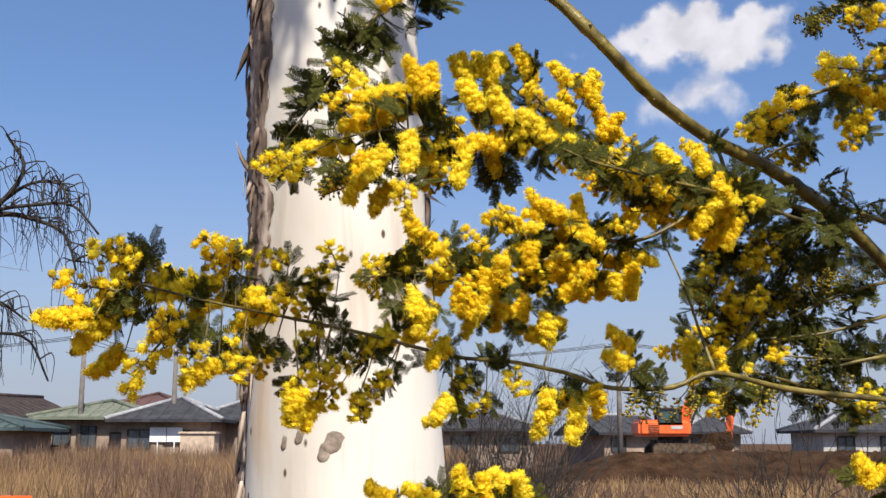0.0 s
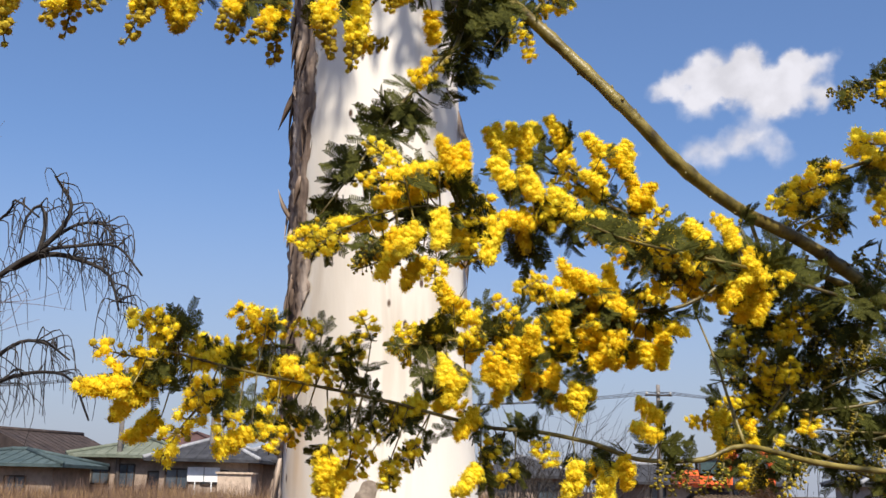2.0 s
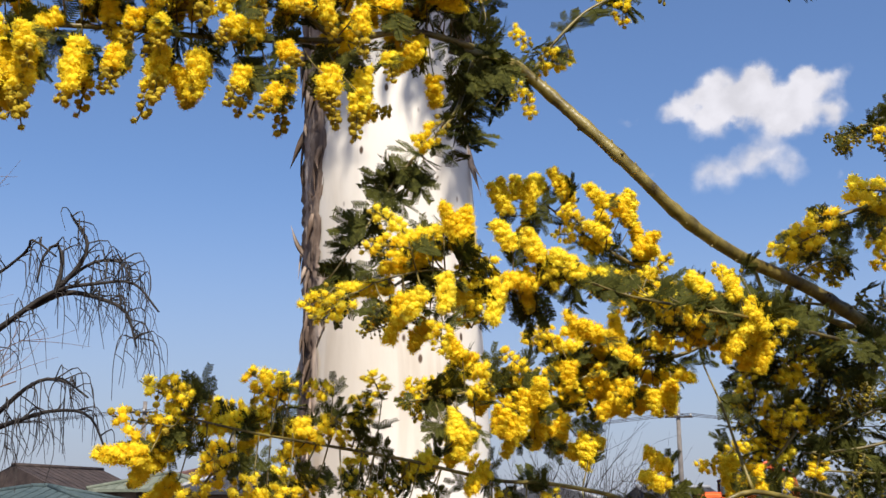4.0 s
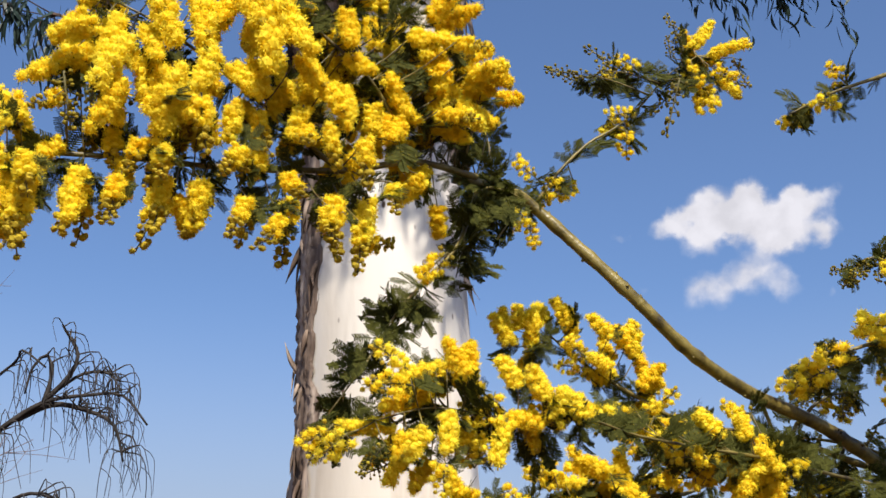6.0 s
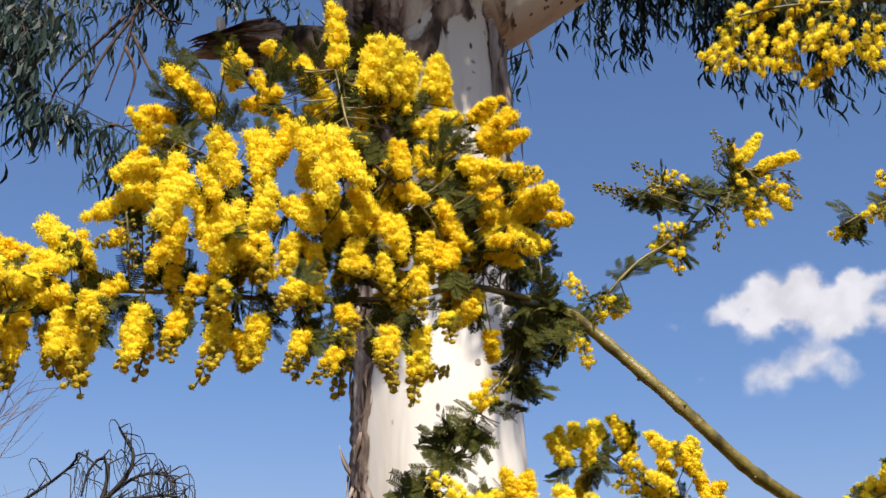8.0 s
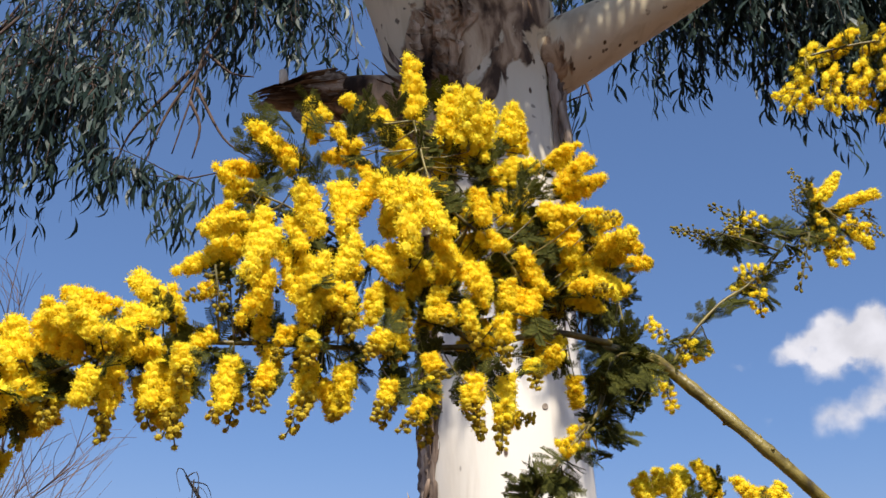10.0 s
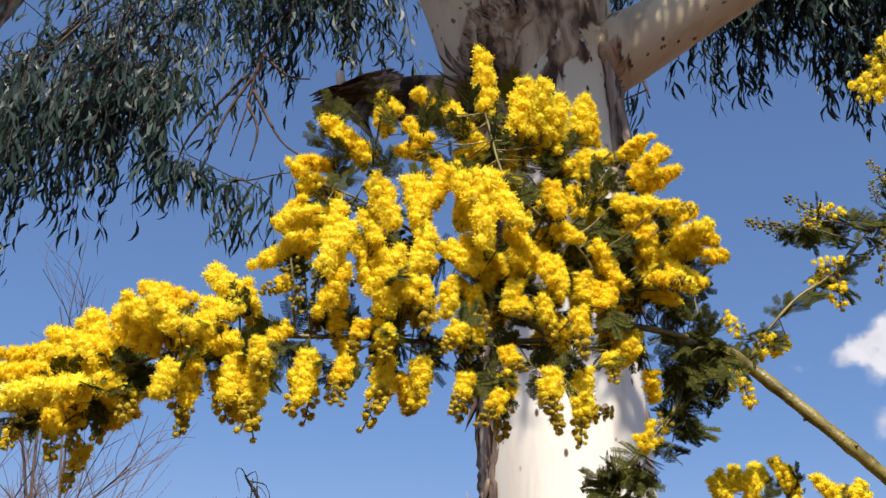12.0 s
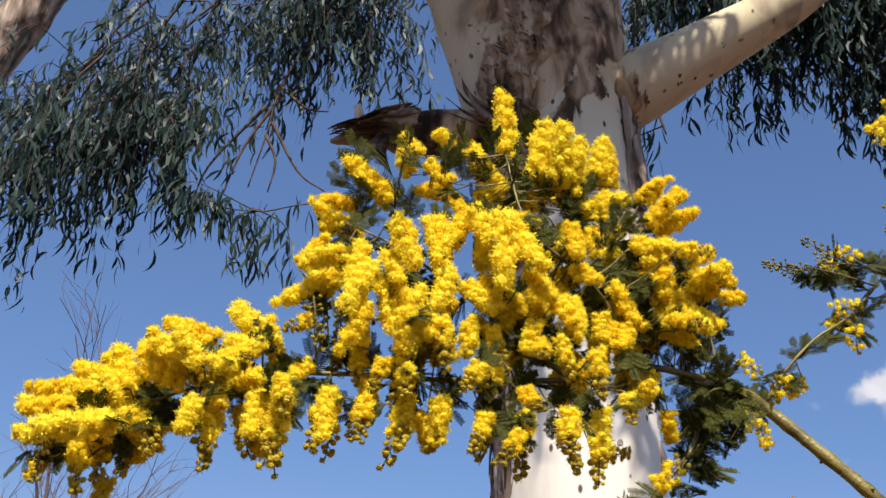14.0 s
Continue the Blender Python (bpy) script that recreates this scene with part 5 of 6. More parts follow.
def weeping_tree():
    """A bare tree with arching boughs and fine hanging twigs that reach into view."""
    rr = np.random.default_rng(12)
    ob = set_out(thing("bare_tree", (-1.85, 2.6, 1.063), "leafless weeping tree with fine drooping dark twigs", "tree"), WEEPING_SCALE)
    o = np.array([-1.85, 2.6, 1.063])
    tr = Soup()
    tr.tube(curve([(-1.85, 2.6, 1.05), (-1.80, 2.55, 1.25), (-1.72, 2.5, 1.5), (-1.68, 2.45, 1.9)], 0.05) - o, 0.035, 10, True, 0.05)
    part("trunk", tr.mesh("trunk", BARE), ob)
    boughs = [([(-1.72, 2.5, 1.50), (-1.3, 2.4, 1.82), (-1.086, 2.3, 1.938), (-0.994, 2.3, 2.000), (-0.893, 2.3, 2.017), (-0.816, 2.3, 2.015), (-0.755, 2.3, 1.95)], 0.012, 20),
              ([(-1.05, 2.3, 1.962), (-0.98, 2.32, 2.00), (-0.90, 2.31, 1.985), (-0.83, 2.3, 1.95), (-0.80, 2.3, 1.87)], 0.006, 12),
              ([(-0.994, 2.3, 2.00), (-0.945, 2.3, 2.06), (-0.930, 2.3, 2.11), (-0.965, 2.3, 2.165), (-0.975, 2.3, 2.18)], 0.005, 5),
              ([(-0.994, 2.3, 2.00), (-0.985, 2.3, 2.06), (-1.00, 2.3, 2.11), (-1.03, 2.3, 2.08), (-1.04, 2.3, 2.02)], 0.004, 4),
              ([(-0.98, 2.3, 2.02), (-0.92, 2.32, 2.07), (-0.86, 2.32, 2.07), (-0.825, 2.3, 2.03)], 0.0035, 10),
              ([(-1.68, 2.45, 1.80), (-1.25, 2.4, 2.02), (-1.10, 2.35, 2.10), (-1.06, 2.3, 2.12), (-1.0, 2.3, 2.08)], 0.006, 8),
              ([(-1.76, 2.52, 1.35), (-1.25, 2.45, 1.66), (-1.06, 2.35, 1.72), (-0.96, 2.32, 1.735), (-0.89, 2.3, 1.715), (-0.845, 2.3, 1.63)], 0.010, 18),
              ([(-1.25, 2.45, 1.66), (-1.06, 2.35, 1.79), (-0.97, 2.32, 1.80), (-0.90, 2.3, 1.76)], 0.006, 10)]
    for pts, r, n in boughs:
        s = Soup()
        line = curve(pts, 0.02)
        s.tube(line - o, np.linspace(r * 1.35, 0.0022, len(line)), 7, True, 0.06)
        for k in range(int(n * 2.4)):
            i = int(rr.uniform(0.42, 1.0) * (len(line) - 1))
            q = line[i]
            out = np.array([rr.uniform(-0.015, 0.045), rr.normal(0, 0.04), rr.uniform(-0.01, 0.03)])
            fall = rr.uniform(0.05, 0.15)
            tip = q + out * 1.3 + np.array([rr.uniform(-0.02, 0.03), 0, -fall])
            tw = curve([q, q + out, q + out * 1.35 + np.array([0, 0, -0.4 * fall]), tip], 0.015)
            s.tube(tw - o, np.linspace(0.0018, 0.0007, len(tw)), 4, False)
            if rr.random() < 0.5:
                z = tw[len(tw) // 2]
                t2 = curve([z, z + np.array([0.02, 0.01, -0.02]), z + np.array([rr.uniform(0.0, 0.05), 0, -rr.uniform(0.05, 0.11)])], 0.015)
                s.tube(t2 - o, np.linspace(0.0011, 0.0006, len(t2)), 4, False)
        part("bough", s.mesh("bough", BARE), ob)


# ---- the place ----
make_ground()
make_grass()
make_village()
for px, py, ph in POLES:
    power_pole(px, py, ph, (ph - 0.6,))
power_pole(-17.5, 92, 8.4, (7.8, 7.0))
power_pole(-23.0, 96, 8.0, (7.4, 6.6))
make_wires()
# an orange sliver of unknown kind, made up here as a board on legs
bar = thing("orange_board", (-5.2, 12.0, 0), "orange board standing in for an unknown orange thing in the grass", "barrier")
part("board", box_mesh("board", (1.5, 0.04, 0.30), (-0.05, 0, 0.785), 0.01, ORANGE), bar)
for side in (-0.6, 0.6):
    part("leg", box_mesh("leg", (0.05, 0.05, 0.66), (side, 0.05, 0.33), 0.006, STEEL), bar)
make_mound()
make_digger()
for k, (x, y, h) in enumerate(((0.18, 9.0, 1.75), (0.45, 9.5, 2.0), (0.72, 9.2, 1.9), (0.98, 10.0, 1.7), (1.3, 9.5, 1.2), (2.2, 8.6, 1.25), (2.75, 9.0, 1.75), (3.2, 8.5, 1.6), (3.0, 9.6, 1.9), (1.8, 8.2, 0.95))):
    twiggy("bare_shrub", (x, y, 0), "leafless brown shrub of thin upright twigs", "shrub", 14 if k < 4 else 5, h, 0.20, 40 + k, BARE, 0.0, 2, 0.007, 5, "bare shrubs")
twiggy("bare_tree", (-6.9, 9.8, 0), "pale leafless tree beyond the gum", "tree", 6, 5.2, 0.13, 77, PALE_TWIG, 0.0, 3, 0.03, 5)
weeping_tree()
make_gum_tree()
make_second_gum()

# lines of the wattle stems
STEM_MAIN = [(0.378, 0.900, 1.648), (0.339, 0.880, 1.678), (0.272, 0.840, 1.712), (0.204, 0.800, 1.733), (0.155, 0.770, 1.758), (0.110, 0.750, 1.797), (0.040, 0.745, 1.865), (0.020, 0.735, 1.875), (-0.024, 0.720, 1.881)]
STEM_A = [(-0.006, 0.710, 1.877), (-0.049, 0.660, 1.867), (-0.097, 0.620, 1.843), (-0.168, 0.590, 1.833), (-0.237, 0.565, 1.830), (-0.289, 0.550, 1.825), (-0.337, 0.535, 1.809), (-0.385, 0.525, 1.784), (-0.420, 0.515, 1.760)]
STEM_A_TOP = [(-0.049, 0.660, 1.867), (-0.077, 0.620, 1.910), (-0.122, 0.600, 1.952), (-0.141, 0.600, 2.017)]
STEM_A_LEFT = [(-0.097, 0.620, 1.843), (-0.150, 0.590, 1.882), (-0.207, 0.570, 1.923), (-0.246, 0.560, 1.942)]
STEM_S = [(0.039, 0.75, 1.87), (0.056, 0.752, 1.896), (0.083, 0.757, 1.926), (0.108, 0.765, 1.945), (0.132, 0.775, 1.971), (0.157, 0.785, 2.004), (0.184, 0.79, 2.025)]
STEM_S_SIDE = [[(0.139, 0.777, 1.98), (0.112, 0.772, 1.99), (0.083, 0.765, 1.996)], [(0.148, 0.78, 1.993), (0.122, 0.775, 2.0), (0.098, 0.77, 2.001)]]
STEM_C = [(0.339, 0.880, 1.678), (0.246, 0.880, 1.712), (0.173, 0.870, 1.720), (0.120, 0.860, 1.746), (0.082, 0.860, 1.771), (0.054, 0.850, 1.792)]
STEM_N = [(0.339, 0.880, 1.678), (0.312, 0.845, 1.668), (0.274, 0.800, 1.666), (0.205, 0.735, 1.669), (0.148, 0.690, 1.670), (0.098, 0.655, 1.672), (0.060, 0.635, 1.680), (0.021, 0.618, 1.675), (-0.029, 0.605, 1.680), (-0.064, 0.595, 1.670)]
STEM_C_LOW = [(0.246, 0.880, 1.712), (0.169, 0.860, 1.665), (0.119, 0.840, 1.656), (0.050, 0.820, 1.630), (-0.015, 0.780, 1.623), (-0.054, 0.740, 1.613)]
STEM_D = [(0.349, 0.850, 1.532), (0.268, 0.830, 1.539), (0.202, 0.800, 1.550), (0.168, 0.790, 1.539), (0.120, 0.780, 1.538), (0.087, 0.770, 1.548), (0.045, 0.750, 1.555), (0.005, 0.730, 1.557), (-0.051, 0.700, 1.569), (-0.102, 0.670, 1.577), (-0.149, 0.640, 1.584), (-0.195, 0.620, 1.594)]
STEM_D_UP = [(0.202, 0.800, 1.550), (0.195, 0.810, 1.580), (0.188, 0.820, 1.612), (0.178, 0.840, 1.651)]
STEM_E1 = [(0.437, 0.950, 1.682), (0.348, 0.900, 1.697), (0.294, 0.880, 1.707), (0.253, 0.870, 1.710)]
STEM_E2 = [(0.406, 0.900, 1.566), (0.332, 0.880, 1.564), (0.283, 0.870, 1.582), (0.230, 0.860, 1.595)]
STEM_E3 = [(0.409, 0.900, 1.611), (0.334, 0.880, 1.602), (0.275, 0.870, 1.604)]
STEM_E4 = [(0.434, 0.950, 1.641), (0.353, 0.920, 1.661), (0.272, 0.900, 1.648), (0.205, 0.880, 1.644)]
# drooping side shoots of the shaded branches
SHOOTS = [
    [(0.259, 0.87, 1.722), (0.234, 0.874, 1.669), (0.221, 0.878, 1.614)],
    [(0.28, 0.88, 1.714), (0.262, 0.884, 1.656), (0.248, 0.888, 1.596)],
    [(0.304, 0.9, 1.708), (0.294, 0.904, 1.65), (0.281, 0.908, 1.607)],
    [(0.256, 0.86, 1.719), (0.277, 0.864, 1.739), (0.301, 0.868, 1.748)],
    [(0.351, 0.92, 1.681), (0.334, 0.924, 1.633), (0.311, 0.928, 1.595)],
    [(0.228, 0.86, 1.739), (0.241, 0.864, 1.7), (0.243, 0.868, 1.691)],
]
SHOOTS_LOW = [
    [(0.362, 0.87, 1.601), (0.311, 0.87, 1.587), (0.26, 0.87, 1.582)],
    [(0.359, 0.87, 1.568), (0.318, 0.87, 1.559), (0.281, 0.87, 1.541)],
    [(0.364, 0.87, 1.629), (0.322, 0.87, 1.617), (0.284, 0.87, 1.6)],
    [(0.256, 0.87, 1.6), (0.237, 0.87, 1.577), (0.213, 0.87, 1.564)],
]
STEM_E5 = [(0.388, 0.820, 1.791), (0.334, 0.800, 1.779), (0.286, 0.790, 1.764), (0.245, 0.790, 1.749)]
STEM_E6 = [(0.381, 0.83, 1.881), (0.352, 0.83, 1.864), (0.314, 0.83, 1.85)]
STEM_G = [(-0.006, 0.710, 1.865), (-0.018, 0.680, 1.813), (-0.041, 0.660, 1.778), (-0.059, 0.650, 1.751), (-0.075, 0.640, 1.718), (-0.098, 0.630, 1.680)]
STEM_H = [(0.363, 0.820, 2.024), (0.299, 0.800, 1.993), (0.254, 0.780, 1.963)]
STEM_R = [(0.420, 0.840, 2.252), (0.326, 0.810, 2.213), (0.244, 0.800, 2.203), (0.191, 0.800, 2.193)]
STEM_F = [(0.081, 0.740, 1.433), (0.035, 0.720, 1.452), (-0.010, 0.710, 1.455), (-0.038, 0.700, 1.459)]
STEM_F2 = [(0.366, 0.780, 1.437), (0.315, 0.750, 1.462), (0.289, 0.740, 1.472)]
STEM_K = [(0.036, 0.745, 1.870), (0.002, 0.710, 1.868), (-0.014, 0.690, 1.835), (-0.014, 0.680, 1.811)]

# racemes and leaves: foot, length, angle from straight down, kind (0 open, 1 loose, 2 in bud)
A_HANG = [
    (-0.272, 0.535, 1.799, 0.051, 11, 3), (-0.302, 0.555, 1.808, 0.045, 9, 3), (-0.329, 0.545, 1.811, 0.053, 10, 3),
    (-0.244, 0.555, 1.818, 0.046, -1, 3), (-0.220, 0.554, 1.805, 0.031, -4, 3), (-0.195, 0.554, 1.804, 0.043, 1, 3),
    (-0.176, 0.585, 1.820, 0.047, 5, 3), (-0.146, 0.588, 1.812, 0.037, 2, 3), (-0.124, 0.589, 1.812, 0.048, 0, 3),
    (-0.094, 0.594, 1.813, 0.049, -6, 3), (-0.074, 0.606, 1.817, 0.054, -1, 3), (-0.355, 0.547, 1.803, 0.047, 10, 3),
    (-0.368, 0.538, 1.796, 0.042, 4, 3), (-0.381, 0.529, 1.782, 0.037, 6, 3), (-0.392, 0.521, 1.776, 0.040, 7, 3),
    (-0.409, 0.511, 1.773, 0.037, -3, 2),
]
A_ROW = [
    (-0.263, 0.516, 1.810, 0.030, 14, 3), (-0.226, 0.552, 1.841, 0.026, 7, 3), (-0.196, 0.552, 1.828, 0.024, 10, 3),
    (-0.147, 0.560, 1.833, 0.023, 2, 3), (-0.119, 0.564, 1.817, 0.022, 11, 3), (-0.170, 0.540, 1.859, 0.041, 4, 3),
    (-0.142, 0.575, 1.866, 0.038, 3, 3), (-0.112, 0.579, 1.856, 0.021, 5, 3), (-0.096, 0.579, 1.857, 0.033, 0, 3),
    (-0.075, 0.589, 1.853, 0.040, -4, 3), (-0.059, 0.599, 1.825, 0.023, 18, 3), (-0.189, 0.561, 1.862, 0.032, 18, 3),
    (-0.300, 0.528, 1.832, 0.025, 0, 3), (-0.205, 0.544, 1.831, 0.017, -3, 3),
]
A_TIP = [
    (-0.369, 0.519, 1.812, 0.036, -96, 0), (-0.351, 0.548, 1.829, 0.031, -105, 0), (-0.331, 0.545, 1.837, 0.044, -114, 0),
    (-0.294, 0.544, 1.823, 0.025, -97, 0), (-0.279, 0.541, 1.839, 0.044, -133, 0), (-0.283, 0.533, 1.833, 0.032, -120, 0),
    (-0.405, 0.539, 1.802, 0.045, -100, 0), (-0.390, 0.534, 1.784, 0.033, -90, 0), (-0.351, 0.534, 1.798, 0.032, -86, 0),
    (-0.410, 0.518, 1.775, 0.022, -85, 0), (-0.368, 0.518, 1.774, 0.027, -86, 0), (-0.366, 0.545, 1.811, 0.027, -115, 0),
    (-0.411, 0.532, 1.811, 0.019, -99, 0), (-0.376, 0.531, 1.801, 0.021, -110, 0), (-0.403, 0.520, 1.790, 0.020, -84, 0),
    (-0.379, 0.517, 1.792, 0.022, -98, 0),
]
A_TOP = [
    (-0.215, 0.574, 1.964, 0.053, -129, 0), (-0.250, 0.592, 1.974, 0.030, -118, 0), (-0.255, 0.584, 1.957, 0.026, -86, 0),
    (-0.263, 0.575, 1.939, 0.029, -65, 0), (-0.178, 0.588, 1.987, 0.029, -126, 0), (-0.200, 0.577, 2.007, 0.025, -130, 0),
    (-0.179, 0.607, 2.028, 0.014, -138, 0), (-0.139, 0.613, 1.988, 0.032, -139, 0), (-0.142, 0.606, 2.018, 0.067, 180, 0),
    (-0.119, 0.606, 1.997, 0.051, -179, 0), (-0.101, 0.606, 1.990, 0.049, 169, 0), (-0.077, 0.647, 2.020, 0.041, 173, 0),
    (-0.077, 0.641, 1.988, 0.045, -111, 0), (-0.050, 0.655, 2.002, 0.033, -112, 0), (-0.044, 0.654, 2.001, 0.023, 162, 0),
    (-0.041, 0.652, 1.979, 0.038, 131, 0),
]
A_FACE = [
    (-0.201, 0.529, 1.926, 0.042, 21, 0), (-0.183, 0.558, 1.941, 0.046, 20, 0), (-0.155, 0.560, 1.948, 0.048, 15, 0),
    (-0.228, 0.535, 1.910, 0.040, 18, 0), (-0.232, 0.527, 1.900, 0.030, -76, 0), (-0.212, 0.525, 1.889, 0.040, -21, 0),
    (-0.251, 0.541, 1.893, 0.035, -26, 0), (-0.210, 0.545, 1.888, 0.044, 11, 0), (-0.169, 0.548, 1.895, 0.036, 10, 0),
    (-0.188, 0.537, 1.878, 0.047, 13, 0), (-0.133, 0.548, 1.935, 0.057, 5, 0), (-0.147, 0.568, 1.896, 0.028, 15, 0),
    (-0.254, 0.534, 1.872, 0.039, 10, 2), (-0.234, 0.532, 1.862, 0.037, 5, 2), (-0.218, 0.529, 1.864, 0.035, 12, 0),
    (-0.192, 0.529, 1.858, 0.030, 12, 0),
]
A_FACE_INNER = [
    (-0.118, 0.574, 1.906, 0.034, 21, 0), (-0.091, 0.610, 1.924, 0.024, 28, 0), (-0.065, 0.626, 1.917, 0.034, 12, 0),
    (-0.038, 0.642, 1.924, 0.037, 45, 0), (-0.027, 0.647, 1.908, 0.036, 44, 0), (-0.100, 0.580, 1.887, 0.032, 14, 0),
    (-0.132, 0.594, 1.896, 0.031, 2, 0), (-0.055, 0.635, 1.890, 0.028, -17, 0), (-0.093, 0.595, 1.952, 0.033, 20, 0),
    (-0.053, 0.623, 1.944, 0.036, 90, 0), (-0.018, 0.648, 1.940, 0.029, 115, 0), (-0.015, 0.676, 1.931, 0.038, 117, 0),
    (-0.117, 0.594, 1.948, 0.024, -137, 0), (-0.073, 0.613, 1.889, 0.023, -10, 0), (-0.157, 0.566, 1.867, 0.027, 13, 0),
    (-0.114, 0.576, 1.869, 0.025, -7, 0),
]
A_ARM = [
    (-0.285, 0.510, 1.813, 0.019, -81, 0), (-0.263, 0.540, 1.819, 0.029, -16, 0), (-0.266, 0.532, 1.803, 0.054, 5, 3),
    (-0.234, 0.534, 1.806, 0.036, -3, 0), (-0.324, 0.510, 1.819, 0.035, -126, 0), (-0.309, 0.506, 1.812, 0.031, -128, 0),
    (-0.330, 0.528, 1.811, 0.040, -112, 0), (-0.362, 0.517, 1.804, 0.042, -102, 0), (-0.391, 0.505, 1.789, 0.031, -92, 0),
    (-0.358, 0.503, 1.780, 0.053, -78, 0), (-0.310, 0.505, 1.794, 0.028, 0, 0), (-0.355, 0.524, 1.787, 0.022, -98, 0),
    (-0.280, 0.529, 1.806, 0.035, -8, 0), (-0.304, 0.519, 1.792, 0.041, 1, 3),
]
A_UNDER = [
    (-0.209, 0.527, 1.799, 0.034, -12, 0), (-0.193, 0.557, 1.814, 0.046, 2, 3), (-0.171, 0.556, 1.809, 0.031, 2, 0),
    (-0.142, 0.557, 1.798, 0.032, 0, 0), (-0.189, 0.539, 1.825, 0.024, 0, 0), (-0.144, 0.544, 1.826, 0.021, -17, 0),
    (-0.254, 0.543, 1.862, 0.021, -51, 0), (-0.096, 0.581, 1.801, 0.024, 10, 0), (-0.122, 0.565, 1.789, 0.031, -11, 3),
    (-0.075, 0.580, 1.789, 0.033, 0, 3), (-0.019, 0.619, 1.939, 0.026, 77, 0), (-0.012, 0.650, 1.932, 0.027, 72, 0),
    (-0.030, 0.630, 1.892, 0.027, 54, 0),
]
A_CORE = [
    (-0.099, 0.63, 1.972, 0.037, -5, 0), (-0.083, 0.64, 1.972, 0.037, 2, 0), (-0.063, 0.65, 1.949, 0.038, -6, 0),
    (-0.047, 0.66, 1.941, 0.037, 6, 0), (-0.032, 0.67, 1.956, 0.039, 19, 0), (-0.114, 0.63, 1.917, 0.031, -6, 0),
    (-0.09, 0.64, 1.916, 0.03, -20, 0), (-0.075, 0.65, 1.905, 0.036, -6, 0), (-0.103, 0.64, 1.89, 0.035, 8, 0),
    (-0.121, 0.62, 1.932, 0.034, -12, 0), (-0.039, 0.66, 1.922, 0.033, -14, 0), (-0.021, 0.67, 1.923, 0.034, 37, 0),
    (-0.059, 0.65, 1.976, 0.025, -48, 0), (-0.113, 0.62, 1.953, 0.031, -15, 0), (-0.152, 0.6, 1.966, 0.047, 10, 0),
    (-0.143, 0.61, 1.926, 0.035, 15, 0), (-0.127, 0.62, 1.882, 0.028, -4, 0), (-0.04, 0.64, 1.847, 0.026, -37, 0),
    (-0.088, 0.63, 1.859, 0.025, -7, 0), (-0.041, 0.68, 1.906, 0.016, 0, 0), (-0.054, 0.66, 1.884, 0.026, -4, 0),
    (-0.019, 0.68, 1.958, 0.023, 29, 0), (-0.071, 0.64, 2.002, 0.025, 0, 0), (-0.102, 0.63, 1.935, 0.033, -11, 0),
    (-0.004, 0.68, 1.931, 0.028, 122, 0), (-0.077, 0.66, 1.95, 0.034, -10, 0), (-0.122, 0.63, 1.904, 0.027, -8, 0),
]
C_UPPER = [
    (-0.041, 0.586, 1.689, 0.033, -99, 0), (-0.033, 0.611, 1.690, 0.035, -72, 0), (-0.052, 0.602, 1.670, 0.032, -81, 0),
    (-0.045, 0.597, 1.664, 0.033, -14, 0), (-0.020, 0.597, 1.677, 0.029, -4, 0), (-0.009, 0.595, 1.695, 0.028, -145, 0),
    (-0.023, 0.614, 1.711, 0.020, 69, 0), (0.001, 0.616, 1.669, 0.025, 173, 0), (0.015, 0.615, 1.676, 0.033, -14, 0),
    (0.035, 0.616, 1.669, 0.018, -121, 0), (0.040, 0.612, 1.671, 0.017, 152, 0), (0.025, 0.630, 1.666, 0.021, 153, 0),
]
C_UPPER_END = [
    (0.060, 0.619, 1.675, 0.018, -156, 0), (0.084, 0.658, 1.686, 0.014, -111, 0), (0.004, 0.618, 1.648, 0.018, -161, 0),
    (-0.080, 0.592, 1.662, 0.030, -37, 1), (-0.057, 0.589, 1.655, 0.026, -36, 2), (-0.022, 0.590, 1.645, 0.018, -13, 1),
    (-0.029, 0.612, 1.703, 0.021, -104, 0), (-0.006, 0.614, 1.675, 0.020, -24, 0), (0.021, 0.617, 1.694, 0.018, -159, 0),
    (-0.035, 0.593, 1.666, 0.019, -18, 0), (0.038, 0.611, 1.685, 0.015, -152, 0), (0.129, 0.688, 1.666, 0.022, -118, 0),
]
C_FAR = [
    (0.019, 0.798, 1.769, 0.025, -159, 0), (0.038, 0.831, 1.774, 0.035, -172, 0), (0.071, 0.841, 1.796, 0.028, -161, 0),
    (0.045, 0.823, 1.790, 0.022, -133, 0), (0.082, 0.835, 1.770, 0.019, -126, 0), (0.101, 0.834, 1.784, 0.026, -159, 0),
    (0.125, 0.859, 1.773, 0.026, 178, 0), (0.126, 0.854, 1.747, 0.030, 127, 0),
    (0.129, 0.849, 1.726, 0.037, 111, 0), (0.103, 0.835, 1.758, 0.020, -133, 0), (0.144, 0.871, 1.730, 0.020, -133, 0),
]
C_RIGHT = [
    (0.145, 0.678, 1.661, 0.024, -97, 0), (0.160, 0.709, 1.679, 0.012, -160, 0), (0.174, 0.716, 1.662, 0.028, -96, 0),
    (0.183, 0.717, 1.681, 0.013, -151, 0), (0.201, 0.725, 1.673, 0.035, -53, 0), (0.203, 0.723, 1.660, 0.017, -150, 0),
    (0.185, 0.729, 1.655, 0.022, -53, 0), (0.205, 0.739, 1.655, 0.015, -20, 0),
]
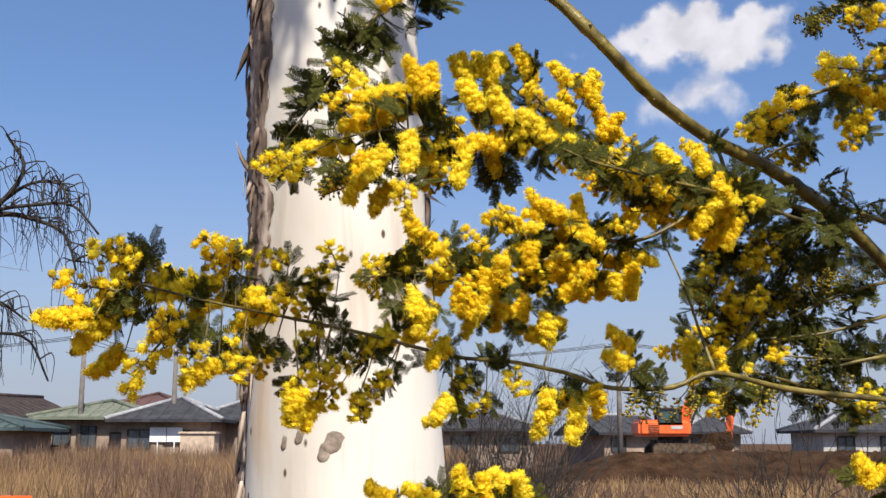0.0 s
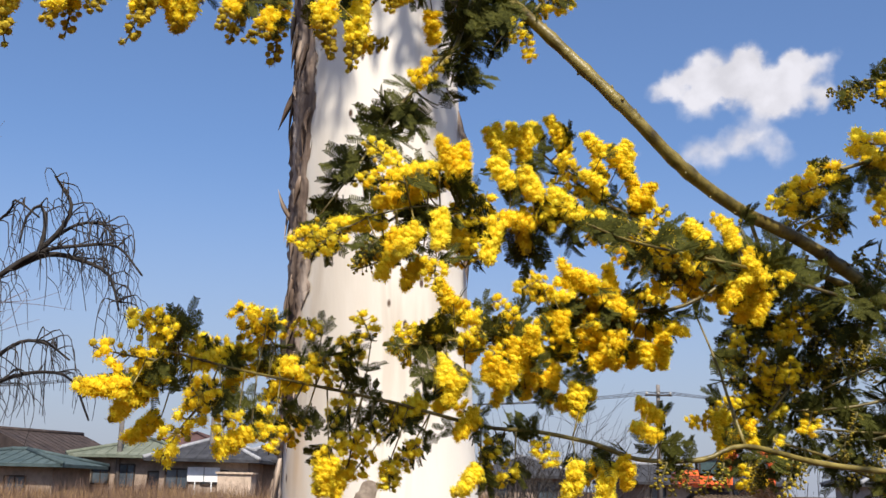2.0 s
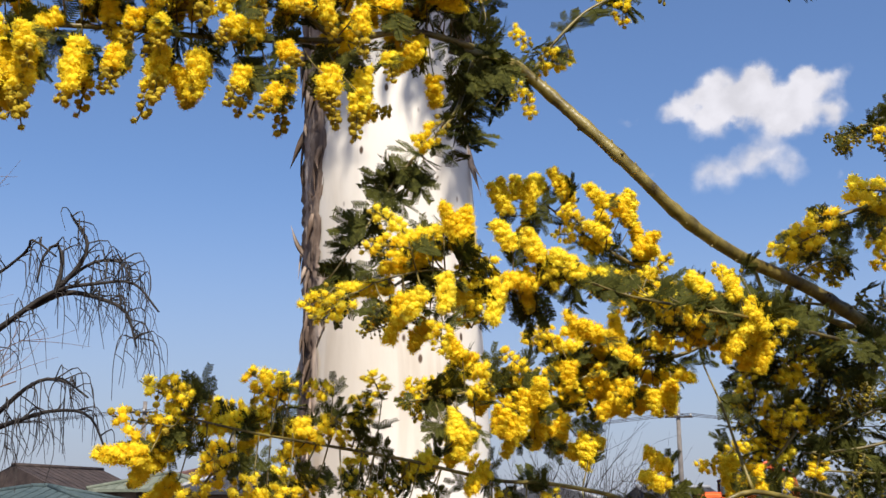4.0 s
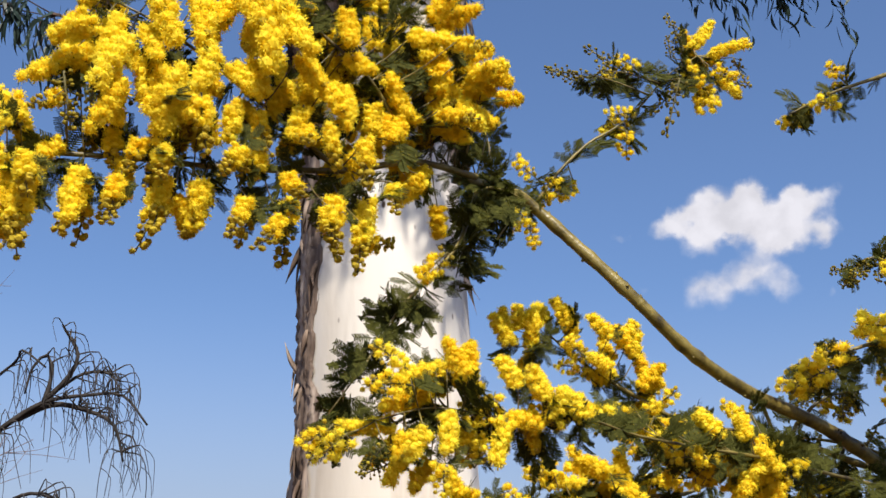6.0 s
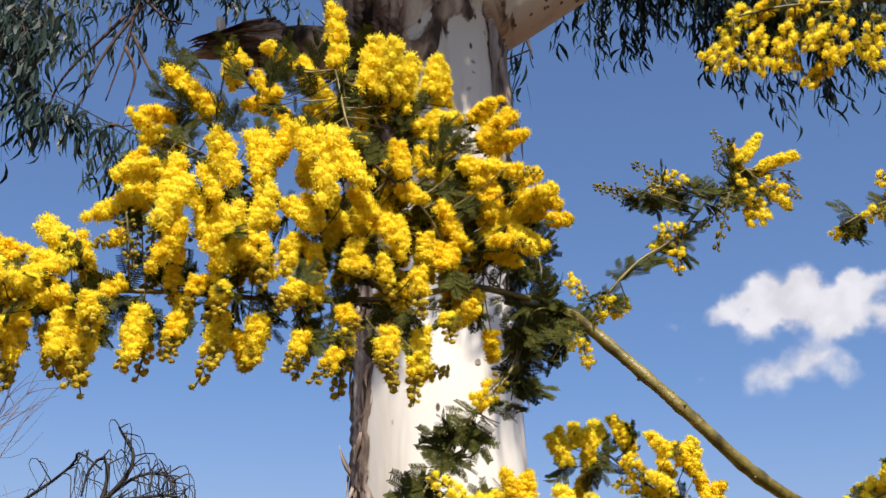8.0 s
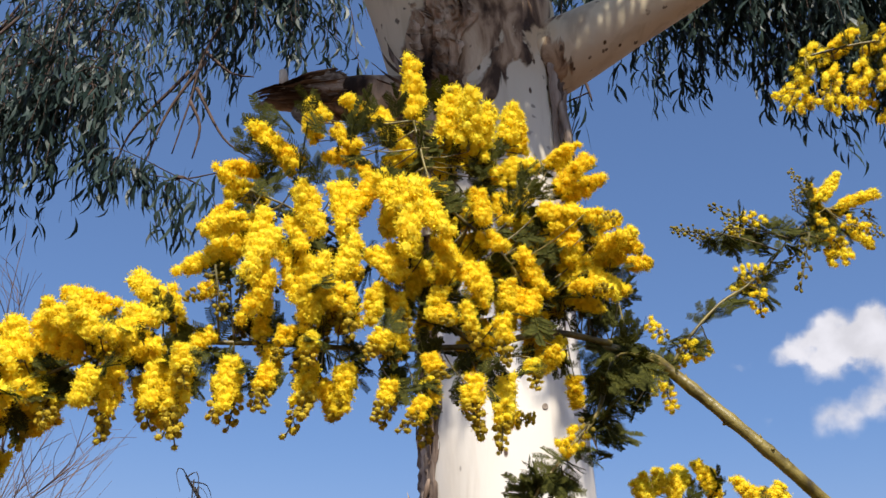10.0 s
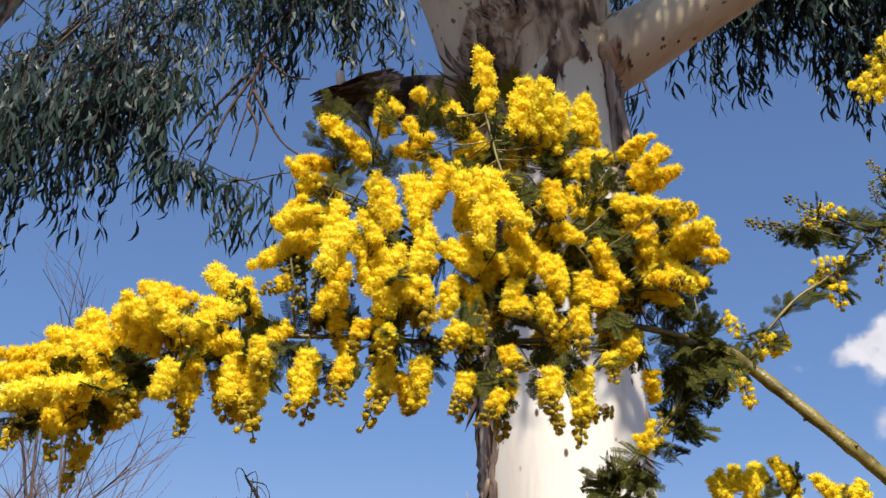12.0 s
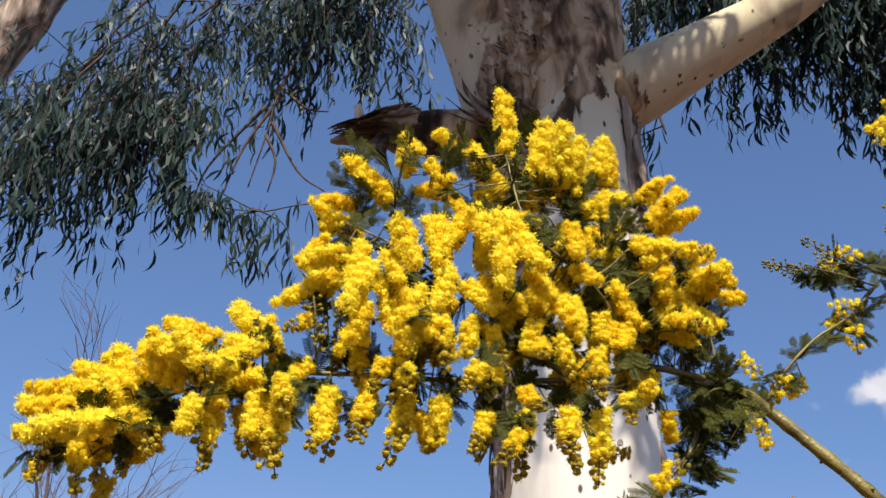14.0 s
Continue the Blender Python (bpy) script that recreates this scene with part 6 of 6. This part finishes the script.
C_BRIGHT = [
    (0.147, 0.735, 1.694, 0.025, -34, 0), (0.163, 0.741, 1.699, 0.031, -22, 0), (0.176, 0.747, 1.693, 0.031, -11, 0),
    (0.185, 0.735, 1.694, 0.025, -11, 0), (0.198, 0.741, 1.688, 0.025, -11, 0), (0.208, 0.747, 1.681, 0.029, -4, 0),
    (0.18, 0.735, 1.669, 0.024, -7, 0), (0.161, 0.741, 1.675, 0.025, -11, 0), (0.146, 0.747, 1.684, 0.025, -5, 0),
    (0.214, 0.735, 1.674, 0.021, -14, 0), (0.14, 0.741, 1.701, 0.014, -39, 0), (0.192, 0.747, 1.705, 0.012, -95, 0),
    (0.168, 0.735, 1.68, 0.02, -18, 0), (0.156, 0.741, 1.687, 0.019, -28, 0), (0.117, 0.712, 1.696, 0.018, -27, 0),
    (0.1, 0.7, 1.701, 0.017, -21, 0), (0.126, 0.706, 1.687, 0.021, -19, 0), (0.086, 0.712, 1.708, 0.017, -17, 0),
]
C_LOWER = [
    (0.097, 0.819, 1.672, 0.039, -100, 0), (0.081, 0.838, 1.667, 0.032, -72, 0), (0.113, 0.842, 1.661, 0.035, -168, 0),
    (0.126, 0.840, 1.654, 0.036, -115, 0), (0.118, 0.832, 1.636, 0.039, -50, 0), (0.101, 0.821, 1.648, 0.034, -51, 0),
    (0.142, 0.856, 1.650, 0.032, 85, 0), (0.138, 0.850, 1.635, 0.025, -2, 0), (0.152, 0.846, 1.639, 0.021, -14, 0),
    (0.133, 0.836, 1.674, 0.015, 65, 0), (0.031, 0.790, 1.642, 0.026, -132, 1), (0.051, 0.823, 1.680, 0.021, -47, 1),
    (-0.017, 0.781, 1.649, 0.017, -135, 0), (0.004, 0.787, 1.642, 0.024, -88, 0), (0.008, 0.783, 1.630, 0.023, -67, 0),
    (0.029, 0.789, 1.629, 0.026, -39, 0),
]
C_LOWER_END = [
    (0.041, 0.781, 1.611, 0.025, 173, 0), (0.065, 0.816, 1.629, 0.024, -42, 0), (0.062, 0.809, 1.611, 0.032, -9, 0),
    (0.050, 0.797, 1.592, 0.016, -140, 0), (-0.021, 0.752, 1.585, 0.014, 180, 0), (-0.009, 0.753, 1.595, 0.026, -36, 0),
    (-0.025, 0.768, 1.626, 0.029, -88, 1), (-0.041, 0.752, 1.615, 0.020, -135, 1), (0.027, 0.785, 1.599, 0.020, -28, 0),
    (0.070, 0.802, 1.592, 0.015, 74, 0), (0.014, 0.766, 1.613, 0.021, -23, 0), (0.095, 0.828, 1.649, 0.015, -20, 0),
    (0.067, 0.811, 1.651, 0.022, -13, 0), (0.031, 0.787, 1.625, 0.026, -4, 0),
]
D_MID = [
    (0.005, 0.718, 1.563, 0.023, -72, 0), (0.001, 0.740, 1.554, 0.020, -145, 0), (-0.051, 0.706, 1.562, 0.024, -48, 0),
    (-0.068, 0.690, 1.550, 0.026, -47, 1), (-0.083, 0.675, 1.552, 0.032, -20, 1), (-0.090, 0.664, 1.531, 0.023, -8, 0),
    (-0.055, 0.710, 1.533, 0.020, -12, 1), (-0.036, 0.714, 1.544, 0.022, -45, 1), (-0.033, 0.710, 1.572, 0.027, -56, 0),
    (0.045, 0.744, 1.550, 0.018, 24, 1), (0.072, 0.748, 1.535, 0.036, -6, 0), (0.100, 0.780, 1.536, 0.038, -9, 0),
    (0.108, 0.777, 1.540, 0.025, 16, 0), (0.029, 0.742, 1.534, 0.023, -23, 1), (0.005, 0.724, 1.530, 0.028, -26, 0),
    (0.136, 0.768, 1.566, 0.014, -117, 0),
]
D_RIGHT = [
    (0.133, 0.767, 1.550, 0.018, -124, 0), (0.198, 0.810, 1.561, 0.015, -42, 0), (0.079, 0.767, 1.588, 0.021, -27, 0),
    (0.017, 0.736, 1.550, 0.020, -37, 1), (0.140, 0.776, 1.536, 0.015, -20, 2), (0.156, 0.775, 1.536, 0.015, -12, 2),
    (0.246, 0.831, 1.543, 0.037, -11, 2), (0.215, 0.812, 1.538, 0.024, -17, 2), (0.185, 0.795, 1.537, 0.021, -5, 2),
]
D_LEFT = [
    (-0.130, 0.640, 1.610, 0.027, -121, 0), (-0.129, 0.667, 1.602, 0.020, -139, 0), (-0.152, 0.645, 1.590, 0.029, -84, 0),
    (-0.112, 0.664, 1.589, 0.035, -85, 0), (-0.099, 0.666, 1.609, 0.016, -117, 0), (-0.094, 0.662, 1.596, 0.017, -38, 1),
    (-0.169, 0.643, 1.560, 0.043, -43, 0), (-0.174, 0.634, 1.573, 0.015, 39, 0), (-0.137, 0.647, 1.547, 0.026, -45, 0),
    (-0.143, 0.637, 1.559, 0.024, -45, 1), (-0.122, 0.644, 1.553, 0.020, -24, 1), (-0.194, 0.631, 1.572, 0.033, -50, 0),
    (-0.191, 0.626, 1.578, 0.019, -68, 0), (-0.180, 0.625, 1.599, 0.041, -103, 1), (-0.189, 0.613, 1.585, 0.040, -99, 1),
    (-0.198, 0.601, 1.569, 0.034, -81, 0),
]
D_LEFT_END = [
    (-0.177, 0.613, 1.602, 0.018, -109, 0), (-0.168, 0.645, 1.598, 0.015, -124, 0), (-0.108, 0.673, 1.558, 0.022, -39, 1),
    (-0.069, 0.690, 1.609, 0.015, -164, 1), (-0.082, 0.676, 1.596, 0.016, -40, 1), (-0.152, 0.625, 1.572, 0.017, -68, 1),
    (-0.124, 0.670, 1.573, 0.017, -50, 1), (-0.079, 0.690, 1.572, 0.014, -54, 1),
]
E_BLOOM = [
    (0.330, 0.778, 1.778, 0.058, -87, 0), (0.352, 0.802, 1.766, 0.052, -79, 0), (0.356, 0.796, 1.797, 0.028, -88, 0),
    (0.324, 0.790, 1.753, 0.020, -3, 0), (0.285, 0.784, 1.760, 0.050, -82, 1), (0.265, 0.778, 1.747, 0.046, -67, 1),
    (0.266, 0.802, 1.745, 0.033, -65, 1), (0.358, 0.796, 1.822, 0.036, -115, 0), (0.341, 0.790, 1.688, 0.031, -117, 0),
    (0.331, 0.784, 1.702, 0.025, -30, 1),
    (0.315, 0.82, 1.847, 0.017, -17, 2), (0.326, 0.82, 1.85, 0.026, -7, 2), (0.338, 0.82, 1.852, 0.027, -9, 2),
    (0.35, 0.82, 1.858, 0.029, -5, 2), (0.306, 0.82, 1.84, 0.012, -23, 2), (0.331, 0.82, 1.853, 0.031, -7, 2),
]
E_BUDS = [
    (0.329, 0.868, 1.724, 0.028, -26, 2), (0.296, 0.892, 1.681, 0.027, -15, 2), (0.311, 0.886, 1.655, 0.032, -20, 2),
    (0.329, 0.880, 1.664, 0.030, 4, 2), (0.288, 0.874, 1.651, 0.040, -81, 1), (0.234, 0.868, 1.633, 0.033, -3, 2),
    (0.269, 0.892, 1.622, 0.022, 22, 2), (0.238, 0.886, 1.602, 0.027, -39, 2), (0.254, 0.880, 1.592, 0.032, -20, 2),
    (0.224, 0.874, 1.582, 0.024, -28, 1), (0.306, 0.868, 1.739, 0.024, -47, 1), (0.347, 0.892, 1.720, 0.024, -25, 2),
    (0.362, 0.886, 1.699, 0.027, -18, 2), (0.289, 0.880, 1.630, 0.029, 4, 2),
]
E_BUDS_LOW = [
    (0.301, 0.848, 1.690, 0.021, -20, 2), (0.265, 0.872, 1.662, 0.025, -12, 1), (0.294, 0.866, 1.637, 0.022, -30, 2),
    (0.320, 0.860, 1.636, 0.021, -20, 2), (0.345, 0.854, 1.640, 0.015, 0, 2), (0.238, 0.848, 1.625, 0.024, -17, 1),
    (0.220, 0.872, 1.601, 0.022, -47, 1), (0.200, 0.866, 1.595, 0.018, -38, 1), (0.271, 0.860, 1.581, 0.024, -17, 1),
    (0.295, 0.854, 1.562, 0.023, -18, 2), (0.319, 0.848, 1.553, 0.028, -17, 2), (0.346, 0.872, 1.545, 0.028, -17, 1),
    (0.244, 0.866, 1.563, 0.019, -18, 1), (0.264, 0.860, 1.540, 0.023, -18, 2), (0.217, 0.854, 1.536, 0.019, -13, 1),
    (0.303, 0.848, 1.580, 0.020, -21, 2),
]
S_BLOOM = [
    (0.167, 0.773, 2.029, 0.030, -165, 2), (0.182, 0.800, 2.038, 0.032, 139, 0), (0.195, 0.796, 2.030, 0.035, 98, 0),
    (0.172, 0.786, 2.011, 0.027, 40, 0), (0.195, 0.785, 2.010, 0.024, 50, 0), (0.164, 0.773, 1.994, 0.056, -11, 2),
    (0.124, 0.786, 2.005, 0.049, -120, 2), (0.088, 0.772, 1.995, 0.041, -101, 2), (0.130, 0.776, 2.004, 0.016, -130, 0),
    (0.101, 0.764, 1.954, 0.010, 108, 0), (0.116, 0.762, 1.940, 0.021, -11, 0), (0.218, 0.804, 2.031, 0.036, 24, 2),
    (0.187, 0.796, 2.000, 0.033, 20, 1), (0.041, 0.755, 1.896, 0.023, -126, 0), (0.059, 0.754, 1.895, 0.019, -32, 0),
    (0.030, 0.740, 1.861, 0.018, -16, 0),
]
H_BLOOM = [
    (0.299, 0.788, 1.976, 0.028, -96, 0), (0.280, 0.810, 1.982, 0.031, -54, 1), (0.313, 0.806, 2.006, 0.017, -128, 1),
]
R_BLOOM = [
    (0.187, 0.788, 2.171, 0.051, -28, 0), (0.220, 0.812, 2.194, 0.065, -16, 0), (0.244, 0.806, 2.188, 0.056, -12, 0),
    (0.268, 0.800, 2.189, 0.052, -19, 0), (0.292, 0.794, 2.183, 0.058, -19, 0), (0.314, 0.788, 2.178, 0.051, -15, 0),
    (0.211, 0.812, 2.214, 0.044, -52, 0), (0.242, 0.806, 2.221, 0.036, -54, 0), (0.272, 0.800, 2.221, 0.034, -34, 0),
    (0.301, 0.794, 2.215, 0.038, -25, 0),
]
F_BLOOM = [
    (0.016, 0.708, 1.462, 0.021, -147, 0), (0.045, 0.732, 1.461, 0.023, -153, 0), (0.054, 0.726, 1.459, 0.015, -155, 0),
    (-0.032, 0.720, 1.460, 0.012, -105, 0), (-0.006, 0.714, 1.460, 0.014, -122, 0), (0.280, 0.708, 1.471, 0.020, -133, 0),
    (0.305, 0.732, 1.474, 0.020, -114, 0), (0.027, 0.726, 1.456, 0.014, -167, 0),
]
G_BLOOM = [
    (-0.023, 0.648, 1.796, 0.032, -44, 1), (-0.096, 0.672, 1.688, 0.031, -27, 1),
]
G_LEAF = [
    (-0.039, 0.638, 1.765, 0.029, -98, 0), (-0.046, 0.662, 1.764, 0.031, -75, 0), (-0.057, 0.656, 1.745, 0.034, -90, 0),
    (-0.053, 0.650, 1.739, 0.025, 19, 0), (-0.063, 0.644, 1.732, 0.030, -82, 0), (-0.073, 0.638, 1.717, 0.033, -74, 0),
    (-0.079, 0.662, 1.710, 0.034, -69, 0), (-0.085, 0.656, 1.690, 0.025, -81, 0), (-0.072, 0.650, 1.713, 0.027, 20, 0),
    (-0.051, 0.644, 1.757, 0.026, 32, 0), (-0.055, 0.638, 1.721, 0.018, -69, 0), (-0.095, 0.662, 1.675, 0.019, -65, 0),
]
K_LEAF = [
    (-0.008, 0.668, 1.851, 0.032, -39, 0), (-0.012, 0.692, 1.844, 0.040, 13, 0), (-0.004, 0.686, 1.850, 0.043, 34, 0),
    (-0.021, 0.680, 1.827, 0.023, -13, 0), (0.004, 0.674, 1.858, 0.039, 163, 0), (0.008, 0.668, 1.859, 0.029, 122, 0),
    (-0.002, 0.692, 1.883, 0.023, -139, 0), (-0.000, 0.686, 1.841, 0.037, -22, 0), (0.015, 0.680, 1.847, 0.047, 16, 0),
    (-0.022, 0.674, 1.880, 0.023, -139, 0),
]
A_LEAF = [
    (-0.226, 0.559, 1.905, 0.030, -135, 0), (-0.231, 0.584, 1.928, 0.024, -36, 0), (-0.205, 0.584, 1.963, 0.031, -155, 0),
    (-0.203, 0.578, 1.950, 0.022, 158, 0), (-0.168, 0.580, 1.981, 0.030, 147, 0), (-0.064, 0.623, 1.952, 0.027, 140, 0),
    (-0.058, 0.653, 1.945, 0.024, 133, 0), (-0.073, 0.634, 1.945, 0.031, 178, 0), (-0.233, 0.571, 1.944, 0.028, 120, 0),
    (-0.257, 0.558, 1.893, 0.022, -34, 0), (-0.211, 0.564, 1.951, 0.045, 162, 0), (0.000, 0.702, 1.910, 0.024, 132, 0),
    (0.007, 0.696, 1.889, 0.023, 27, 0), (-0.022, 0.675, 1.864, 0.025, -21, 0),
]

A_LEAF_MORE = [
    (-0.146, 0.57, 1.971, 0.028, -150, 0), (-0.13, 0.57, 1.965, 0.032, 160, 0), (-0.195, 0.57, 1.987, 0.028, -120, 0),
    (-0.178, 0.57, 1.977, 0.036, 170, 0), (-0.229, 0.57, 1.966, 0.032, -110, 0), (-0.22, 0.57, 1.989, 0.032, -140, 0),
    (-0.251, 0.57, 1.976, 0.028, -150, 0), 
    (-0.164, 0.57, 2.0, 0.028, -170, 0), (-0.147, 0.57, 1.994, 0.032, 170, 0), (-0.127, 0.63, 2.034, 0.036, 160, 0),
    (-0.1, 0.63, 1.987, 0.032, 120, 0), (-0.066, 0.63, 1.971, 0.028, 140, 0), (-0.058, 0.63, 1.961, 0.028, 100, 0),
    (-0.04, 0.68, 1.994, 0.036, 120, 0), 
    (-0.028, 0.68, 1.896, 0.028, -10, 0), (-0.045, 0.68, 1.892, 0.028, -60, 0),
    (-0.057, 0.63, 1.866, 0.032, 10, 0), (-0.097, 0.63, 1.872, 0.028, 0, 0), (-0.205, 0.57, 2.007, 0.028, -140, 0),
    (-0.24, 0.57, 1.99, 0.036, -160, 0), 
]


def tailed(rows, share):
    """Some of the full racemes as ones that end in a tail of small shut heads."""
    return [(*q[:5], 3 if q[5] == 0 and rng.random() < share else q[5]) for q in rows]


def loosened(rows, share, opened=0.0):
    """Some of the full racemes as loose ones, and some of those in bud half open."""
    return [(*q[:5], 1 if (q[5] == 0 and rng.random() < share) or (q[5] == 2 and rng.random() < opened) else q[5]) for q in rows]


# bud sprays hung along the drooping shoots
SHOOT_BUDS = []
for line in SHOOTS:
    way = curve(line, 0.011)
    for q in way[2:]:
        SHOOT_BUDS.append((q[0] + rng.normal(0, 0.006), q[1] - 0.006, q[2] + rng.normal(0, 0.004), rng.uniform(0.018, 0.034), rng.normal(-15, 30), 1 if rng.random() < 0.25 else 2))

# line of an unseen branch, added up here to shade the right-hand ones
STEM_X = [(0.78, 0.50, 2.30), (0.52, 0.50, 2.24), (0.40, 0.50, 2.18), (0.29, 0.52, 2.13)]

FEET = [STEM_MAIN[0], STEM_D[0], STEM_E1[0], STEM_E4[0], STEM_E5[0], STEM_E6[0], STEM_H[0], STEM_R[0], STEM_X[0], (STEM_F[0][0], STEM_F[0][1], STEM_F[0][2])]


def make_wattle_trunk():
    """The slim wattle trunk beside the walk, with the limbs that carry its flowering branches."""
    foot = np.array([0.86, 1.12, 0.0])
    tree = thing("wattle_tree", foot, "slim wattle trunk with smooth olive-brown bark", "tree")
    s, line, r = limb_mesh([(0.86, 1.12, -0.05), (0.82, 1.10, 0.7), (0.78, 1.08, 1.4), (0.76, 1.04, 2.0), (0.80, 0.98, 2.6), (0.86, 0.95, 3.1)], [0.055, 0.045, 0.040, 0.034, 0.024, 0.008], 0.03, 20, 0.10, 4)
    s.v[0] -= foot
    part("trunk", s.mesh("trunk", STEM), tree)
    for k, q in enumerate(FEET):
        q = np.array(q)
        z = max(0.6, q[2] - 0.35)
        c = np.array([np.interp(z, line[:, 2], line[:, i]) for i in range(3)])
        mid = c * 0.45 + q * 0.55 + np.array([0, 0, -0.06])
        m, _, _ = limb_mesh([c, mid, q], [0.014, 0.009, 0.0055 if k == 0 else 0.0035], 0.02, 10, 0.08, k)
        m.v[0] -= foot
        part("limb", m.mesh("limb", STEM), tree)


make_wattle_trunk()
wattle_branch("thick wattle stem forking below its flower clusters", [STEM_MAIN], thick=0.0058, leaf_step=0.5, taper=0.75, nodes=0.020)
wattle_branch("wattle branch weighed down with golden blossom", [STEM_A, STEM_A_TOP, STEM_A_LEFT], tailed(A_HANG + A_UNDER, 0.92) + A_ROW + A_TIP + A_TOP + A_FACE + A_FACE_INNER + A_ARM + A_CORE, A_LEAF + A_LEAF_MORE, 0.010, thick=0.0027, fill=0.62)
STEM_K_SIDE = [[(0.030, 0.745, 1.872), (0.020, 0.730, 1.850), (0.010, 0.722, 1.832)], [(0.000, 0.730, 1.880), (-0.010, 0.728, 1.848), (-0.017, 0.722, 1.820), (-0.021, 0.718, 1.800)],
               [(0.008, 0.732, 1.878), (-0.002, 0.725, 1.860), (-0.006, 0.720, 1.830)], [(0.006, 0.735, 1.880), (0.004, 0.738, 1.915), (-0.004, 0.738, 1.945)]]
wattle_branch("dark leafy wattle shoot at the fork", [STEM_K, *STEM_K_SIDE], (), [(*q[:3], q[3] * 0.8, *q[4:]) for q in K_LEAF], 0.005, thick=0.0015, shade_leaves=2)
wattle_branch("wattle sprig half in bud against the sky", [STEM_S, *STEM_S_SIDE], loosened(S_BLOOM, 0.8), (), 0.0042, thick=0.0014, shade_leaves=1, fill=0.5, heads=0.85)
wattle_branch("wattle branch with bright yellow blossom before the trunk", [STEM_N], loosened(C_UPPER + C_UPPER_END + C_RIGHT, 0.2) + loosened(C_BRIGHT, 0.4), (), 0.006, thick=0.0016, fill=0.6, heads=0.88)
wattle_branch("wattle branch with yellow blossom behind the thick stem", [STEM_C, STEM_C_LOW], loosened(C_FAR + C_LOWER + C_LOWER_END, 0.25), (), 0.007, thick=0.0030, fill=0.95)
wattle_branch("low wattle branch with hanging blossom and buds", [STEM_D, STEM_D_UP], loosened(D_MID + D_RIGHT + D_LEFT + D_LEFT_END, 0.25), (), 0.028, thick=0.0024, skip=0.22, fill=0.30)
wattle_branch("wattle branch with blossom at its end", [STEM_E5, STEM_E6], loosened(E_BLOOM, 0.4), (), 0.010, thick=0.003, fill=0.35, reach=0.035)
wattle_branch("shaded wattle branch thick with leaves and buds", [STEM_E1, STEM_E4, *SHOOTS], loosened(E_BUDS, 0, 0.38) + SHOOT_BUDS, (), 0.014, thick=0.0030, fill=0.2, reach=0.022)
lowered = [[(x, y, z - 0.036) for x, y, z in q] for q in (STEM_E2, STEM_E3)]
wattle_branch("low wattle branch thick with leaves and buds", lowered + SHOOTS_LOW, loosened(E_BUDS_LOW, 0, 0.22), (), 0.008, thick=0.0026, shade_leaves=2, fill=0.35, reach=0.025)
wattle_branch("unseen leafy wattle branch added above to shade the others", [STEM_X, [STEM_X[1], (0.40, 0.40, 2.20), (0.30, 0.42, 2.16)], [STEM_X[1], (0.42, 0.60, 2.24), (0.33, 0.64, 2.16)]], (), (), 0.010, thick=0.004, shade_leaves=2)
# shoot and twig out of view, added to shade the low branch's left end
wattle_branch("unseen thin wattle shoot that carries the shading twig", [[STEM_X[1], (0.38, 0.26, 2.10), (0.18, 0.26, 2.00), (0.02, 0.31, 1.985)]], (), (), 0.03, thick=0.003)
wattle_branch("unseen leafy wattle twig added overhead to dapple the lower branches", [[(0.02, 0.31, 1.985), (-0.05, 0.31, 1.985), (-0.13, 0.30, 1.985)], [(0.01, 0.31, 1.985), (-0.04, 0.325, 1.99), (-0.10, 0.33, 1.99)],
                                                                             [(0.0, 0.31, 1.985), (-0.05, 0.29, 1.975), (-0.11, 0.285, 1.97)]], (), (), 0.014, thick=0.0022, shade_leaves=2, skip=0.45)
wattle_branch("small dark leafy wattle sprig before the trunk", [STEM_G], G_BLOOM, G_LEAF, 0.005, thick=0.0016, shade_leaves=2, skip=0.40)
wattle_branch("wattle twig tip with pale blossom", [STEM_H], loosened(H_BLOOM, 0.8), (), 0.010, thick=0.002)
wattle_branch("high wattle branch with drooping blossom", [STEM_R], loosened(R_BLOOM, 0.85), (), 0.010, thick=0.003, fill=0.6, heads=0.82)
wattle_branch("lower wattle twig with blossom", [STEM_F], F_BLOOM[:5] + F_BLOOM[7:], (), 0.02, thick=0.002)
wattle_branch("lower wattle twig end with blossom", [[(0.349, 0.850, 1.532), (0.385, 0.81, 1.48), *STEM_F2]], F_BLOOM[5:7], (), 0.015, thick=0.002)
